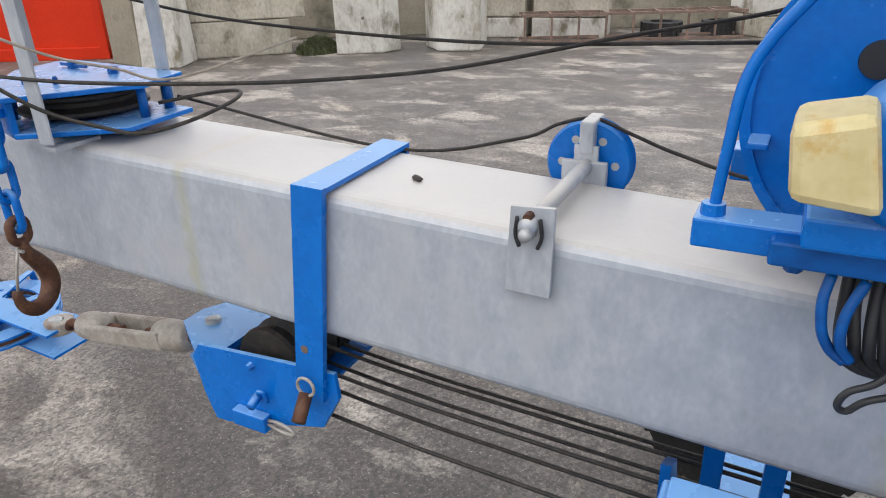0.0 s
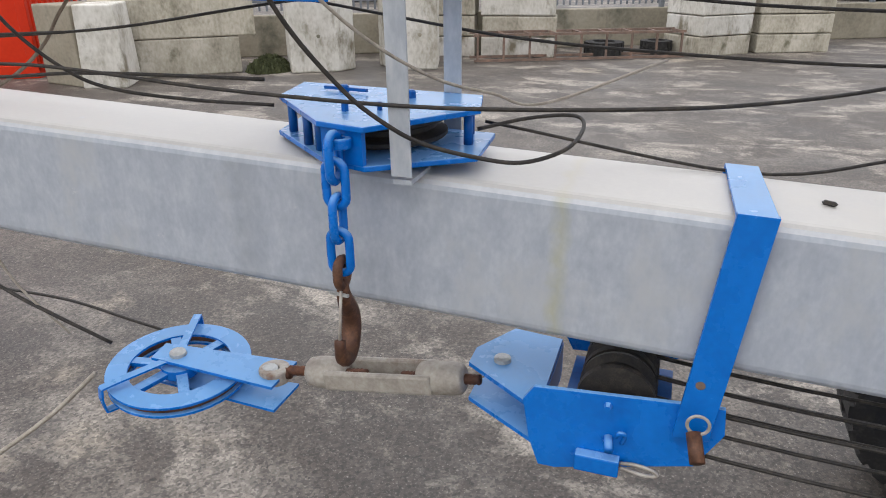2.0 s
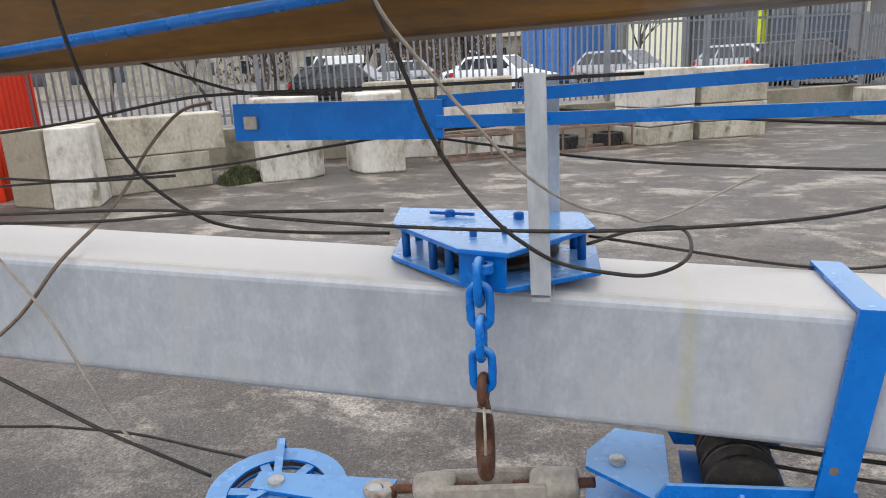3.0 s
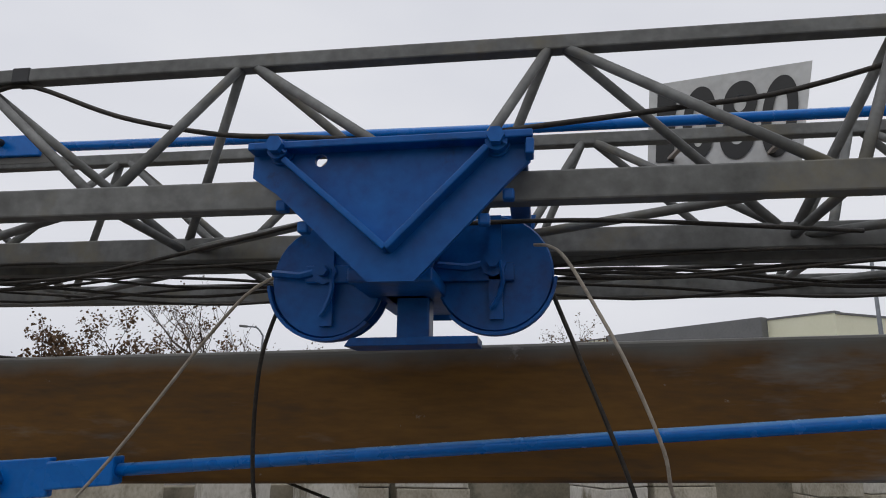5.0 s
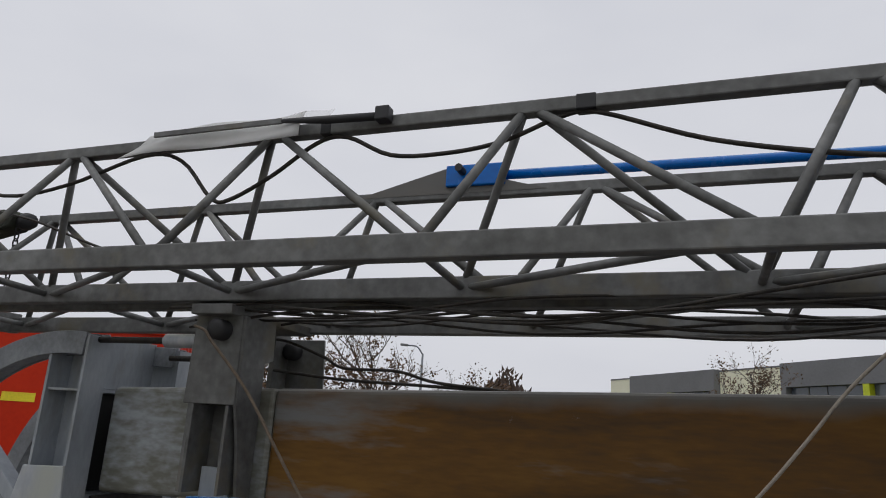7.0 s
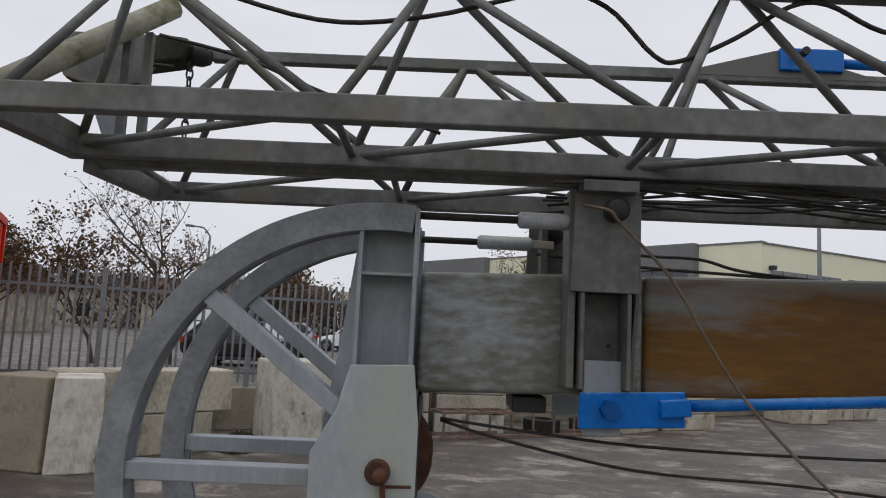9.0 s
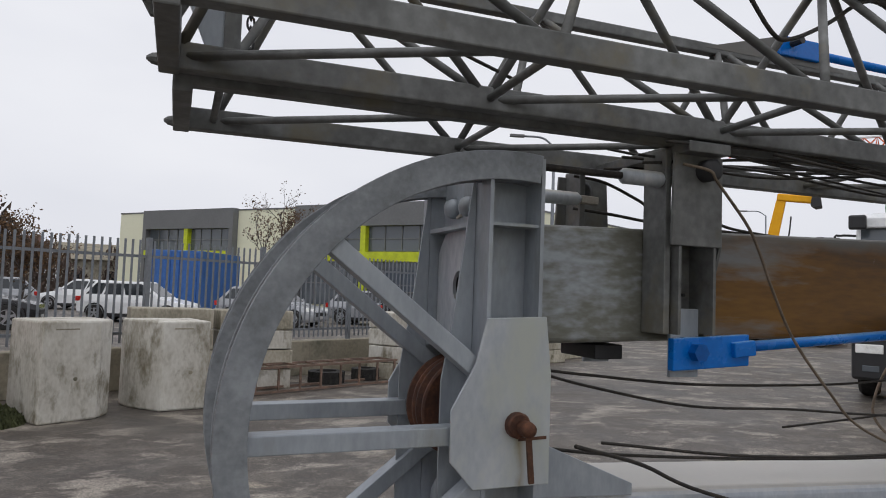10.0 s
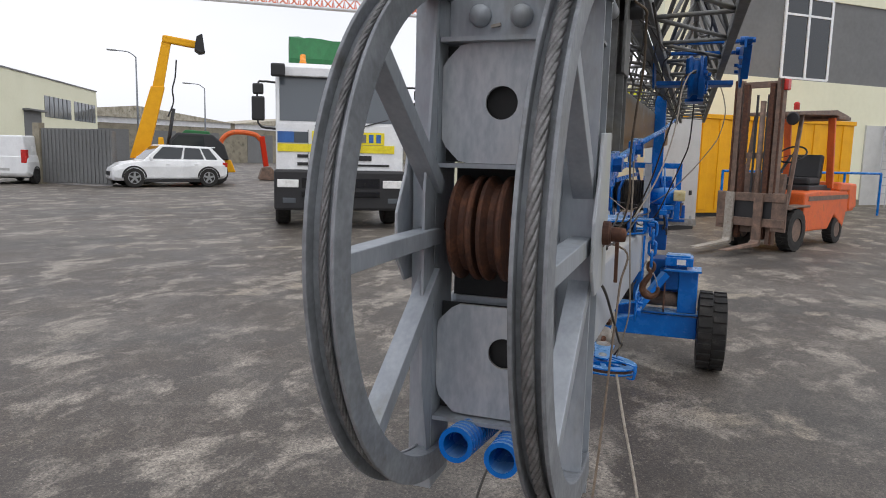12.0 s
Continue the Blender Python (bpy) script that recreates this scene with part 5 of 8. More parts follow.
def build_stone():
    g = Geo()
    rnd = random.Random(5)
    for k in range(3):
        c = Vector((0.69 + 0.005 * k, 0.128 - 0.003 * k, grey_top(0.69) + 0.003))
        g.lathe([(-0.0035, 0.003), (0.0, 0.0055 + 0.002 * rnd.random()), (0.004, 0.003)], c, "z", 7)
    solid("pebble", g, CABLE, "small dark lump of grit on the grey beam", "pebble")


build_stone()


# ---------------------------------------------------------------- winch and axle
def build_winch():
    t = thing("hoist_winch", "blue hoist winch with drum, motor and cream terminal box", "winch", at=Matrix.Translation((0.02, 0.0, 0.0)))
    part("base_rail", Geo().box((1.135, -0.12, 1.098), (1.5, -0.07, 1.13)), BLUE, t, bevel=0.003)
    part("base_rail", Geo().box((1.135, 0.3, 1.04), (1.6, 0.36, 1.09)), BLUE, t, bevel=0.003)
    part("cross_beam", Geo().box((1.42, 0.27, 1.055), (1.47, 0.62, 1.097)), BLUE_DIRTY, t, bevel=0.003)
    part("base_block", Geo().box((1.21, -0.14, 1.098), (1.6, -0.06, 1.125)), BLUE_DIRTY, t, bevel=0.004)
    part("base_block", Geo().box((1.235, -0.16, 1.128), (1.6, -0.05, 1.16)), BLUE, t, bevel=0.004)
    part("drum_flange", Geo().ring((1.345, 0.03, 1.22), "y", 0.035, 0.185, 0.006, 0, 360, 56), BLUE, t, bevel=0.003)
    part("flange_edge", Geo().ring((1.345, 0.03, 1.22), "y", 0.178, 0.19, 0.012, 0, 360, 56), BLUE, t)
    part("drum_flange", Geo().ring((1.345, 0.27, 1.22), "y", 0.035, 0.185, 0.006, 0, 360, 56), BLUE, t, bevel=0.003)
    prof = [(0.04, 0.1)]
    for i in range(13):
        y = 0.045 + 0.016 * i
        prof += [(y, 0.108), (y + 0.008, 0.116), (y + 0.014, 0.108)]
    part("wound_rope", Geo().lathe(prof + [(0.26, 0.1)], (1.345, 0, 1.22), "y", 36), CABLE, t, "dark rope wound on the drum")
    rod = smooth_line([(1.152, -0.1, 1.125), (1.158, -0.1, 1.2), (1.166, -0.095, 1.27), (1.196, -0.09, 1.325), (1.26, -0.085, 1.39), (1.36, -0.08, 1.425)])
    # the flange is uncut; a black disc paints its dark opening
    part("flange_hole_disc", Geo().lathe([(-0.003, 0.001), (-0.003, 0.019), (0.006, 0.021)], (1.281, 0.022, 1.272), "y", 24), PLASTIC, t, "black disc standing for the dark hole in the drum flange")
    part("guard_rod", Geo().tube(rod, 0.006, 8), BLUE, t, smooth=True)
    part("rod_foot", Geo().lathe([(0, 0.013), (0.012, 0.012)], (1.152, -0.1, 1.13), "z", 10), BLUE, t)
    part("guard_bracket", Geo().box((1.17, -0.02, 1.178), (1.192, 0.03, 1.186)), BLUE, t, bevel=0.002)
    part("near_motor", Geo().lathe([(-0.16, 0.05), (-0.15, 0.062), (-0.05, 0.064), (0.02, 0.05)], (1.32, -0.02, 1.22), "y", 24), BLUE, t, smooth=True)
    g = Geo().hull8([(1.218, -0.235, 1.196), (1.286, -0.235, 1.19), (1.288, -0.155, 1.19), (1.218, -0.155, 1.196)],
                    [(1.21, -0.235, 1.258), (1.268, -0.235, 1.272), (1.272, -0.155, 1.274), (1.212, -0.155, 1.262)])
    part("terminal_box", g, YBOX, t, "aged cream plastic terminal box", bevel=0.009)
    # the far side: gearbox and long motor
    part("gearbox", Geo().box((1.44, 0.31, 1.06), (1.72, 0.45, 1.31)), BLUE, t, bevel=0.02)
    g = Geo().lathe([(0.41, 0.07), (0.42, 0.085), (0.72, 0.085), (0.73, 0.092), (0.82, 0.092), (0.83, 0.06)], (1.56, 0.04, 1.17), "y", 24)
    part("far_motor", g, BLUE, t, smooth=False)
    for k in range(14):
        part("motor_fin", Geo().ring((1.56, 0.49 + 0.018 * k, 1.17), "y", 0.084, 0.096, 0.002, 0, 360, 24), BLUE, t)
    part("motor_pipe", Geo().tube([(1.5, 0.7, 1.16), (1.64, 0.62, 1.18)], 0.04, 14), BLUE, t, smooth=True)
    part("hose", Geo().tube(smooth_line([(1.27, -0.105, 1.085), (1.266, -0.115, 1.06), (1.27, -0.12, 1.03), (1.28, -0.12, 1.01), (1.295, -0.12, 0.998)]), 0.0055, 8), BLUE_DIRTY, t, smooth=True)
    part("hose", Geo().tube(smooth_line([(1.3, -0.11, 1.085), (1.288, -0.12, 1.05), (1.288, -0.125, 1.02), (1.3, -0.12, 1.0)]), 0.0055, 8), BLUE_DIRTY, t, smooth=True)
    part("hose", Geo().tube(smooth_line([(1.36, -0.11, 1.03), (1.33, -0.12, 0.985), (1.305, -0.125, 0.968), (1.298, -0.125, 0.95), (1.308, -0.12, 0.942), (1.325, -0.12, 0.96), (1.37, -0.11, 0.975), (1.42, -0.1, 0.99)]), 0.004, 8), PLASTIC, t, smooth=True)
    part("bolt", Geo().lathe([(-0.02, 0.009), (0, 0.009)], (1.235, -0.1, 1.1), "z", 6), BLUE_DIRTY, t)
    for k in range(5):
        x = 1.286 + 0.013 * k
        part("cable", Geo().tube(smooth_line([(x, -0.095, 1.1), (x - 0.004 * (k % 2), -0.1, 1.06), (x + 0.002, -0.105 - 0.003 * (k % 3), 1.02), (x + 0.012, -0.1, 0.99), (x + 0.05, -0.095, 0.978), (1.42, -0.09, 0.99)]), 0.0062, 8), PLASTIC, t, smooth=True)
    part("front_bar", Geo().bar((1.45, -0.32, 1.03), (1.45, 0.66, 1.03), 0.03, 0.05), IRON, t)
    for y in (-0.28, 0.0, 0.2, 0.4, 0.58):
        part("clamp_bolt", Geo().lathe([(-0.02, 0.009), (0.02, 0.009)], (1.445, y, 1.06), "z", 6), BOLT, t)
    for x, y in ((1.2, 0.22), (1.2, 0.34)):
        part("valve_pipe", Geo().tube([(x, y, 1.1), (x - 0.01, y, 1.27), (x + 0.06, y - 0.02, 1.33)], 0.012, 8), BLUE_DIRTY, t, smooth=True)
    part("control_box", Geo().box((1.58, -0.13, 1.14), (1.74, 0.08, 1.36)), BLUE, t, bevel=0.01)
    part("gear_cover", Geo().lathe([(-0.06, 0.03), (-0.055, 0.1), (0.0, 0.11), (0.01, 0.04)], (1.58, -0.02, 1.2), "y", 24), BLUE_DIRTY, t)
    part("frame_post", Geo().box((1.43, 0.27, 1.05), (1.47, 0.31, 1.5)), BLUE_DIRTY, t, bevel=0.004)
    part("frame_post", Geo().box((1.43, -0.2, 1.03), (1.47, -0.16, 1.42)), BLUE, t, bevel=0.004)
    part("frame_top", Geo().box((1.43, -0.2, 1.42), (1.47, 0.31, 1.46)), BLUE, t, bevel=0.004)
    part("bed_plate", Geo().box((1.42, -0.24, 1.03), (1.9, 0.64, 1.05)), BLUE_DIRTY, t, bevel=0.004)
    for k in range(5):
        part("spring", Geo().lathe([(0.0, 0.018), (0.1, 0.018)], (1.5, -0.22 + 0.012 * k, 1.05 + 0.02 * k), "z", 10), BROWNSTEEL if k % 2 else BLUE_DIRTY, t)
    for y, z in ((-0.14, 1.3), (-0.05, 1.36), (0.12, 1.4)):
        part("feed_pipe", Geo().tube(smooth_line([(1.42, y, 1.06), (1.4, y - 0.02, z - 0.1), (1.44, y, z), (1.58, y + 0.02, z + 0.02)], 4), 0.011, 8), BLUE_DIRTY, t, smooth=True)
    part("mast_foot", Geo().box((1.42, -0.06, 1.02), (1.5, 0.02, 1.95)), BLUE, t, bevel=0.004)


build_winch()


def tyre_mesh(r, w, lugs, depth=0.012):
    """One closed tyre with two staggered rows of lugs."""
    h, n = w / 2, lugs * 4
    cols = [(-h, r * 0.56, 0), (-h * 1.02, r * 0.78, 0), (-h * 0.95, r * 0.93, 0), (-h * 0.93, r, 1), (-h * 0.06, r, 1), (-h * 0.04, r - depth, 0),
            (h * 0.04, r - depth, 0), (h * 0.06, r, 2), (h * 0.93, r, 2), (h * 0.95, r * 0.93, 0), (h * 1.02, r * 0.78, 0), (h, r * 0.56, 0)]
    vs, fs, k = [], [], len(cols)
    for i in range(2 * n):
        a = 2 * math.pi * (i // 2 + (0.04 if i % 2 else 0.0)) / n
        step = (i - 1) // 2 if i % 2 == 0 else i // 2
        for y, rad, row in cols:
            deep = row and (step + 2 * (row - 1)) % 4 > 1
            rr = rad - depth if deep else rad
            vs.append((rr * math.cos(a), y, rr * math.sin(a)))
    m = 2 * n
    for i in range(m):
        j = (i + 1) % m
        fs += [(i * k + c, i * k + c + 1, j * k + c + 1, j * k + c) for c in range(k - 1)]
        fs.append((i * k + k - 1, i * k, j * k, j * k + k - 1))
    return Geo().add(vs, fs)


def build_axle():
    t = thing("transport_axle", "blue two-wheeled transport axle with treaded tyres under the crane", "axle", at=Matrix.Translation((0.04, 0.06, 0)))
    for y in (-0.53, 0.79):
        w = part("tyre", tyre_mesh(0.28, 0.19, 22).moved(Matrix.Translation((1.22, y, 0.281))), TYRE, t, "black tyre with deep block tread")
        s = -1 if y < 0 else 1
        part("rim", Geo().lathe([(-0.09, 0.155), (-0.085, 0.14), (0.0, 0.13), (0.085, 0.14), (0.09, 0.155)], (1.22, y, 0.281), "y", 28), BLUE_DIRTY, w)
    part("axle_beam", Geo().box((1.15, -0.43, 0.215), (1.29, 0.69, 0.375)), BLUE, t, bevel=0.006)
    part("axle_lip", Geo().box((1.138, -0.44, 0.385), (1.3, 0.7, 0.398)), BLUE, t, bevel=0.002)
    part("bracket", Geo().box((1.16, -0.42, 0.4), (1.28, -0.29, 0.7)), BLUE, t, bevel=0.006)
    part("deck", Geo().box((1.1, -0.44, 0.7), (1.34, -0.19, 0.715)), BLUE, t, bevel=0.002)
    part("slab", Geo().box((1.12, -0.38, 0.738), (1.34, -0.19, 0.8)), BLUE, t, bevel=0.006)
    part("slab_foot", Geo().box((1.16, -0.34, 0.715), (1.3, -0.2, 0.738)), BLUE_DIRTY, t)
    part("upper_plate", Geo().box((1.13, -0.36, 0.8), (1.3, -0.2, 0.814)), BLUE, t, bevel=0.003)
    part("deck_tag", Geo().box((1.116, -0.33, 0.75), (1.12, -0.27, 0.788)), WHITE_INK, t)
    part("body_box", Geo().box((1.17, -0.29, 0.56), (1.32, -0.16, 0.7)), BLUE_DIRTY, t, bevel=0.006)
    part("cross_tube", Geo().tube([(1.24, -0.3, 0.48), (1.24, 0.1, 0.48)], 0.055, 14), BROWNSTEEL, t, smooth=True)
    part("rear_box", Geo().box((1.36, -0.3, 0.45), (1.62, -0.09, 0.75)), BLUE_DIRTY, t, bevel=0.01)
    part("column", Geo().box((1.5, -0.18, 0.8), (1.6, -0.07, 1.03)), BLUE_DIRTY, t, bevel=0.01)
    part("side_gusset", Geo().prism([(-0.05, 0.38), (0.14, 0.38), (0.14, 0.44), (0.02, 0.66), (-0.05, 0.7)], "x", 1.1, 1.115), BLUE_DIRTY, t)
    part("rust_guard", Geo().bar((1.08, -0.2, 0.42), (1.2, -0.2, 0.66), 0.09, 0.01, up=(0, 1, 0)), RUST, t)
    part("diagonal", Geo().bar((1.12, -0.2, 0.68), (0.98, 0.0, 0.4), 0.05, 0.05), BLUE, t, bevel=0.003)
    for x in (1.15, 1.235):
        part("bright_bar", Geo().box((x, 0.03, 0.5), (x + 0.03, 0.06, 0.72)), BLUE, t, bevel=0.002)


build_axle()


# ---------------------------------------------------------------- ropes and cables
def rope(pts, r, material, label, steps=6, n=7, category="rope"):
    return solid("wire_rope" if material is CABLE else "rope", Geo().tube(smooth_line(pts, steps), r, n), material, label, category, group="loose ropes on the crane", smooth=True)


DARK = "dark greasy wire rope sagging over the crane"
rope([(-2.2, 0.27, 1.885), (-2.12, 0.25, 1.872), (-2.012, 0.25, 1.834), (-1.95, 0.25, 1.807), (-1.8, 0.25, 1.803), (-1.69, 0.25, 1.778), (-1.5, 0.24, 1.762)], 0.0042, CABLE, DARK)
rope([(-2.2, 0.27, 1.8), (-2.098, 0.25, 1.79), (-1.947, 0.25, 1.777), (-1.655, 0.25, 1.767), (-1.45, 0.24, 1.757)], 0.0042, CABLE, DARK)
rope([(-0.705, -0.25, 1.86), (-0.732, -0.2, 1.833), (-0.764, -0.19, 1.738), (-0.782, -0.16, 1.625), (-0.786, -0.13, 1.514), (-0.773, -0.1, 1.405), (-0.744, -0.06, 1.3), (-0.673, -0.02, 1.218), (-0.607, 0.02, 1.178), (-0.468, 0.07, 1.155), (-0.298, 0.1, 1.148)], 0.0037, CABLE, DARK)
rope([(-0.291, -0.25, 1.884), (-0.277, -0.25, 1.828), (-0.243, -0.25, 1.738), (-0.177, -0.24, 1.563), (-0.149, -0.21, 1.467), (-0.128, -0.18, 1.386), (-0.096, -0.15, 1.309), (-0.045, -0.12, 1.234), (-0.001, -0.1, 1.188), (0.058, -0.06, 1.14), (0.138, -0.02, 1.111), (0.216, 0, 1.102), (0.28, 0.05, 1.117), (0.293, 0.15, 1.133), (0.266, 0.2, 1.141), (0.183, 0.2, 1.131), (0.099, 0.15, 1.116)], 0.0037, CABLE, "dark wire rope ending in a loop beside the sheave box")
rope([(-0.304, -0.3, 1.894), (-0.282, -0.33, 1.884), (-0.259, -0.36, 1.856), (-0.222, -0.39, 1.78), (-0.186, -0.4, 1.703), (-0.147, -0.38, 1.605), (-0.134, -0.35, 1.55), (-0.102, -0.31, 1.492), (-0.06, -0.26, 1.425), (0.012, -0.16, 1.315), (0.088, -0.06, 1.241), (0.16, 0.02, 1.207), (0.234, 0.08, 1.184), (0.42, 0.2, 1.245)], 0.0026, CORD, "pale grey rope hanging from the hook block")
rope([(-0.7, -0.25, 1.868), (-0.734, -0.24, 1.861), (-0.79, -0.22, 1.834), (-0.862, -0.2, 1.764), (-0.925, -0.195, 1.684), (-0.995, -0.185, 1.598), (-1.07, -0.17, 1.518), (-1.152, -0.15, 1.444), (-1.279, -0.12, 1.362), (-1.432, -0.08, 1.276)], 0.003, CORD, "thin pale rope slung from the jib")
rope([(-0.823, 0.35, 1.414), (-0.919, 0.35, 1.391), (-1.017, 0.33, 1.297), (-1.06, 0.3, 1.22), (-1.063, 0.2, 1.158), (-1.014, -0.02, 1.105), (-1.149, -0.02, 0.977), (-1.4, -0.025, 0.78), (-1.68, -0.02, 0.4), (-1.95, 0.0, 0.02)], 0.0044, TAN_CORD, "thin brown rope hanging over the grey beam")
rope([(-2.3, -0.03, 1.27), (-1.9, -0.04, 1.225), (-1.43, -0.05, 1.21), (-0.833, -0.05, 1.227), (-0.637, -0.05, 1.225), (-0.368, -0.05, 1.206), (-0.157, -0.06, 1.199), (0.033, -0.06, 1.195), (0.208, -0.05, 1.197), (0.417, 0, 1.2), (0.561, 0.08, 1.2),
      (0.734, 0.2, 1.208), (0.976, 0.3, 1.251), (1.181, 0.35, 1.286), (1.3, 0.3, 1.33)], 0.0034, CABLE, DARK)
rope([(-2.42, 0.05, 1.415), (-2.28, 0.05, 1.4), (-2.0, 0.06, 1.375), (-1.63, 0.1, 1.362), (-1.37, 0.1, 1.366), (-1.06, 0.1, 1.39), (-0.79, 0.1, 1.428), (-0.64, 0.1, 1.44), (-0.3, 0.1, 1.44), (0.2, 0.12, 1.445)], 0.0034, CABLE, DARK)
rope([(-2.42, 0.06, 1.41), (-2.28, 0.05, 1.375), (-2.0, 0.05, 1.325), (-1.64, 0.1, 1.3), (-1.38, 0.1, 1.28), (-1.06, 0.1, 1.262), (-0.78, 0.1, 1.272)], 0.0034, CABLE, DARK)
rope([(-0.95, 0.2, 1.54), (-0.82, 0.12, 1.508), (-0.69, 0.1, 1.47), (-0.57, 0.1, 1.44), (-0.4, 0.1, 1.432)], 0.0032, CABLE, DARK)
rope([(-1.5, 0.25, 1.22), (-1.123, 0.25, 1.241), (-0.776, 0.25, 1.269), (-0.472, 0.25, 1.311), (-0.309, 0.25, 1.332), (-0.1, 0.27, 1.345)], 0.0034, CABLE, DARK)
rope([(-0.4, 0.3, 1.34), (-0.311, 0.3, 1.329), (-0.11, 0.3, 1.298), (0.124, 0.3, 1.265), (0.388, 0.3, 1.246), (0.769, 0.3, 1.234), (1.2, 0.3, 1.25)], 0.0032, CABLE, DARK)
rope([(0.0, 0.3, 1.375), (0.17, 0.3, 1.36), (0.492, 0.3, 1.334), (0.608, 0.3, 1.327), (0.749, 0.3, 1.322), (1.2, 0.3, 1.31)], 0.0032, CABLE, DARK)
rope([(0.1, 0.2, 1.12), (0.569, 0.25, 1.045), (0.802, 0.29, 1.074), (0.88, 0.29, 1.108), (0.94, 0.29, 1.122), (1.0, 0.29, 1.102), (1.08, 0.29, 1.075), (1.21, 0.25, 1.06), (1.3, 0.2, 1.11)], 0.0032, CABLE, DARK)
rope([(-1.5, 0.33, 0.47), (-1.19, 0.3, 0.49), (-0.92, 0.26, 0.487), (-0.78, 0.23, 0.493), (-0.7, 0.2, 0.496)], 0.0046, CABLE, "dark wire rope running from the pulley")
rope([(-1.5, 0.33, 0.47), (-2.0, 0.3, 0.44), (-2.5, 0.2, 0.42)], 0.0046, CABLE, "dark wire rope running from the pulley")
rope([(-0.8, 0.0, 0.5), (-0.95, -0.05, 0.36), (-1.2, -0.13, 0.18), (-1.5, -0.2, 0.01)], 0.006, CORD, "pale rope trailing from the pulley to the asphalt")
rope([(-2.4, -0.09, 1.28), (-2.2, -0.03, 1.22), (-2.06, -0.025, 1.16), (-1.75, -0.025, 1.06), (-1.4, -0.025, 0.89), (-1.01, -0.02, 0.71), (-0.87, -0.02, 0.66), (-0.75, 0.02, 0.58)], 0.0046, CABLE, DARK)
rope([(-2.4, 0.03, 1.25), (-2.21, 0.04, 1.225), (-1.83, 0.05, 1.195), (-1.38, 0.05, 1.175), (-0.97, 0.05, 1.18), (-0.69, 0.05, 1.2), (-0.3, 0.08, 1.2)], 0.0038, CABLE, DARK)
rope([(-2.16, -0.1, 1.862), (-2.11, -0.125, 1.848), (-2.088, -0.125, 1.824), (-2.0, -0.12, 1.737), (-1.95, -0.11, 1.669), (-1.911, -0.1, 1.608), (-1.828, -0.085, 1.492), (-1.71, -0.08, 1.37), (-1.6, -0.06, 1.29), (-1.4, -0.02, 1.22), (-1.2, 0.02, 1.18)], 0.0034, TAN_CORD, "thin tan rope drooping from the saddle clamp")
rope([(-1.29, -0.055, 1.5), (-1.25, -0.055, 1.35), (-1.18, -0.05, 1.18), (-1.05, -0.05, 1.0), (-0.97, -0.05, 0.84), (-0.93, -0.03, 0.72), (-0.85, 0.0, 0.6)], 0.0032, CORD, "thin cord hanging past the pulley")
rope([(-3.05, -0.235, 2.245), (-2.94, -0.235, 2.225), (-2.68, -0.235, 2.16), (-2.48, -0.235, 2.175), (-2.26, -0.235, 2.232), (-2.15, -0.235, 2.21), (-2.06, -0.235, 2.12), (-2.01, -0.235, 2.112), (-1.91, -0.235, 2.16), (-1.81, -0.235, 2.225), (-1.74, -0.235, 2.232),
      (-1.64, -0.235, 2.185), (-1.52, -0.235, 2.18), (-1.41, -0.235, 2.195), (-1.3, -0.235, 2.235), (-1.23, -0.235, 2.235), (-1.05, -0.24, 2.165), (-0.85, -0.27, 2.11), (-0.7, -0.3, 2.085), (-0.47, -0.3, 2.07), (-0.29, -0.3, 2.085), (-0.07, -0.28, 2.115), (0.11, -0.25, 2.15), (0.4, -0.235, 2.235)],
     0.0046, CABLE, "black electric cable looped along the top chord", 5, category="cable")
for k in range(8):
    dz, dy, ph = 0.012 * math.sin(2.3 * k), 0.03 * k, 1.27 * k
    rope([(-2.22 + 0.42 * i, -0.12 + dy + 0.03 * math.sin(1.7 * i + ph), 1.9 + dz + 0.022 * math.sin(2.1 * i + ph * 2)) for i in range(13)], 0.0034, CABLE, "slack dark wire rope lying along the jib bottom")
rope([(-1.94, -0.13, 1.9), (-1.56, -0.13, 1.875), (-1.32, -0.13, 1.868), (-1.1, -0.14, 1.9), (-0.8, -0.22, 1.935), (-0.62, -0.28, 1.95), (-0.5, -0.3, 1.93), (-0.2, -0.28, 1.935), (0.2, -0.2, 1.93)], 0.0038, CABLE, DARK)
for k in range(9):
    y = 0.03 + 0.025 * k
    z0 = 0.575 + 0.12 * ((k * 5) % 9) / 8
    rope([(0.42, y, z0 + 0.02), (0.6, y, z0), (1.0, y, z0 - 0.02), (2.4, y, z0 - 0.06)], 0.0038, CABLE, "greasy dark hoist rope under the grey beam", 2, 6)


# ---------------------------------------------------------------- the yard: helpers
def place(x, y, deg=0.0, z=0.0):
    return Matrix.Translation((x, y, z)) @ Matrix.Rotation(radians(deg), 4, "Z")


def along(p, q):
    """A frame at p whose x runs to q, y to its left, and the distance."""
    d = Vector((q[0] - p[0], q[1] - p[1]))
    return place(p[0], p[1], math.degrees(math.atan2(d.y, d.x))), d.length


def loft(g, loops):
    n = len(loops[0])
    fs = [(i * n + j, i * n + (j + 1) % n, (i + 1) * n + (j + 1) % n, (i + 1) * n + j) for i in range(len(loops) - 1) for j in range(n)]
    fs += [tuple(range(n))[::-1], tuple((len(loops) - 1) * n + j for j in range(n))]
    return g.add([p for loop in loops for p in loop], fs)


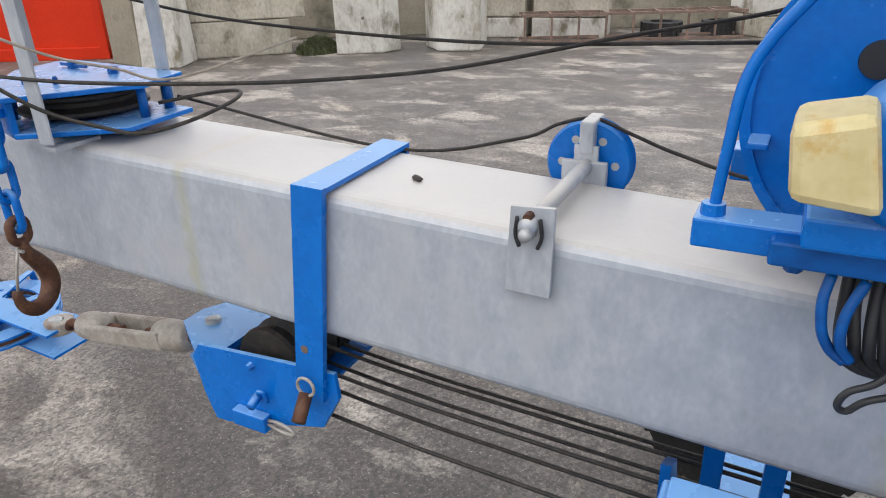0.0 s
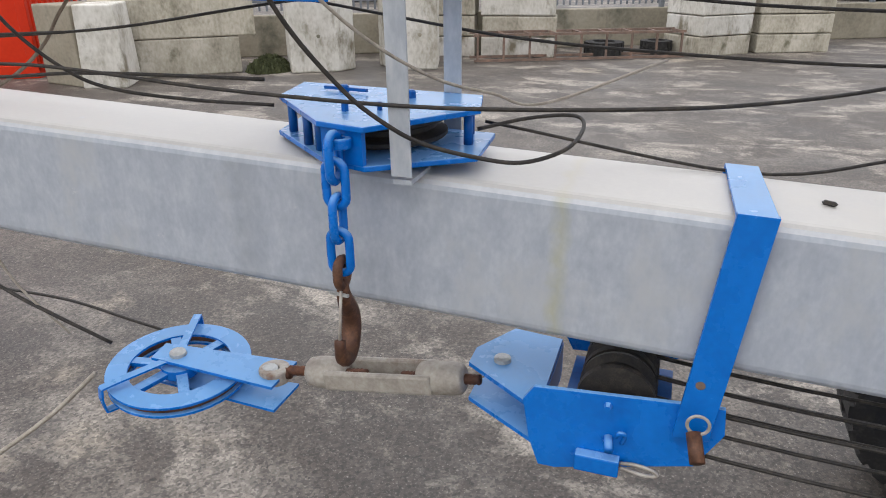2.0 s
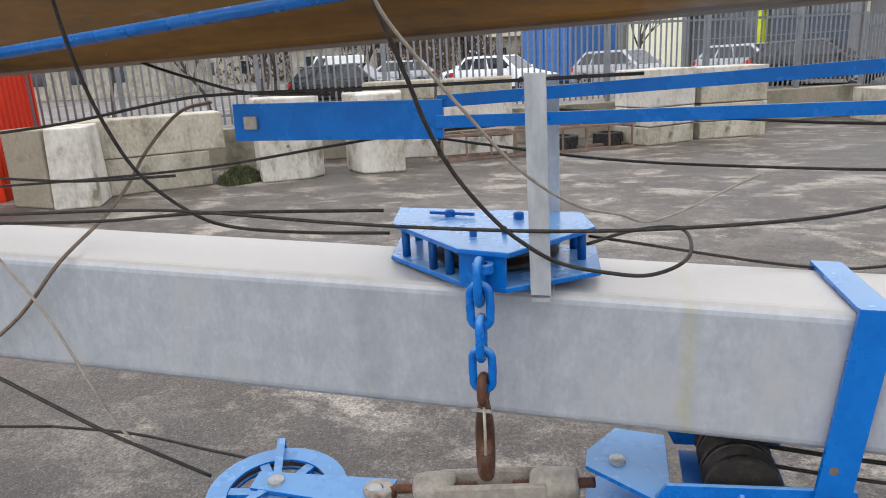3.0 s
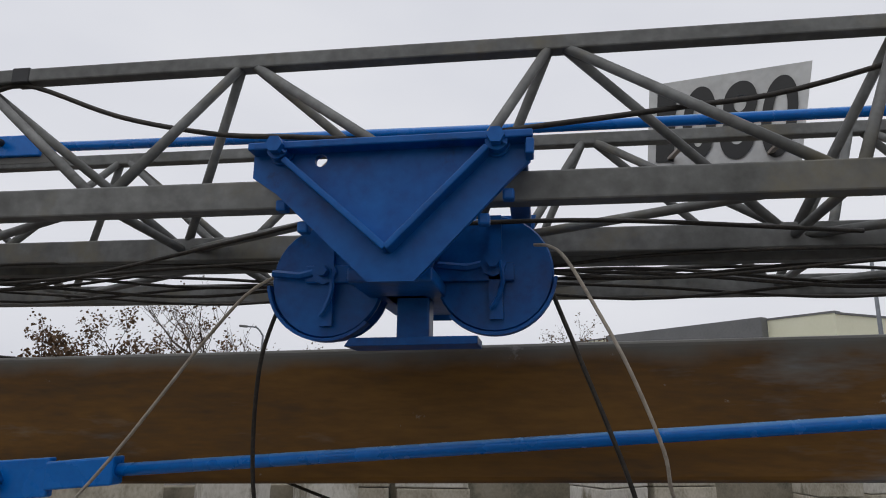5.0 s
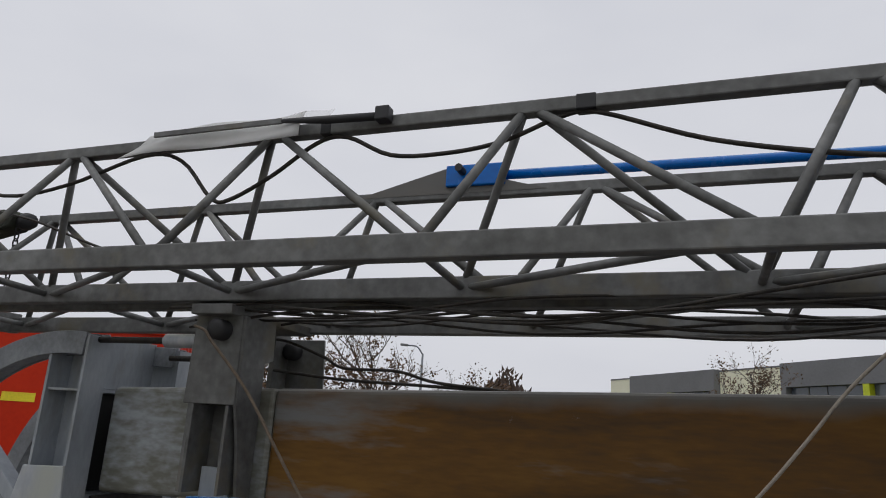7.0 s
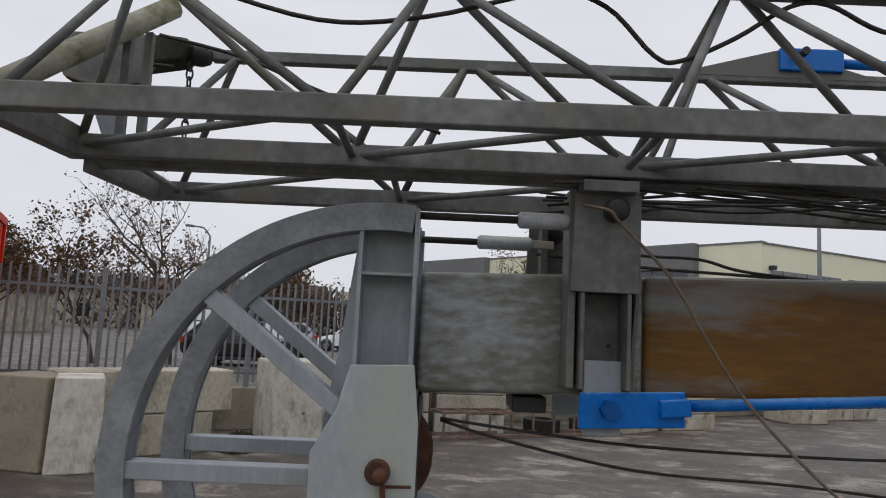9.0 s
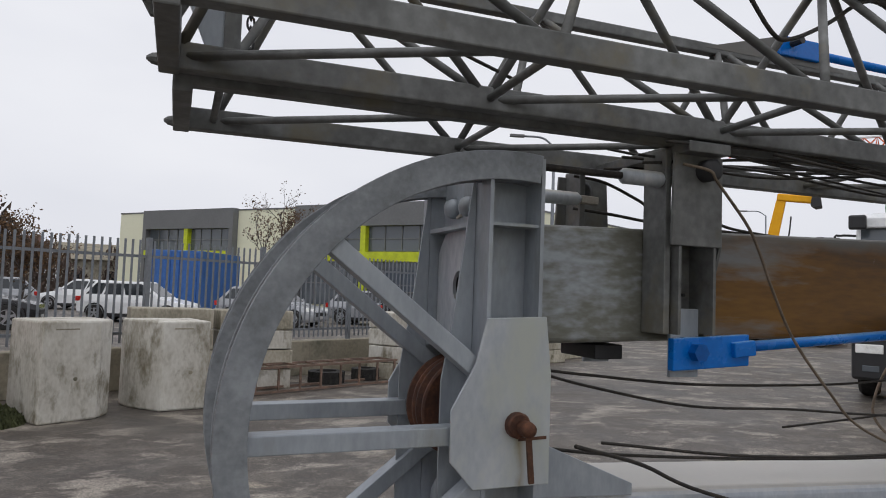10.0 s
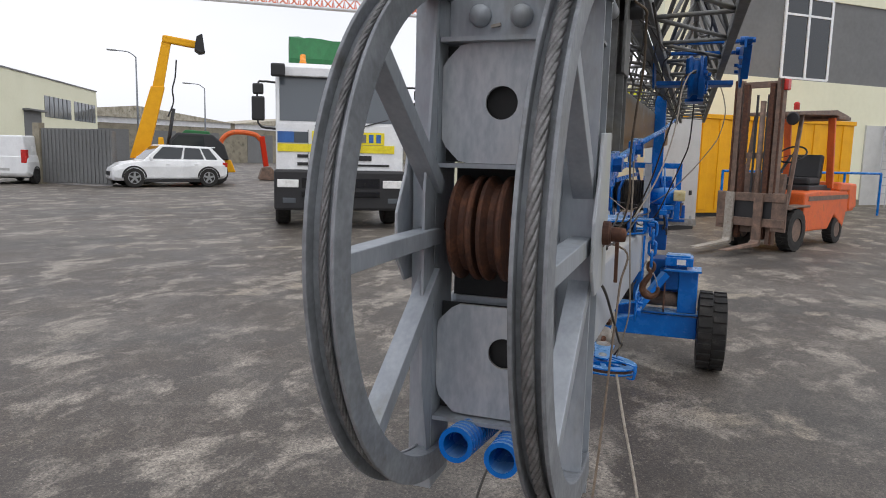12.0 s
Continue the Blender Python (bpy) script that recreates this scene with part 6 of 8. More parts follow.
def plate_on(quad, u0, u1, v0, v1, thick, g=None):
    """A thin plate lying on part of a four-cornered face (corners counter-clockwise from outside)."""
    a, b, c, d = (Vector(p) for p in quad)
    n = (b - a).cross(d - a).normalized() * thick

    def at(u, v):
        return (a * (1 - u) + b * u) * (1 - v) + (d * (1 - u) + c * u) * v
    low = [at(u0, v0), at(u1, v0), at(u1, v1), at(u0, v1)]
    return (g or Geo()).hull8([p - n * 0.3 for p in low], [p + n for p in low])


# ---------------------------------------------------------------- concrete blocks along the yard's edge
def yard_block(p, q, depth, z0, z1, material, label, taper=0.0):
    m, length = along(p, q)
    t = thing("concrete_block", label, "concrete block", group="concrete blocks in the yard", at=m)
    g = Geo().hull8([(0, 0, z0), (length, 0, z0), (length, depth, z0), (0, depth, z0)],
                    [(taper, taper, z1), (length - taper, taper, z1), (length - taper, depth - taper, z1), (taper, depth - taper, z1)])
    part("body", g, material, t, bevel=0.018)
    return t


def cut_block(outline, h):
    """A tall block with one cut-off corner, outline given on the ground."""
    t = thing("concrete_block", "tall pale concrete block with a cut-off corner", "concrete block", group="concrete blocks in the yard")
    part("body", Geo().prism(outline, "z", 0, h), CONC_WHITE, t, bevel=0.025)
    i = 0 if h > 1.09 else 1
    p, q = Vector((*outline[i], 0)), Vector((*outline[i + 1], 0))
    m = along((p.x, p.y), (q.x, q.y))[0]
    n = (q - p).length
    part("lifting_recess", Geo().box((n * 0.22, -0.003, h - 0.1), (n * 0.62, 0.02, h - 0.085)).moved(m), CONC_DARK, t)
    part("anchor_plug", Geo().lathe([(-0.006, 0.02), (0.01, 0.03)], (n * 0.6, 0, h * 0.42), "y", 12).moved(m), CONC_DARK, t)


def build_blocks():
    yard_block((-7.0, 5.64), (-6.3, 5.5), 0.6, 0, 0.93, CONC_DARK, "weathered grey concrete block on the asphalt")
    yard_block((-6.22, 5.42), (-5.77, 5.65), 0.65, 0, 0.94, CONC_WHITE, "pale tapered concrete block with worn edges", taper=0.03)
    yard_block((-6.5, 5.92), (-5.15, 7.09), 0.55, 0, 0.465, CONC, "long stained concrete block at the foot of a stack")
    yard_block((-6.46, 5.95), (-4.98, 7.23), 0.55, 0.473, 0.955, CONC, "long stained concrete block on top of another")
    cut_block([(-4.43, 7.13), (-3.9, 7.47), (-3.8, 7.76), (-4.12, 8.25), (-4.84, 7.74)], 1.1)
    cut_block([(-3.62, 8.17), (-3.24, 7.79), (-2.69, 7.97), (-2.92, 8.72), (-3.75, 8.47)], 1.085)
    rnd = random.Random(3)

    def stack(p, q, depth, layers, h, parts_across=1):
        m, length = along(p, q)
        u = Vector((q[0] - p[0], q[1] - p[1])).normalized()
        for k in range(layers):
            for c in range(parts_across):
                a, b = length * c / parts_across + 0.01, length * (c + 1) / parts_across - 0.01
                o = 0.03 * (rnd.random() - 0.5)
                yard_block((p[0] + u.x * (a + o) - u.y * 0.04 * rnd.random(), p[1] + u.y * (a + o)), (p[0] + u.x * (b + o), p[1] + u.y * (b + o)), depth,
                           k * h, (k + 1) * h - 0.012, rnd.choice((CONC, CONC_WHITE, CONC)), "rough flat concrete block in a stack of four" if layers > 2 else "rough flat concrete block in a low stack")
    stack((-2.5, 9.42), (-1.4, 9.6), 0.6, 4, 0.297)
    stack((-3.7, 9.2), (-2.58, 9.38), 0.5, 4, 0.3)
    stack((0.64, 10.15), (1.37, 10.81), 0.8, 4, 0.293)
    stack((1.45, 10.86), (2.53, 11.31), 0.8, 4, 0.288)
    stack((4.63, 12.82), (5.52, 13.05), 0.8, 2, 0.3)
    stack((5.9, 13.75), (7.4, 14.47), 0.7, 2, 0.29, 2)
    t = thing("pallet", "worn brown wooden pallet lying on concrete blocks", "pallet", at=place(5.95, 13.9, 24, 0.575))
    for k in range(6):
        part("board", Geo().box((0.0, 0.17 * k, 0.09), (1.2, 0.17 * k + 0.1, 0.112)), BARK, t)
    for k in range(3):
        part("bearer", Geo().box((0.55 * k, 0.0, 0.0), (0.55 * k + 0.1, 0.95, 0.09)), BARK, t)
    # lattice frame lying in front of the stacks
    m, length = along((-2.4, 8.72), (0.42, 10.05))
    t = thing("steel_ladder", "rusty steel ladder frame lying on its edge by the blocks", "steel frame", at=m)
    for y in (0.0, 0.42):
        for z in (0.03, 0.38):
            part("rail", Geo().bar((0, y, z), (length, y, z), 0.035, 0.035), BROWNSTEEL, t)
    for k in range(9):
        x = 0.05 + (length - 0.1) * k / 8
        part("rung", Geo().bar((x, 0, 0.03), (x, 0, 0.38), 0.028, 0.028, up=(0, 1, 0)), BROWNSTEEL, t)
        part("rung", Geo().bar((x, 0, 0.38), (x, 0.42, 0.38), 0.028, 0.028), BROWNSTEEL, t)
    for x, y, r in ((-0.75, 10.15, 0.3), (0.0, 10.5, 0.24)):
        solid("old_tyre", tyre_mesh(r, 0.2, 18).moved(Matrix.Translation((x, y, 0.1)) @ Matrix.Rotation(radians(90), 4, "X")), TYRE, "old tyre lying flat by the frame", "tyre")
    # mossy bank beside the long block
    g = Geo()
    for k in range(1500):
        a, r = rnd.random() * 6.283, rnd.random() ** 0.5
        x, y = -4.86 + 0.28 * r * math.cos(a), 7.3 + 0.35 * r * math.sin(a)
        z = 0.17 * (1 - r * r) * (0.6 + 0.4 * rnd.random())
        s, b = 0.02 + 0.03 * rnd.random(), rnd.random() * 6.283
        dx, dy = s * math.cos(b), s * math.sin(b)
        g.add([(x - dx, y - dy, z), (x + dx, y + dy, z), (x + dy * 0.4, y - dx * 0.4, z + 1.6 * s)], [(0, 1, 2)])
    g.lathe([(0.0, 0.3), (0.06, 0.26), (0.11, 0.17), (0.15, 0.03)], (-4.86, 7.3, 0.0), "z", 18)
    solid("moss_mound", g, MOSS, "mossy clump of low weeds beside the blocks", "weeds", kind="stuff")


build_blocks()


# ---------------------------------------------------------------- retaining wall and fence
def build_fence():
    a, b = (-14.0, 4.0), (4.8, 14.3)
    m, length = along(a, b)
    solid("retaining_wall", Geo().box((0, 0, 0), (length, 0.25, 0.6)).moved(m), CONC_DARK, "low stained concrete retaining wall", "wall", kind="structure", bevel=0.015)
    picket = mesh_of("picket", Geo().box((-0.016, -0.005, 0.0), (0.016, 0.005, 1.5)), FENCE)
    def run(p, q, z0, label, single):
        fm, n = along(p, q)
        t = thing("bar_fence", label, "fence", at=fm)
        k = 0
        while k * 2.0 < n:
            x0, x1 = k * 2.0, min(n, (k + 1) * 2.0)
            part("post", Geo().box((x0 - 0.035, 0.09, z0), (x0 + 0.035, 0.17, z0 + 1.6)), FENCE, t, bevel=0.004)
            for z in (0.18, 1.3):
                part("rail", Geo().box((x0 + 0.05, 0.11, z0 + z), (x1 - 0.05, 0.15, z0 + z + 0.04)), FENCE, t)
            k += 1
        joined = Geo()
        i = 0
        while 0.11 * i + 0.08 < n:
            x = 0.11 * i + 0.08
            if x % 2.0 > 0.07 and x % 2.0 < 1.94:
                if single(x):
                    ob = new("picket", picket)
                    ob.parent = t
                    ob.location = (x, 0.1, z0 + 0.06)
                else:
                    joined.box((x - 0.019, 0.095, z0 + 0.06), (x + 0.019, 0.105, z0 + 1.68))
            i += 1
        if joined.v:
            ob = part("pickets", joined, FENCE, t)
            ob["kind"] = "stuff"
    run(a, b, 0.6, "zinc grey bar fence standing on the retaining wall", lambda x: True)
    run((4.9, 14.4), (9.6, 18.6), 0.35, "zinc grey bar fence along the yard's edge", lambda x: True)
    m2, n2 = along((4.9, 14.3), (9.6, 18.5))
    solid("kerb_wall", Geo().box((0, 0, 0), (n2, 0.22, 0.35)).moved(m2), CONC_DARK, "low concrete kerb wall under the fence", "wall", kind="structure", bevel=0.012)
    # sheet panels at the gate
    m, n = along((16.6, 23.6), (16.94, 20.5))
    t = thing("sliding_gate", "grey ribbed sheet-metal gate panel", "gate", at=m)
    part("sheet", Geo().box((0, 0, 0.05), (n, 0.04, 2.15)), GREYCLAD, t)
    for k in range(18):
        x = n * (k + 0.5) / 18
        part("rib", Geo().box((x - 0.05, -0.03, 0.08), (x + 0.05, 0.0, 2.12)), GREYCLAD, t, bevel=0.01)
    part("gate_post", Geo().box((-0.3, -0.1, 0), (0, 0.2, 2.35)), CONC_DARK, t, bevel=0.01)
    m, n = along((16.94, 20.5), (18.3, 21.6))
    t = thing("sliding_gate", "grey ribbed sheet-metal gate panel", "gate", at=m)
    part("sheet", Geo().box((0.05, 0, 0.05), (n, 0.04, 2.1)), GREYCLAD, t)
    for k in range(8):
        x = n * (k + 0.7) / 8.5
        part("rib", Geo().box((x - 0.05, -0.03, 0.08), (x + 0.05, 0.0, 2.07)), GREYCLAD, t, bevel=0.01)


build_fence()


def shipping_container(at, length, material, label, bars):
    t = thing("container", label, "container", at=at)
    part("body", Geo().box((0.06, 0.06, 0.16), (length - 0.06, 2.38, 2.68)), material, t)
    for z0, z1 in ((0.0, 0.16), (2.66, 2.75)):
        part("side_rail", Geo().box((0, 0, z0), (length, 0.08, z1)), material, t, bevel=0.008)
        part("side_rail", Geo().box((0, 2.36, z0), (length, 2.44, z1)), material, t, bevel=0.008)
        part("end_rail", Geo().box((0, 0.08, z0), (0.08, 2.36, z1)), material, t)
        part("end_rail", Geo().box((length - 0.08, 0.08, z0), (length, 2.36, z1)), material, t)
    for x in (0, length - 0.12):
        for y in (-0.004, 2.33):
            part("corner_post", Geo().box((x, y, 0.0), (x + 0.12, y + 0.12, 2.752)), material, t, bevel=0.008)
    for k in range(8):
        y = 0.2 + 2.04 * (k + 0.5) / 8
        part("corrugation", Geo().prism([(length - 0.062, y - 0.09), (length - 0.026, y - 0.055), (length - 0.026, y + 0.055), (length - 0.062, y + 0.09)], "z", 0.16, 2.66), material, t)
    for x0, x1, z0, z1, m in bars:
        part("marking", Geo().box((x0, 0.05, z0), (x1, 0.064, z1)), m, t)
    return t


m, n = along((-13.0, 3.17), (-7.4, 5.92))
shipping_container(m @ Matrix.Diagonal((1, 0.75, 1, 1)), n, ORANGE, "orange-red corrugated steel container on the asphalt",
                   [(n - 1.95, n - 1.55, 1.72, 1.83, YELLOW_LIVERY), (n - 0.32, n - 0.24, 1.95, 1.99, WHITE_INK)])


# ---------------------------------------------------------------- vehicles
def wheel(t, x, y, r, w, rim_material, outer):
    ty = part("tyre", Geo().lathe([(-w / 2, r * 0.6), (-w / 2, r * 0.93), (-w * 0.36, r), (w * 0.36, r), (w / 2, r * 0.93), (w / 2, r * 0.6)], (x, y, r), "y", 26), TYRE, t, smooth=False)
    s = w / 2 * outer
    rim = part("rim", Geo().lathe(sorted([(s * 0.55, r * 0.6), (s * 0.9, r * 0.62)]), (x, y, r), "y", 26), PLASTIC, ty)
    g = Geo()
    for k in range(5):
        a = 2 * math.pi * k / 5 + 0.3
        g.bar((x, y + s * 0.95, r), (x + r * 0.58 * math.cos(a), y + s * 0.95, r + r * 0.58 * math.sin(a)), r * 0.2, 0.02, up=(0, 1, 0))
    g.ring((x, y + s * 0.95, r), "y", r * 0.54, r * 0.61, 0.012, 0, 360, 26)
    part("spokes", g, rim_material, rim)


def car(label, at, length, width, height, paint, style="hatch", category="car", group="parked cars"):
    """Front at x = 0, y across, z up."""
    t = thing("car", label, category, group=group, at=at)
    w = width / 2
    L = length
    belt = height * (0.62 if style != "van" else 0.56)
    hood = belt * 0.92
    st = {"hatch": [(0, .3, .55, .78), (.02, .22, .64, .9), (.05, .2, hood * .86, .96), (.14, .2, hood * .96, 1), (.27, .2, belt, 1), (.6, .2, belt * 1.02, 1), (.92, .22, belt * 1.04, .99), (.98, .26, belt * .98, .94), (1.0, .34, belt * .8, .86)],
          "suv": [(0, .34, .62, .8), (.015, .26, .74, .92), (.05, .24, hood * .9, .97), (.14, .24, hood, 1), (.27, .25, belt, 1), (.6, .25, belt * 1.03, 1), (.9, .28, belt * 1.06, .99), (.975, .34, belt * 1.04, .95), (1.0, .42, belt * .85, .88)],
          "van": [(0, .32, .6, .8), (.02, .24, .78, .93), (.06, .22, hood * .95, .98), (.16, .22, hood * 1.02, 1), (.25, .22, belt * 1.05, 1), (.6, .24, belt * 1.05, 1), (.96, .28, belt * 1.05, 1), (.99, .34, belt * 1.05, .98), (1.0, .42, belt, .96)]}[style]
    loops = []
    for fx, zl, zt, k in st:
        x, hw = fx * L, w * k
        loops.append([(x, -hw * .9, zl), (x, hw * .9, zl), (x, hw, zl + .12), (x, hw, zt - (zt - zl) * .3), (x, hw * .93, zt), (x, -hw * .93, zt), (x, -hw, zt - (zt - zl) * .3), (x, -hw, zl + .12)])
    part("body", loft(Geo(), loops), paint, t, bevel=0.02)
    b0, r0, r1, b1 = {"hatch": (.24, .43, .85, .985), "suv": (.25, .42, .86, .985), "van": (.2, .33, .985, .995)}[style]
    zb = belt * .97
    low = [(b0 * L, -w * .9, zb), (b1 * L, -w * .9, zb), (b1 * L, w * .9, zb), (b0 * L, w * .9, zb)]
    ins = .74 if style != "van" else .84
    top = [(r0 * L, -w * ins, height), (r1 * L, -w * (ins - .02), height - (.05 if style == "suv" else .02)), (r1 * L, w * (ins - .02), height - (.05 if style == "suv" else .02)), (r0 * L, w * ins, height)]
    part("cabin", Geo().hull8(low, top), paint, t, bevel=0.05)
    if style == "suv":
        part("roof_spoiler", Geo().box((r1 * L - .05, -w * .68, height - .09), (r1 * L + .2, w * .68, height - .05)), paint, t, bevel=0.012)
    right = (low[0], low[1], top[1], top[0])
    left = (low[2], low[3], top[3], top[2])
    front = (low[3], low[0], top[0], top[3])
    back = (low[1], low[2], top[2], top[1])
    spans = {"hatch": ((.06, .42), (.45, .7), (.73, .93)), "suv": ((.07, .44), (.47, .74), (.77, .92)), "van": ((.03, .22),)}[style]
    for face, flip in ((right, False), (left, True)):
        for u0, u1 in spans:
            if flip:
                u0, u1 = 1 - u1, 1 - u0
            part("side_window", plate_on(face, u0, u1, .16, .86, .006), GLASS, t)
    part("windscreen", plate_on(front, .07, .93, .1, .92, .006), GLASS, t)
    part("rear_window", plate_on(back, .1, .9, .25, .88, .006) if style != "van" else plate_on(back, .08, .46, .3, .85, .006), GLASS, t)
    r = {"hatch": .31, "suv": .37, "van": .31}[style]
    for x in (.175 * L, .82 * L):
        for y, o in ((-w + .09, -1), (w - .09, 1)):
            wheel(t, x, y, r, .21, SILVERP if style != "van" else PLASTIC, o)
            part("wheel_arch", Geo().ring((x, y + o * .085, r), "y", r * 1.02, r * 1.2, .014, 0, 180, 20), PLASTIC, t)
    part("sill", Geo().box((.26 * L, -w - .004, .2), (.74 * L, w + .004, .32)), PLASTIC, t, bevel=0.01)
    part("front_grille", Geo().box((-.012, -w * .5, .42), (.03, w * .5, .58)), PLASTIC, t, bevel=0.008)
    for s in (-1, 1):
        part("headlamp", Geo().hull8([(.02, s * w * .62 - .17, .6), (.2, s * w * .62 - .12, .62), (.24, s * w * .82 + .12, .62), (.09, s * w * .7 + .16, .6)],
                                     [(.05, s * w * .62 - .17, .72), (.22, s * w * .62 - .12, .75), (.25, s * w * .82 + .1, .75), (.12, s * w * .7 + .15, .72)]), LAMP_GLASS, t, bevel=0.01)
        z = belt * .78
        part("tail_lamp", Geo().box((L * .955, s * w * .84 - .1, z), (L + .005, s * w * .84 + .1, z + (.18 if style != "van" else .5))), RED_LENS, t, bevel=0.015)
        part("door_mirror", Geo().box((.3 * L, s * (w + .09) - .09, belt), (.3 * L + .11, s * (w + .09) + .09, belt + .14)), paint, t, bevel=0.03)
    for s in (-1, 1):
        for fx in ((.37, .62) if style != "van" else (.3, .55)):
            part("door_handle", Geo().box((fx * L + .3, s * w - .012, belt * .86), (fx * L + .46, s * w + .012, belt * .86 + .03)), paint, t, bevel=0.006)
    part("plate", Geo().box((-.02, -.25, .34), (-.005, .25, .44)), WHITE_SIGN, t)
    part("plate", Geo().box((L - .03, -.25, .52), (L + .012, .25, .62)), WHITE_SIGN, t)
    return t


# the white off-roader faces along (-0.64, 0.77)
ang = math.degrees(math.atan2(17.9 - 19.4, 19.1 - 16.9))
e = Vector((math.cos(radians(ang)), math.sin(radians(ang))))
w0 = Vector((16.9, 19.4)) - e * 0.76 + Vector((-e.y, e.x)) * 0.86
car("white off-road car with dark glass parked in the yard", place(w0.x, w0.y, ang), 4.3, 1.9, 1.63, WHITEP, "suv")
car("white delivery van parked by the fence", along((18.9, 26.0), (15.3, 24.0))[0], 4.3, 1.8, 1.85, WHITEP, "van")
car("white delivery van parked behind the gate", along((19.7, 31.2), (16.4, 28.8))[0], 4.3, 1.8, 1.85, WHITEP, "van")
car("glossy black hatchback parked behind the fence", along((-6.83, 22.6), (-11.15, 22.5))[0], 4.3, 1.8, 1.5, BLACKP, "suv")
car("silver hatchback parked behind the fence", along((2.1, 25.2), (-1.2, 27.6))[0], 4.1, 1.75, 1.47, SILVERP, "hatch")
car("white hatchback parked behind the fence", along((-2.4, 26.7), (-5.9, 28.0))[0], 4.1, 1.75, 1.5, WHITEP, "hatch")
car("silver hatchback parked behind the fence", along((6.6, 26.6), (3.6, 28.8))[0], 4.0, 1.72, 1.46, SILVERP, "hatch")
car("dark hatchback parked behind the fence", along((8.6, 24.6), (5.1, 26.4))[0], 4.2, 1.78, 1.5, BLACKP, "hatch")
car("silver estate car far off in the car park", along((-13.0, 33.0), (-9.0, 34.0))[0], 4.3, 1.75, 1.5, SILVERP, "hatch")
car("white car far off in the car park", along((-9.2, 38.0), (-5.4, 36.6))[0], 4.2, 1.75, 1.5, WHITEP, "hatch")
car("white van far off in the car park", along((-20.0, 41.0), (-16.0, 43.0))[0], 4.6, 1.9, 2.0, WHITEP, "van")


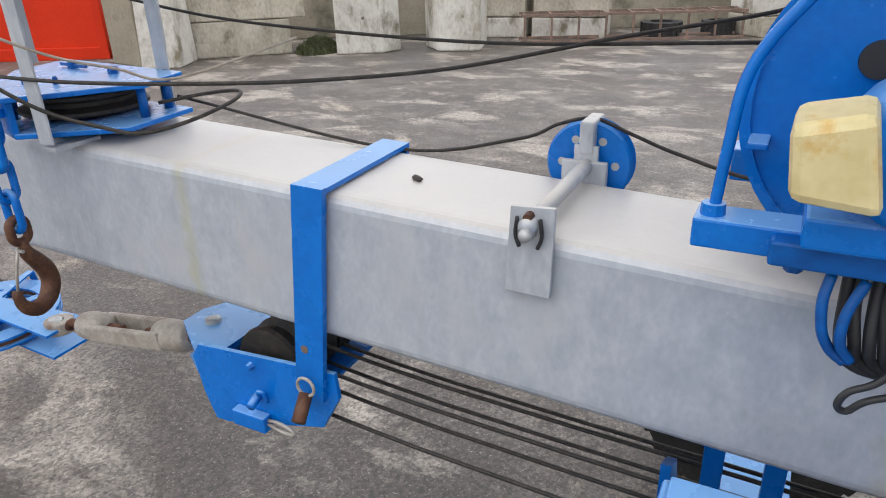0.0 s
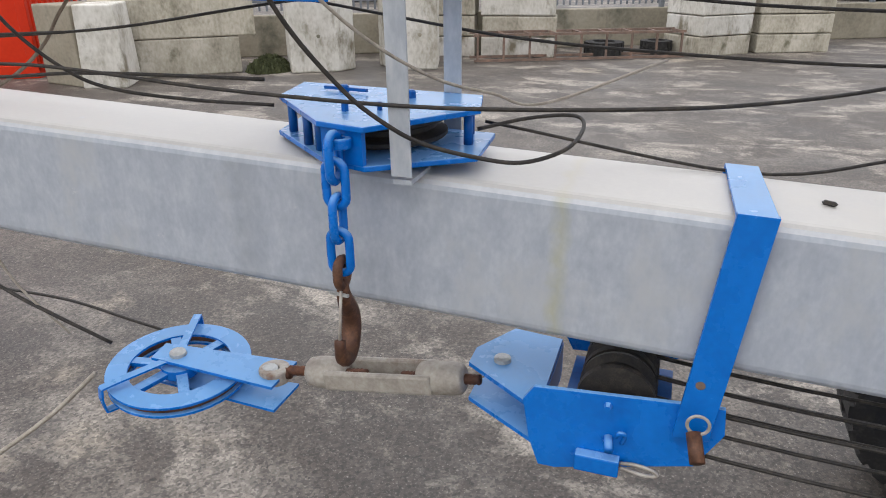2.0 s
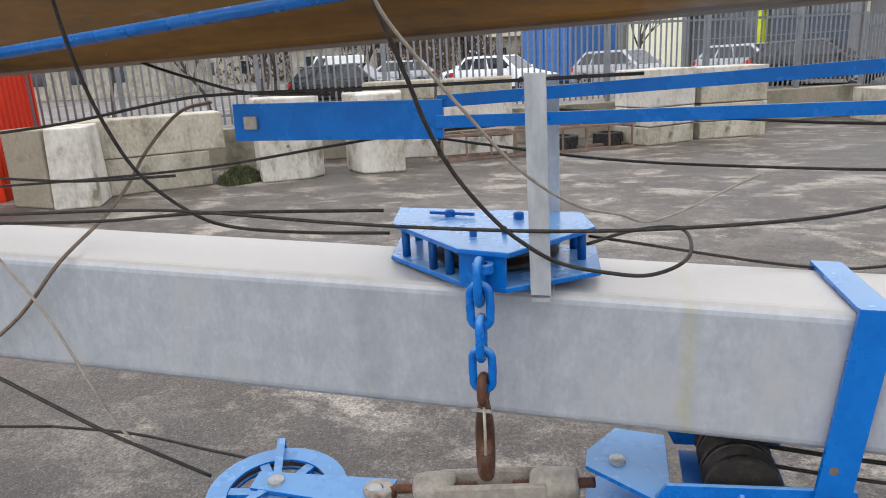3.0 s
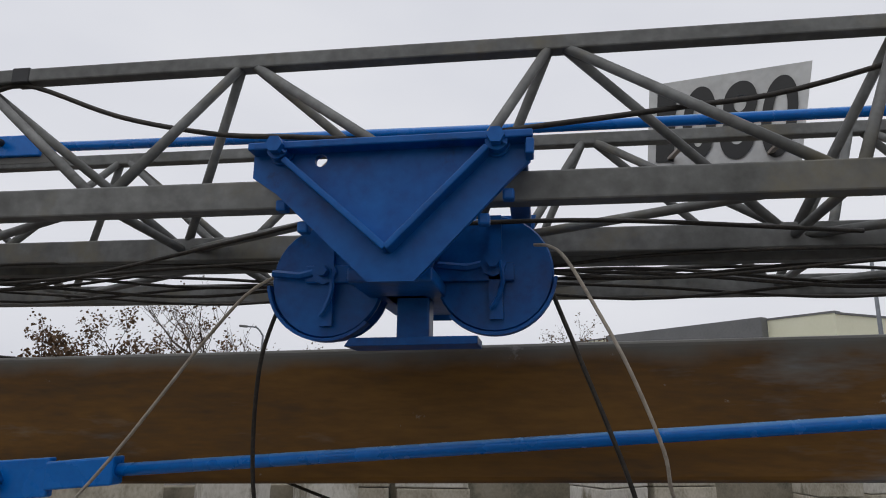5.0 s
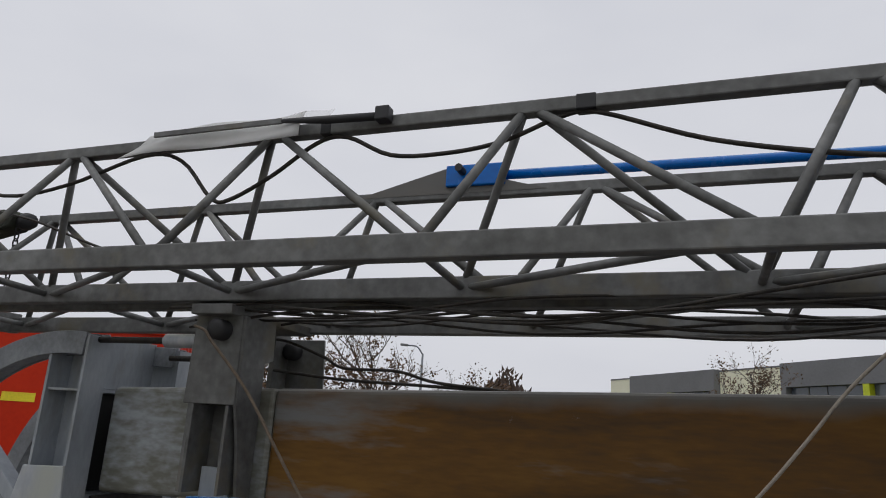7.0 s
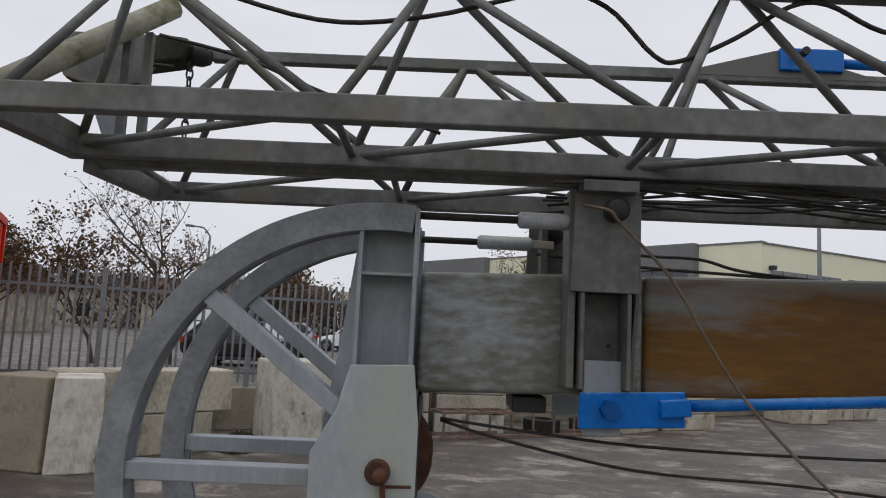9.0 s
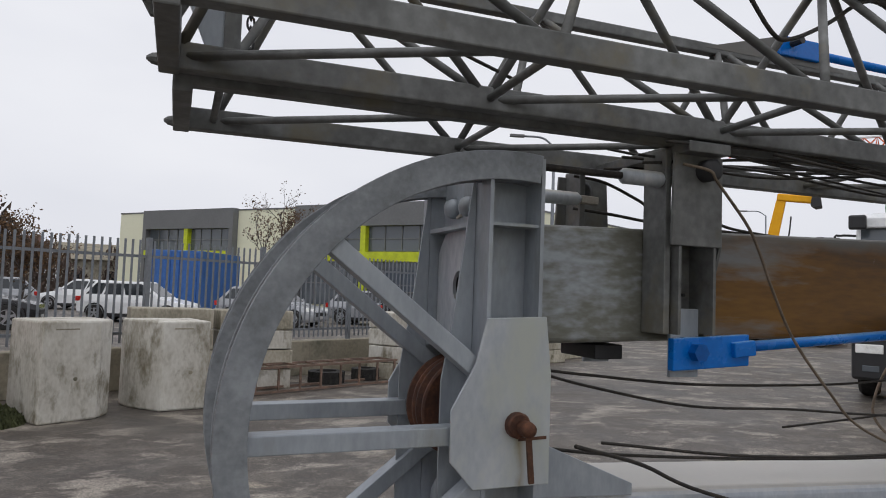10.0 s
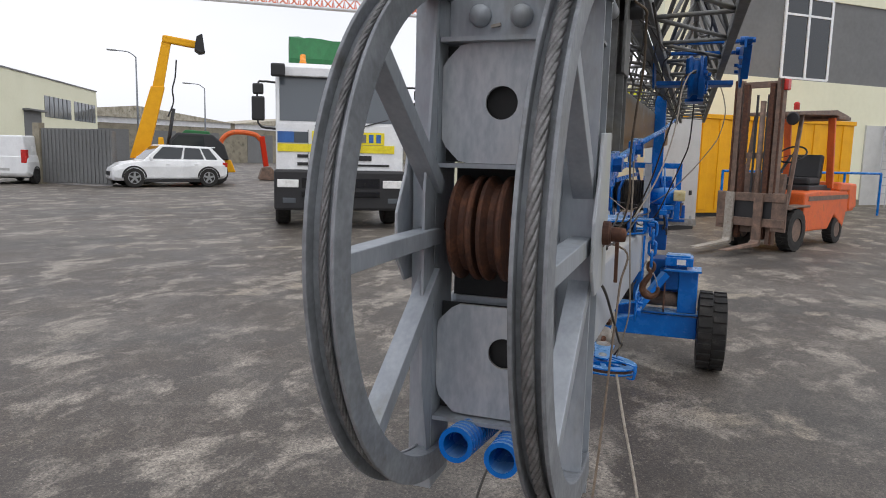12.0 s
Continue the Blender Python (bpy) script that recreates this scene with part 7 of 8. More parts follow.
def build_truck():
    t = thing("truck", "white lorry with blue and yellow livery and black bumper", "truck", at=place(7.6, 7.25, math.degrees(math.atan2(-0.844, 0.536))))
    front = [(0.0, 0.42), (-0.02, 1.15), (0.0, 2.0), (0.16, 3.02), (0.3, 3.18), (1.9, 3.2), (2.0, 3.1), (2.0, 0.55)]
    part("cab", Geo().prism(front, "x", 0.02, 2.48), WHITEP, t, bevel=0.04)
    face = [(0.02, -0.0, 2.0), (2.48, -0.0, 2.0), (2.48, 0.16, 3.02), (0.02, 0.16, 3.02)]
    part("windscreen", plate_on(face, 0.03, 0.97, 0.06, 0.93, 0.012), GLASS_SKY, t)
    part("sun_visor", Geo().box((0.1, 0.02, 2.9), (2.4, 0.2, 3.08)), WHITEP, t, bevel=0.02)
    for x in (0.75, 1.65):
        part("wiper", Geo().bar((x, -0.02, 1.98), (x + 0.55, 0.02, 2.14), 0.02, 0.02), PLASTIC, t)
    part("bumper", Geo().box((-0.02, -0.16, 0.36), (2.52, 0.6, 1.14)), PLASTIC, t, bevel=0.05)
    part("bumper_step", Geo().box((0.5, -0.2, 0.62), (2.0, -0.15, 0.74)), BLACKP, t, bevel=0.01)
    part("bumper_recess", Geo().box((0.5, -0.168, 0.8), (2.0, -0.158, 0.98)), BLACKP, t)
    for x in (0.04, 2.06):
        hl = part("headlamp", Geo().box((x, -0.175, 0.8), (x + 0.4, -0.12, 0.95)), LAMP_GLASS, t, "clear rectangular headlamp", bevel=0.012)
        part("fog_lamp", Geo().box((x + 0.1, -0.17, 0.5), (x + 0.34, -0.14, 0.6)), GLASS_SKY, t, bevel=0.01)
    part("plate", Geo().box((0.98, -0.205, 0.64), (1.5, -0.2, 0.75)), WHITE_SIGN, t)
    part("livery_panel", Geo().box((0.05, -0.028, 1.65), (0.36, -0.012, 1.86)), BLUE_LIVERY, t)
    part("livery_panel", Geo().box((0.36, -0.026, 1.65), (0.62, -0.012, 1.86)), GLASS_SKY, t)
    part("livery_panel", Geo().box((0.7, -0.028, 1.64), (2.1, -0.012, 1.88)), YELLOW_LIVERY, t)
    part("livery_band", Geo().box((0.05, -0.03, 1.48), (2.3, -0.012, 1.63)), YELLOW_LIVERY, t)
    for k in range(9):
        part("letter_bar", Geo().box((0.78 + 0.145 * k, -0.034, 1.68), (0.87 + 0.145 * k, -0.028, 1.84)), BLUE_LIVERY if k % 3 else GREYCLAD, t)
    part("cab_seam", Geo().box((0.62, -0.03, 1.16), (0.63, 0.01, 1.9)), PLASTIC, t)
    for z0, z1, x0, x1 in ((1.37, 1.43, 0.42, 0.62), (1.22, 1.28, 0.42, 0.62), (1.33, 1.43, 1.15, 1.85), (1.22, 1.26, 0.75, 2.2), (1.76, 1.84, 1.28, 1.62)):
        part("grille_slot", Geo().box((x0, -0.036, z0), (x1, 0.0, z1)), PLASTIC, t)
    part("badge", Geo().box((1.0, -0.034, 1.35), (1.13, -0.018, 1.42)), INK_AND_SHADE, t)
    for x, s in ((-0.3, -1), (2.8, 1)):
        part("mirror_arm", Geo().tube(smooth_line([(0.02 if s < 0 else 2.48, 0.2, 2.78), (x * 0.7 + (0.75 if s > 0 else 0), 0.1, 2.78), (x, 0.05, 2.7), (x, 0.05, 2.0), (0.02 if s < 0 else 2.48, 0.15, 1.9)], 4), 0.02, 6), PLASTIC, t)
        part("mirror", Geo().box((x - 0.12, 0.0, 2.05), (x + 0.12, 0.14, 2.5)), PLASTIC, t, bevel=0.03)
        part("mirror", Geo().box((x - 0.1, 0.0, 2.54), (x + 0.1, 0.14, 2.74)), PLASTIC, t, bevel=0.03)
    part("kerb_mirror", Geo().box((-0.06, -0.22, 2.86), (0.2, -0.08, 3.1)), PLASTIC, t, bevel=0.03)
    part("kerb_mirror_arm", Geo().bar((0.1, 0.1, 2.95), (0.06, -0.14, 3.08), 0.05, 0.05), PLASTIC, t)
    for x in (0.55, 2.0):
        bc = part("beacon", Geo().lathe([(3.18, 0.07), (3.25, 0.07), (3.26, 0.06), (3.38, 0.055), (3.4, 0.03)], (x, 0.7, 0), "z", 14), AMBER_LENS, t, "amber warning beacon", smooth=True)
    for y in (1.0, 5.2, 6.4):
        for x in (0.15, 2.35):
            ty = part("tyre", Geo().lathe([(-0.15, 0.3), (-0.15, 0.46), (-0.1, 0.5), (0.1, 0.5), (0.15, 0.46), (0.15, 0.3)], (x, y, 0.5), "x", 28), TYRE, t)
            part("rim", Geo().lathe([(-0.12, 0.3), (-0.05, 0.2), (0.05, 0.2), (0.12, 0.3)], (x, y, 0.5), "x", 20), SILVERP, ty)
    part("chassis", Geo().box((0.7, 0.6, 0.7), (1.8, 7.6, 0.95)), PLASTIC, t)
    part("load_bed", Geo().box((0.02, 2.6, 1.0), (2.48, 7.8, 1.55)), YELLOW_LIVERY, t, "yellow painted load bed", bevel=0.02)
    part("side_board", Geo().box((0.03, 2.62, 1.55), (2.47, 7.78, 2.3)), WHITEP, t, bevel=0.02)
    for k in range(6):
        part("stake", Geo().box((0.0, 2.75 + 0.95 * k, 1.2), (0.05, 2.87 + 0.95 * k, 2.34)), YELLOW_LIVERY, t)
    rnd = random.Random(8)
    g = Geo()
    loops = []
    for k in range(7):
        x = 0.3 + 1.4 * k / 6
        a = [0.06 * (rnd.random() - 0.5) for _ in range(8)]
        loops.append([(x + a[6], 2.2, 2.9), (x, 2.14 + a[0], 3.5), (x + a[1], 2.3 + a[2], 3.95 + a[3]), (x, 2.9 + a[4], 4.08 + a[5] - 0.02 * k), (x, 3.5, 3.95), (x, 3.6, 2.9)])
    part("tarpaulin", loft(g, loops), GREEN, t, "crumpled green tarpaulin over the loading crane")
    part("crane_column", Geo().box((0.9, 2.2, 1.0), (1.5, 2.55, 3.2)), PLASTIC, t, bevel=0.02)


build_truck()


def build_forklift():
    m = place(9.05, -1.98, -29.0)
    t = thing("forklift", "worn orange forklift truck with a rusty brown mast", "forklift", at=m)
    for y in (0.06, 0.95):
        ty = part("tyre", tyre_mesh(0.365, 0.22, 20).moved(Matrix.Translation((0, y, 0.365))), TYRE, t)
        part("rim", Geo().lathe([(-0.09, 0.2), (-0.085, 0.16), (-0.02, 0.1), (0.02, 0.1), (0.085, 0.16), (0.09, 0.2)], (0, y, 0.365), "y", 20), BROWNSTEEL, ty)
    for y in (0.14, 0.86):
        ty = part("tyre", tyre_mesh(0.27, 0.18, 18).moved(Matrix.Translation((2.1, y, 0.27))), TYRE, t)
        part("rim", Geo().lathe([(-0.08, 0.15), (-0.02, 0.08), (0.02, 0.08), (0.08, 0.15)], (2.1, y, 0.27), "y", 20), BROWNSTEEL, ty)
    part("chassis", Geo().prism([(0.42, 0.3), (0.42, 0.98), (1.0, 1.02), (2.75, 0.98), (2.85, 0.9), (2.85, 0.6), (2.45, 0.58), (2.35, 0.3), (1.85, 0.55), (1.6, 0.3)], "y", 0.04, 0.98), ORANGE_FORK, t, bevel=0.03)
    part("counterweight", Geo().prism([(1.95, 0.99), (2.0, 1.16), (2.86, 1.12), (2.92, 0.66), (2.55, 0.6), (2.5, 0.62), (2.45, 0.98)], "y", 0.02, 1.0), ORANGE_FORK, t, bevel=0.04)
    part("side_stripe", Geo().box((0.6, 0.03, 0.84), (2.7, 0.045, 0.92)), BROWNSTEEL, t)
    part("mudguard", Geo().prism([(-0.35, 0.72), (-0.3, 0.78), (0.45, 0.78), (0.45, 0.74), (0.0, 0.75)], "y", -0.06, 0.2), BROWNSTEEL, t, bevel=0.01)
    part("floor_plate", Geo().box((-0.3, 0.1, 0.6), (0.45, 0.95, 0.66)), BROWNSTEEL, t)
    part("dash", Geo().prism([(-0.22, 0.66), (-0.08, 1.3), (0.04, 1.3), (0.0, 0.66)], "y", 0.2, 0.85), BROWNSTEEL, t, bevel=0.01)
    part("bonnet", Geo().box((0.85, 0.15, 0.99), (1.9, 0.88, 1.1)), PLASTIC, t, bevel=0.02)
    seat = part("seat", Geo().box((0.95, 0.2, 1.1), (1.5, 0.76, 1.24)), PLASTIC, t, "black padded seat", bevel=0.04)
    part("backrest", Geo().prism([(1.38, 1.22), (1.5, 1.66), (1.62, 1.64), (1.55, 1.2)], "y", 0.2, 0.76), PLASTIC, t, bevel=0.04)
    part("steering_column", Geo().tube([(0.1, 0.42, 1.2), (0.5, 0.36, 1.62)], 0.025, 8), PLASTIC, t)
    sw = Matrix.Translation((0.52, 0.35, 1.64)) @ Matrix.Rotation(radians(-38), 4, "Y")
    wh = part("steering_wheel", Geo().tube([sw @ Vector((0.23 * math.cos(a), 0.23 * math.sin(a), 0)) for a in (2 * math.pi * k / 28 for k in range(28))], 0.016, 6, closed=True), PLASTIC, t, smooth=True)
    for k in range(3):
        a = 2.1 * k
        part("spoke", Geo().bar(sw @ Vector((0, 0, -0.01)), sw @ Vector((0.2 * math.cos(a), 0.2 * math.sin(a), 0)), 0.02, 0.012), PLASTIC, wh)
    for x, y, m2 in ((-0.12, 0.12, BROWNSTEEL), (-0.12, 0.9, BROWNSTEEL)):
        part("guard_post", Geo().bar((x, y, 0.66), (x + 0.34, y, 2.3), 0.05, 0.06, up=(0, 1, 0)), m2, t, bevel=0.005)
    for y in (0.12, 0.9):
        part("guard_post", Geo().bar((1.72, y, 1.05), (1.55, y, 2.32), 0.06, 0.12, up=(0, 1, 0)), ORANGE_FORK, t, bevel=0.006)
    part("roof_guard", Geo().prism([(-0.12, 2.28), (-0.1, 2.34), (1.55, 2.46), (2.15, 2.38), (2.15, 2.33), (1.5, 2.36)], "y", 0.04, 0.98), BROWNSTEEL, t, bevel=0.01)
    part("roof_lip", Geo().box((1.6, 0.02, 2.3), (2.18, 1.0, 2.36)), BROWNSTEEL, t, bevel=0.008)
    for y in (0.1, 0.92):
        part("work_lamp", Geo().lathe([(-0.06, 0.09), (-0.04, 0.11), (0.05, 0.06)], (-0.16, y, 2.22), "x", 16), PLASTIC, t, smooth=False)
    part("beacon", Geo().lathe([(2.44, 0.05), (2.55, 0.05), (2.58, 0.02)], (0.9, 0.5, 0), "z", 10), RED_LENS, t)
    # mast, carriage and forks
    for y0, y1 in ((0.16, 0.27), (0.85, 0.96)):
        part("mast_rail", Geo().box((-0.5, y0, 0.12), (-0.36, y1, 2.85)), BROWNSTEEL, t, bevel=0.006)
        part("rail_edge", Geo().box((-0.525, y0 + (0.0 if y0 < 0.5 else 0.085), 0.14), (-0.5, y0 + (0.03 if y0 < 0.5 else 0.11), 2.84)), RUST, t)
    for y0, y1 in ((0.3, 0.38), (0.73, 0.81)):
        part("inner_rail", Geo().box((-0.51, y0, 0.2), (-0.4, y1, 2.78)), RUST, t, bevel=0.005)
    for z in (0.3, 1.55, 2.72):
        part("mast_cross", Geo().box((-0.44, 0.27, z), (-0.37, 0.85, z + 0.1)), BROWNSTEEL, t, bevel=0.005)
    part("lift_ram", Geo().tube([(-0.45, 0.49, 0.2), (-0.45, 0.49, 2.5)], 0.045, 12), BROWNSTEEL, t, smooth=True)
    for y in (0.4, 0.58):
        part("lift_chain", Geo().bar((-0.47, y, 0.5), (-0.47, y, 2.6), 0.03, 0.03, up=(0, 1, 0)), PLASTIC, t)
    part("top_cap", Geo().box((-0.5, 0.1, 2.66), (-0.36, 0.24, 2.84)), RED_LENS, t, bevel=0.02)
    for z in (0.42, 0.84):
        part("carriage_bar", Geo().box((-0.6, -0.06, z), (-0.53, 1.08, z + 0.14)), BROWNSTEEL, t, bevel=0.008)
    part("carriage_plate", Geo().box((-0.585, -0.08, 0.36), (-0.54, 0.16, 0.99)), BROWNSTEEL, t, bevel=0.006)
    part("carriage_plate", Geo().box((-0.585, 0.86, 0.36), (-0.54, 1.1, 0.99)), BROWNSTEEL, t, bevel=0.006)
    part("backing", Geo().box((-0.56, 0.16, 0.56), (-0.55, 0.86, 0.84)), PLASTIC, t)
    for y in (0.36, 0.85):
        f = Geo().prism([(-0.66, 0.98), (-0.6, 0.98), (-0.6, 0.15), (-0.64, 0.1), (-1.75, 0.1), (-1.75, 0.115), (-0.7, 0.155), (-0.66, 0.2)], "y", y - 0.07, y + 0.07)
        part("fork", f, IRON if y > 0.5 else BROWNSTEEL, t, "scuffed steel fork", bevel=0.005)


build_forklift()


def build_telehandler():
    m = place(20.0, 21.3, -51.0) @ Matrix.Diagonal((0.93, 0.93, 0.88, 1))
    t = thing("telescopic_handler", "yellow telescopic handler with its boom raised", "telehandler", at=m)
    part("boom", Geo().hull8([(-0.95, -0.22, 1.2), (-0.2, -0.22, 1.2), (-0.2, 0.27, 1.2), (-0.95, 0.27, 1.2)], [(0.02, -0.18, 4.6), (0.6, -0.18, 4.6), (0.6, 0.22, 4.6), (0.02, 0.22, 4.6)]), YELLOW, t, bevel=0.03)
    part("boom_stage", Geo().hull8([(0.02, -0.14, 4.3), (0.5, -0.14, 4.3), (0.5, 0.17, 4.3), (0.02, 0.17, 4.3)], [(0.52, -0.12, 6.7), (0.92, -0.12, 6.7), (0.92, 0.15, 6.7), (0.52, 0.15, 6.7)]), YELLOW, t, bevel=0.03)
    part("boom_head", Geo().bar((0.55, 0.0, 6.85), (2.0, -0.05, 6.65), 0.34, 0.34), YELLOW, t, bevel=0.06)
    part("fork_frame", Geo().prism([(1.9, 6.4), (2.0, 7.0), (2.25, 7.15), (2.35, 6.3), (2.1, 6.25)], "y", -0.5, 0.4), PLASTIC, t, bevel=0.02)
    part("lift_ram", Geo().tube([(0.6, 0.0, 1.4), (0.95, 0.0, 3.6)], 0.08, 10), PLASTIC, t, smooth=True)
    part("hose", Geo().tube(smooth_line([(0.7, -0.05, 3.2), (0.95, -0.05, 3.9), (0.92, -0.05, 4.5), (1.05, -0.05, 5.1), (1.12, -0.05, 5.9)], 4), 0.035, 6), PLASTIC, t)
    part("chassis", Geo().prism([(-0.9, 0.5), (-0.9, 1.05), (0.2, 1.25), (3.4, 1.2), (3.6, 0.6)], "y", -0.7, 0.7), YELLOW, t, bevel=0.05)
    part("wing", Geo().prism([(0.25, 1.2), (0.3, 2.2), (0.5, 2.2), (0.6, 1.3), (1.3, 1.25), (1.3, 1.12)], "y", -0.95, -0.6), YELLOW, t, bevel=0.04)
    part("cab", Geo().prism([(0.7, 1.2), (0.75, 2.1), (1.1, 2.45), (2.6, 2.4), (3.1, 1.9), (3.3, 1.2)], "y", -1.05, 0.2), PLASTIC, t, bevel=0.05)
    part("side_glass", Geo().prism([(0.85, 1.35), (0.88, 2.05), (1.15, 2.32), (2.2, 2.3), (2.3, 1.35)], "y", -1.065, -1.055), GLASS, t)
    for x in (-0.3, 2.7):
        for y in (-0.85, 0.85):
            part("tyre", tyre_mesh(0.55, 0.36, 18).moved(Matrix.Translation((x, y, 0.55))), TYRE, t)
    m = place(24.5, 22.9, -51.0)
    t = thing("excavator", "orange compact excavator parked in the yard", "excavator", at=m)
    part("cab", Geo().prism([(-0.6, 0.8), (-0.5, 2.2), (-0.3, 2.4), (0.8, 2.35), (1.0, 1.6), (1.2, 0.8)], "y", -0.6, 0.6), GREEN, t, bevel=0.04)
    part("boom", Geo().tube(smooth_line([(1.2, -0.2, 0.9), (1.35, -0.2, 1.9), (1.9, -0.2, 2.35), (2.9, -0.2, 2.3), (3.3, -0.2, 2.0)], 4), 0.12, 8), ORANGE_FORK, t)
    part("dipper", Geo().bar((3.3, -0.2, 2.2), (3.5, -0.2, 0.7), 0.25, 0.3, up=(0, 1, 0)), ORANGE, t, bevel=0.02)
    part("bucket", Geo().prism([(3.1, 0.05), (3.3, 0.65), (3.7, 0.7), (4.2, 0.1), (3.7, 0.0)], "y", -0.6, 0.3), BROWNSTEEL, t, bevel=0.03)
    part("body", Geo().box((-1.2, -0.8, 0.5), (1.3, 0.8, 1.1)), ORANGE, t, bevel=0.06)
    for y in (-0.7, 0.7):
        part("track", Geo().prism([(-1.1, 0.12), (-1.2, 0.3), (-1.05, 0.5), (1.2, 0.5), (1.35, 0.3), (1.2, 0.0), (-1.0, 0.0)], "y", y - 0.18, y + 0.18), PLASTIC, t, bevel=0.03)


build_telehandler()


# ---------------------------------------------------------------- buildings
def build_workshop():
    """The cream works hall with grey bays and lime trim."""
    corner, left_end = Vector((13.15, 32.8)), Vector((-7.3, 57.2))
    m, n = along(corner, left_end)          # x runs back along the bays, y into the building's far side is negative
    t = thing("workshop_hall", "cream works hall with grey window bays and lime trim", "building", at=m @ Matrix.Diagonal((1, 1, 0.945, 1)))
    # outward side of this wall is +y
    part("wall", Geo().box((0, -0.4, 0), (n, 0, 6.9)), CREAM, t)
    part("parapet", Geo().box((-0.02, -0.42, 6.9), (n, 0.04, 7.0)), GREYCLAD, t)
    for s0, s1 in ((3.4, 14.1), (19.5, 28.6)):
        bay = part("grey_bay", Geo().box((s0, 0.0, 5.6), (s1, 0.5, 7.04)), GREYCLAD, t, "grey clad band over the windows")
        part("bay_side", Geo().box((s0, 0.0, 0.0), (s0 + 0.35, 0.5, 5.6)), GREYCLAD, t)
        part("bay_side", Geo().box((s1 - 0.35, 0.0, 0.0), (s1, 0.5, 5.6)), GREYCLAD, t)
        part("lime_band", Geo().box((s0 + 0.3, 0.0, 3.35), (s1 - 0.3, 0.55, 3.95)), LIME, t, "lime yellow band under the windows")
        mid = (s0 + s1) / 2
        part("lime_pillar", Geo().box((mid - 0.18, 0.0, 0.0), (mid + 0.18, 0.48, 5.6)), LIME, t)
        for a, b in ((s0 + 0.4, mid - 0.2), (mid + 0.2, s1 - 0.4)):
            for z0, z1 in ((4.0, 5.58), (0.5, 3.3)):
                wn = part("window", Geo().box((a, 0.02, z0), (b, 0.12, z1)), GLASS_SKY, t)
                for k in range(1, 4):
                    x = a + (b - a) * k / 4
                    part("mullion", Geo().box((x - 0.03, 0.12, z0), (x + 0.03, 0.17, z1)), GREYCLAD, wn)
                part("mullion", Geo().box((a, 0.12, (z0 + z1) / 2 - 0.03), (b, 0.17, (z0 + z1) / 2 + 0.03)), GREYCLAD, wn)
    dr = part("door", Geo().box((0.55, 0.02, 0), (3.2, 0.08, 4.0)), GREYCLAD, t, "grey roller door")
    part("door_canopy", Geo().box((0.3, 0.0, 4.05), (3.45, 0.5, 4.2)), GREYCLAD, t)
    for k in range(12):
        part("slat", Geo().box((0.57, 0.08, 0.05 + 0.33 * k), (3.18, 0.1, 0.32 + 0.33 * k)), GREYCLAD, dr)
    part("roof", Geo().box((0, -25, 6.7), (n, -0.42, 6.88)), GREYCLAD, t)
    # long side
    m2, n2 = along(corner, (46.9, 51.7))
    s = thing("workshop_side_hall", "long cream hall wall with dark window strips and doors", "building", at=m2)
    part("wall", Geo().box((0.02, 0, 0), (n2, 0.4, 6.45)), CREAM, s)
    part("roof_edge", Geo().box((0.02, -0.06, 6.45), (n2, 0.4, 6.55)), GREYCLAD, s)
    part("roof", Geo().box((0.02, 0.4, 6.2), (n2, 14, 6.4)), GREYCLAD, s)
    for a, b in ((0.65, 6.5), (7.2, 12.8), (26.2, 31.8), (32.6, 38.1)):
        wn = part("window", Geo().box((a, -0.03, 3.62), (b, 0.0, 5.2)), GLASS_SKY, s)
        for k in range(1, 6):
            x = a + (b - a) * k / 6
            part("mullion", Geo().box((x - 0.04, -0.06, 3.62), (x + 0.04, -0.03, 5.2)), GREYCLAD, wn)
    for a, b, h in ((13.8, 16.9, 3.6), (22.4, 25.4, 3.9)):
        part("door", Geo().box((a, -0.04, 0), (b, 0.0, h)), GREYCLAD, s)
        part("door_hood", Geo().box((a - 0.2, -0.5, h), (b + 0.2, 0.0, h + 0.12)), GREYCLAD, s)
    part("wall_lamp", Geo().box((0.5, -0.3, 5.2), (0.75, 0.0, 5.4)), PLASTIC, s)


build_workshop()


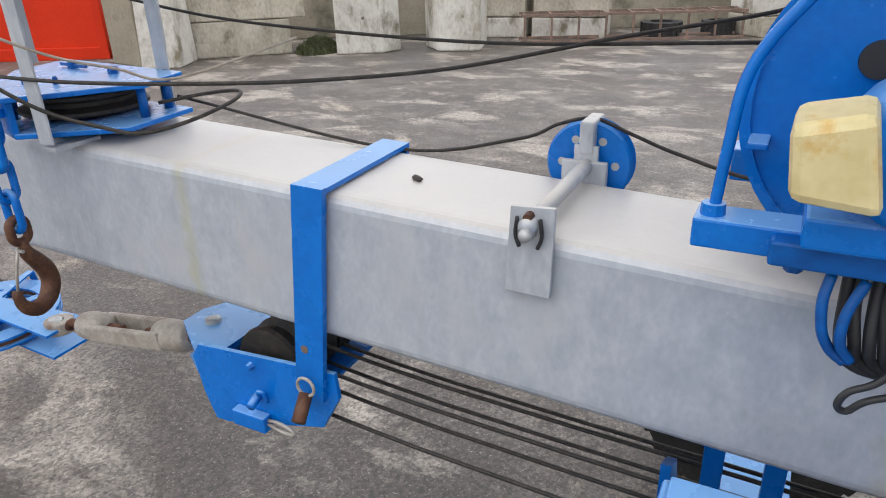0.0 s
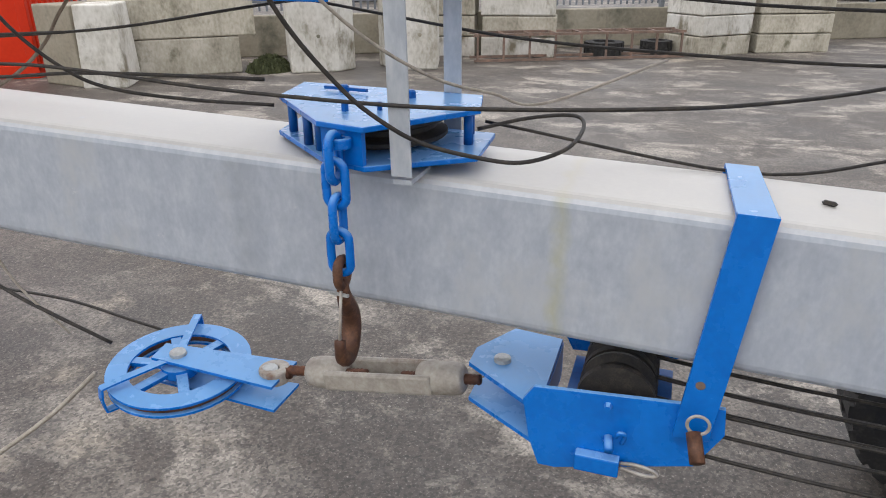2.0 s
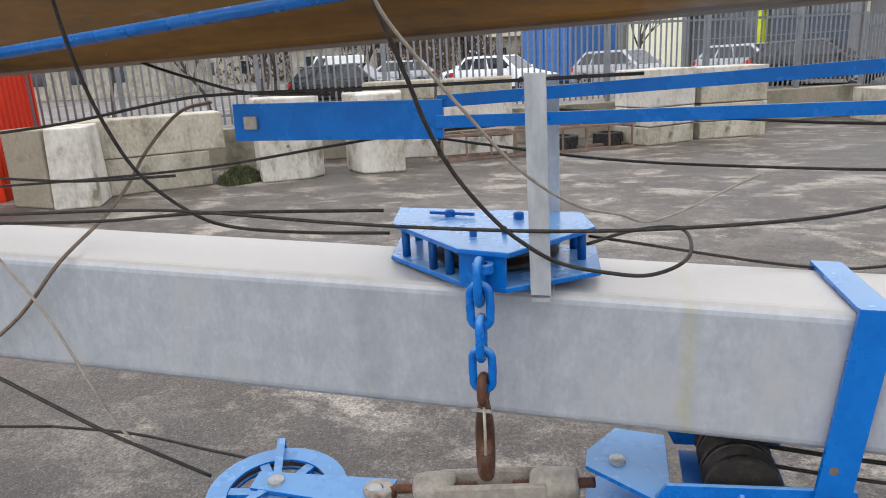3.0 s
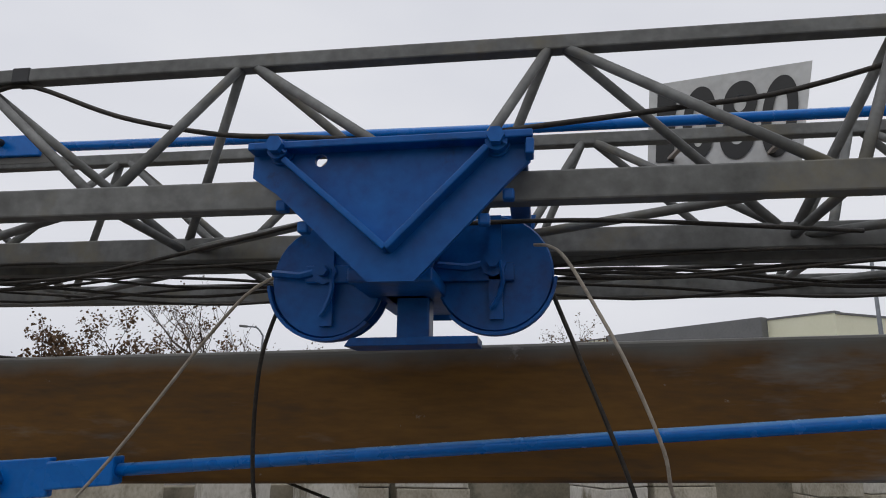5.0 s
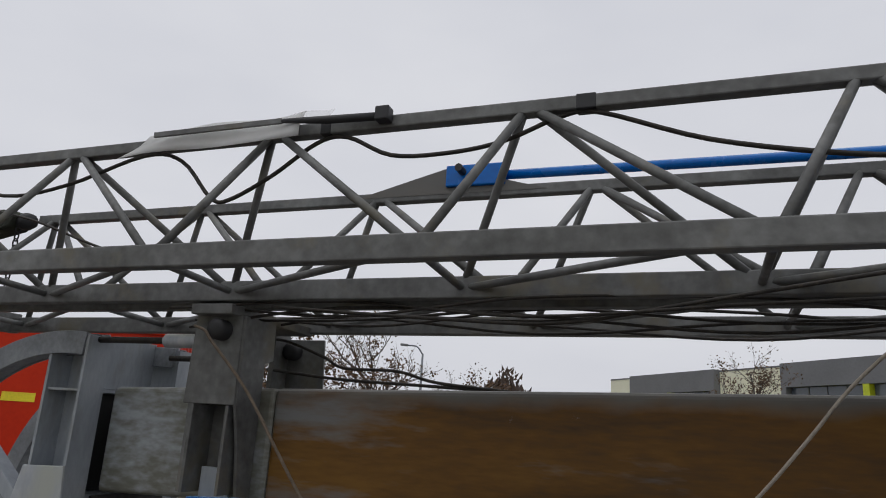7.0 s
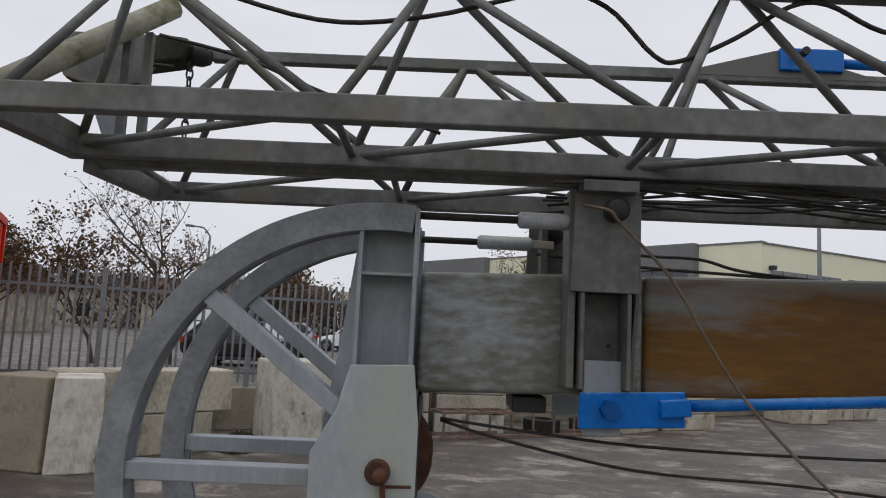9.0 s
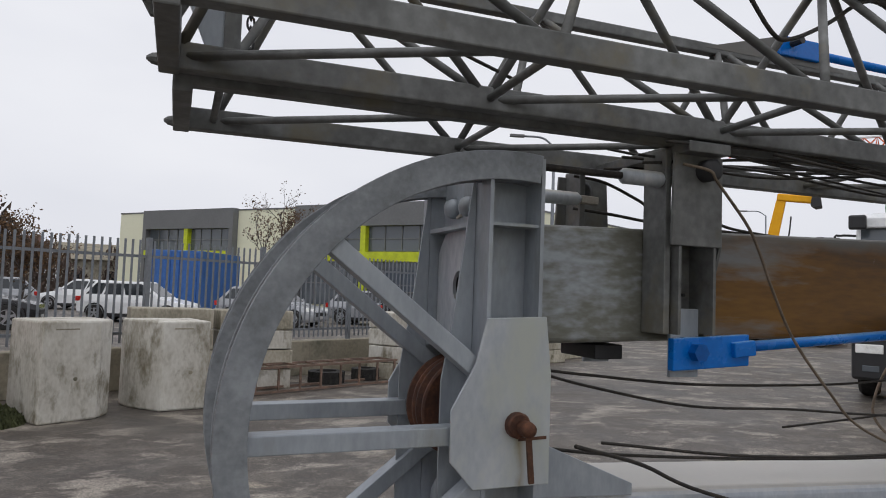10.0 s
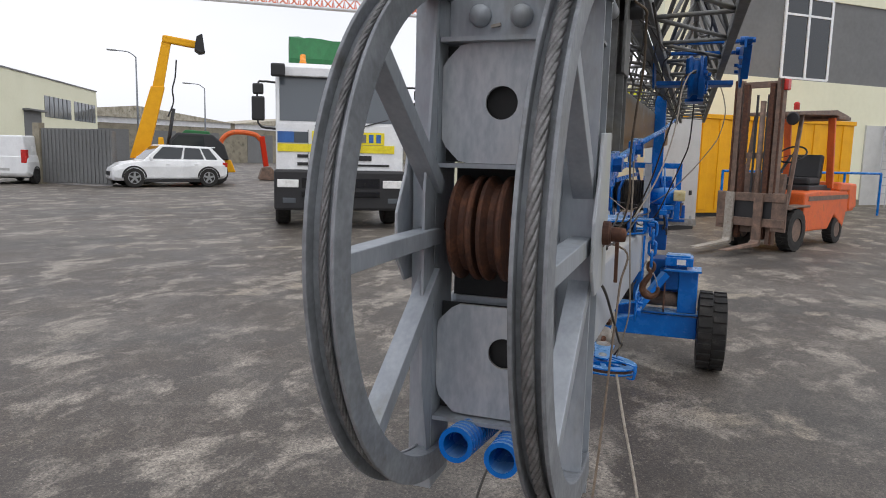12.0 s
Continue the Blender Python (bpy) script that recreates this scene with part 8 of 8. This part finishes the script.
def build_side_hall():
    """The hall behind the forklift, grey band with white-framed windows."""
    m, n = along((18.87, 0.8), (31.7, -13.9))
    t = thing("yard_hall", "cream rendered hall with a dark grey window band", "building", at=m)
    part("wall", Geo().box((0, 0.0, 0), (n, 0.35, 4.28)), CREAM, t)
    part("wall", Geo().box((0, 0.0, 6.95), (n, 0.35, 8.2)), CREAM, t)
    part("band", Geo().box((0.95, 0.06, 4.28), (n, 0.35, 6.95)), GREYCLAD, t, "dark grey cladding band")
    part("wall", Geo().box((0, 0.0, 4.28), (0.95, 0.35, 6.95)), CREAM, t)
    for a in (4.9, 11.5):
        wn = part("window", Geo().box((a, 0.03, 4.35), (a + 2.15, 0.07, 6.93)), GLASS, t)
        for x in (a, a + 1.05, a + 2.1):
            part("window_frame", Geo().box((x - 0.04, 0.0, 4.33), (x + 0.06, 0.05, 6.95)), WHITEP, wn)
        for z in (4.3, 6.35, 6.92):
            part("window_frame", Geo().box((a, -0.002, z), (a + 2.1, 0.048, z + 0.07)), WHITEP, wn)
    part("door_panel", Geo().box((9.1, -0.06, 0.05), (13.2, 0.0, 2.9)), PALE_PANEL, t, "pale grey sheet-metal door")
    part("plinth", Geo().box((0, -0.05, 0), (n, 0.0, 0.25)), CONC_DARK, t)
    x = thing("yard_annex", "low cream annex with lime yellow corner pillar and band", "building", at=along((15.57, 4.55), (18.85, 0.82))[0])
    part("wall", Geo().box((0.0, 0.0, 0), (5.1, 0.3, 3.75)), CREAM, x)
    part("side_wall", Geo().box((0.0, 0.3, 0), (0.3, 5.0, 3.75)), CREAM, x)
    part("roof", Geo().box((-0.03, 0.05, 3.75), (5.1, 5.0, 3.85)), GREYCLAD, x)
    part("corner_pillar", Geo().box((-0.05, -0.08, 0), (0.5, 0.0, 3.75)), LIME, x, "lime yellow corner pillar")
    part("lime_band", Geo().box((0.5, -0.06, 3.2), (4.4, 0.0, 3.6)), LIME, x, "lime yellow band under the roof")
    part("plinth", Geo().box((0.5, -0.05, 0), (5.1, 0.0, 0.25)), CONC_DARK, x)
    ld = thing("ladder", "aluminium ladder leaning on the hall's door", "ladder", at=m)
    for k in range(2):
        part("rail", Geo().bar((9.35 + 0.4 * k, -0.55, 0), (10.0 + 0.4 * k, -0.1, 2.9), 0.03, 0.06), SILVERP, ld)
    for k in range(9):
        f = (k + 0.7) / 10
        part("rung", Geo().bar((9.35 + 0.65 * f, -0.55 + 0.45 * f, 2.9 * f), (9.75 + 0.65 * f, -0.55 + 0.45 * f, 2.9 * f), 0.025, 0.025), SILVERP, ld)
    # yellow container-like machine and a blue rail before it
    c = thing("yellow_container", "yellow ribbed steel container beside the hall", "container", at=along((15.89, -0.37), (19.65, -4.75))[0])
    part("body", Geo().box((0, 0, 0.1), (5.75, 2.0, 2.7)), YELLOW, c, bevel=0.02)
    for k in range(10):
        part("rib", Geo().box((0.15 + 0.57 * k, -0.03, 0.2), (0.4 + 0.57 * k, 0.0, 2.6)), YELLOW, c, bevel=0.01)
    part("top_rail", Geo().box((-0.02, -0.05, 2.62), (5.77, 0.05, 2.74)), YELLOW, c, bevel=0.01)
    part("skid", Geo().box((0.1, 0.05, 0.0), (5.65, 1.9, 0.1)), PLASTIC, c)
    r = thing("blue_rail", "blue painted tubular guard rail on the asphalt", "guard rail", at=along((16.0, -1.0), (20.05, -5.7))[0])
    for x in (0.1, 1.6, 3.1, 4.6, 6.1):
        part("post", Geo().tube([(x, 0, 0), (x, 0, 1.25)], 0.035, 8), BLUE, r)
    part("top_bar", Geo().tube([(0.1, 0, 1.25), (6.1, 0, 1.25)], 0.035, 8), BLUE, r)
    p = thing("steel_cabinet", "pale grey sheet-metal cabinet panel standing in the yard", "cabinet", at=along((11.35, 0.3), (12.3, -0.43))[0])
    part("body", Geo().box((0, 0, 0.1), (1.2, 0.5, 2.4)), PALE_PANEL, p, bevel=0.01)
    part("door", Geo().box((0.35, -0.012, 0.4), (1.1, 0.0, 1.5)), PALE_PANEL, p, bevel=0.003)
    part("lock", Geo().box((0.9, -0.03, 0.75), (0.98, -0.012, 0.85)), PLASTIC, p)
    part("foot", Geo().box((0.03, 0.03, 0), (1.17, 0.47, 0.1)), PLASTIC, p)


build_side_hall()


def build_far_things():
    m, n = along((45.0, 60.0), (110.0, 34.0))
    t = thing("warehouse", "long low grey warehouse with pale roof edges", "building", at=m)
    part("wall", Geo().box((0, 0, 0), (n, 12, 4.6)), CONC_DARK, t)
    for k in range(3):
        x = n * k / 3
        part("roof", Geo().prism([(x, 4.6), (x + n / 6, 5.9), (x + n / 3, 4.6)], "y", -0.4, 12), CONC, t)
        part("fascia", Geo().box((x + 0.3, -0.05, 4.0), (x + n / 3 - 0.3, 0, 4.6)), WHITEP, t)
        for j in range(4):
            part("door", Geo().box((x + 2 + 5.3 * j, -0.06, 0), (x + 5.6 + 5.3 * j, -0.0, 3.4)), GREYCLAD, t)
    # lamp posts
    for x, y, h, ax, ay in ((10.18, 22.0, 7.25, -1.05, 0.45), (40.0, 40.6, 8.4, -0.9, 1.0), (51.1, 43.0, 7.1, -0.8, 1.0), (-13.2, 29.8, 5.2, -0.7, -0.2)):
        t = thing("street_lamp", "tall grey street lamp with a curved arm", "street lamp", group="street lamps")
        part("pole", Geo().tube([(x, y, 0), (x, y, h * 0.5), (x, y, h)], [0.09, 0.075, 0.05], 8), FENCE, t, smooth=True)
        part("arm", Geo().tube(smooth_line([(x, y, h), (x + ax * 0.4, y + ay * 0.4, h + 0.35), (x + ax, y + ay, h + 0.4)], 4), 0.04, 6), FENCE, t, smooth=True)
        part("lamp_head", Geo().bar((x + ax, y + ay, h + 0.4), (x + ax * 1.5, y + ay * 1.5, h + 0.42), 0.22, 0.1), GREYCLAD, t, bevel=0.02)
    # tower crane jib far off
    t = thing("tower_crane", "pale tower crane far off behind the halls", "tower crane")
    A, B = Vector((59.5, 64.8, 19.0)), Vector((82.0, 26.0, 18.2))
    u = (B - A) / 34
    part("mast", Geo().bar(A + 29 * u - Vector((0, 0, 19.2)), A + 29 * u + Vector((0, 0, 3)), 0.9, 0.9, up=(0, 1, 0)), SILVERP, t)
    for off in (Vector((0, -0.6, 0)), Vector((0, 0.6, 0)), Vector((0, 0, 1.3))):
        part("chord", Geo().tube([A + off, B + off], 0.14, 5), WHITEP, t)
    g = Geo()
    for k in range(34):
        p = A + u * k
        g.tube([p + Vector((0, -0.6, 0)), p + u * 0.5 + Vector((0, 0, 1.3)), p + u + Vector((0, -0.6, 0))], 0.09, 4)
        g.tube([p + Vector((0, 0.6, 0)), p + u * 0.5 + Vector((0, 0, 1.3)), p + u + Vector((0, 0.6, 0))], 0.09, 4)
    part("lacing", g, ORANGE_FORK, t, "orange lattice bars")
    # blue skip behind the fence
    t = thing("blue_skip", "tall blue steel container end in the car park", "container", at=along((-4.55, 34.9), (-2.0, 33.7))[0])
    part("body", Geo().box((0, 0, 0.15), (2.8, 5.0, 3.05)), BLUE_LIVERY, t, bevel=0.03)
    part("foot", Geo().box((0.1, 0.1, 0), (2.7, 4.9, 0.15)), PLASTIC, t)
    for k in range(6):
        part("rib", Geo().box((0.2 + 0.44 * k, -0.05, 0.25), (0.38 + 0.44 * k, 0.0, 2.95)), BLUE_LIVERY, t)
    # low houses beyond the car park
    for x, y, w, d, h, mm in ((-30, 62, 16, 9, 4.5, RUST), (-52, 66, 18, 10, 5.0, GREYCLAD), (-14, 76, 14, 9, 4.6, CONC_DARK), (-70, 48, 20, 10, 5.5, CONC_DARK), (-44, 40, 14, 8, 4.0, RUST)):
        t = thing("house", "low house with a tiled roof beyond the car park", "house", group="far houses", at=place(x, y, 8))
        part("wall", Geo().box((0, 0, 0), (w, d, h - 1.2)), CONC, t)
        part("roof", Geo().prism([(-0.5, h - 1.2), (d + 0.5, h - 1.2), (d / 2, h + 0.6)], "x", -0.5, w + 0.5), mm, t)
        for k in range(4):
            part("window", Geo().box((1.2 + (w - 2) * k / 4, -0.05, 1.0), (2.4 + (w - 2) * k / 4, 0.0, 2.3)), GLASS, t)
    # an unseen wall added behind the camera, holding back low sky light
    solid("unseen_wall", Geo().box((-60, -26.4, 0), (16, -26, 7.0)), CREAM, "added plain cream wall out of view behind the camera", "wall", kind="structure")


build_far_things()


# ---------------------------------------------------------------- trees
def tree(x, y, h, seed, leaves, label, spread=0.6):
    rnd = random.Random(seed)
    t = thing("tree", label, "tree", group="bare trees", at=place(x, y))
    wood, crown = Geo(), Geo()
    tips = []

    def limb(p, d, length, r, depth):
        pts, q, v = [p], p, d.copy()
        for k in range(3):
            v = (v + Vector((rnd.gauss(0, .16), rnd.gauss(0, .16), rnd.gauss(.06, .1)))).normalized()
            q = q + v * (length / 3)
            pts.append(q)
        g = wood if depth < 1 else crown
        g.tube(pts, [r, r * .85, r * .7, r * .5], 6 if depth < 2 else 3, caps=False)
        if depth >= 2:
            tips.extend(pts[1:])
        if depth < 4:
            for k in range(rnd.choice((3, 4)) if depth else 6):
                f = rnd.uniform(.35, 1) if depth else rnd.uniform(.4, 1)
                i = min(2, int(f * 3))
                base = pts[i].lerp(pts[i + 1], f * 3 - i)
                a = rnd.random() * 6.283
                out = Vector((math.cos(a), math.sin(a), 0)) * spread + v * .75
                limb(base, out.normalized(), length * rnd.uniform(.5, .72), r * .5, depth + 1)
    limb(Vector((0, 0, 0)), Vector((0, 0, 1)), h * .55, .035 * h / 2.2, 0)
    part("trunk", wood, BARK, t)
    part("crown", crown, BARK, t)
    if leaves:
        lf = Geo()
        for k in range(leaves):
            p = rnd.choice(tips) + Vector((rnd.gauss(0, .12), rnd.gauss(0, .12), rnd.gauss(0, .12)))
            s = rnd.uniform(.03, .07)
            a = Vector((rnd.gauss(0, 1), rnd.gauss(0, 1), rnd.gauss(0, 1))).normalized()
            b = a.orthogonal().normalized()
            lf.add([p - a * s, p + b * s * .7, p + a * s, p - b * s * .7], [(0, 1, 2, 3)])
        part("leaves", lf, LEAF, t, "sparse withered brown leaves")


DRY = "bare young tree with a few withered brown leaves"
tree(-12.9, 22.9, 6.3, 1, 500, DRY)
tree(-9.5, 24.4, 4.3, 2, 1200, DRY)
tree(0.95, 31.7, 5.6, 3, 1500, DRY, 0.5)
tree(-15.8, 18.6, 4.4, 4, 2200, DRY)
tree(-13.2, 20.2, 4.4, 5, 2200, DRY)
tree(-11.2, 21.2, 4.5, 6, 900, DRY)
tree(-7.6, 24.0, 3.2, 7, 1200, DRY)
tree(-24.0, 45.0, 6.5, 8, 300, "bare tree far off beyond the car park")
tree(-19.0, 48.0, 6.0, 9, 300, "bare tree far off beyond the car park")


def far_woods():
    rnd = random.Random(12)
    g = Geo()
    clumps = [(-16, 57, 3.8, 6.3), (-14, 66, 4.5, 4.0), (-36, 70, 6, 5.0), (-55, 62, 7, 5.2), (-8, 78, 5, 4.4), (-80, 70, 9, 6.5), (-100, 50, 10, 7), (-30, 90, 9, 6.5), (3, 95, 8, 5.5), (-62, 95, 10, 7.5), (120, 60, 12, 8), (140, 30, 12, 8)]
    for cx, cy, r, h in clumps:
        for k in range(1500):
            a, q, z = rnd.random() * 6.283, rnd.random() ** .5, rnd.random()
            edge = math.sqrt(max(0.0, 1 - z * z * .95)) * (0.8 + .25 * math.sin(5 * a + cx))
            p = Vector((cx + r * q * edge * math.cos(a), cy + r * q * edge * math.sin(a), h * z * (0.85 + .3 * rnd.random())))
            s = rnd.uniform(.12, .34)
            d = Vector((rnd.gauss(0, .4), rnd.gauss(0, .4), 1)).normalized()
            b = d.orthogonal().normalized()
            g.add([p - b * s * .5, p + d * s * 1.8, p + b * s * .5], [(0, 1, 2)])
    solid("far_bushes", g, TWIGS, "brown leafless bushes and woods far off", "woods", kind="stuff")


far_woods()
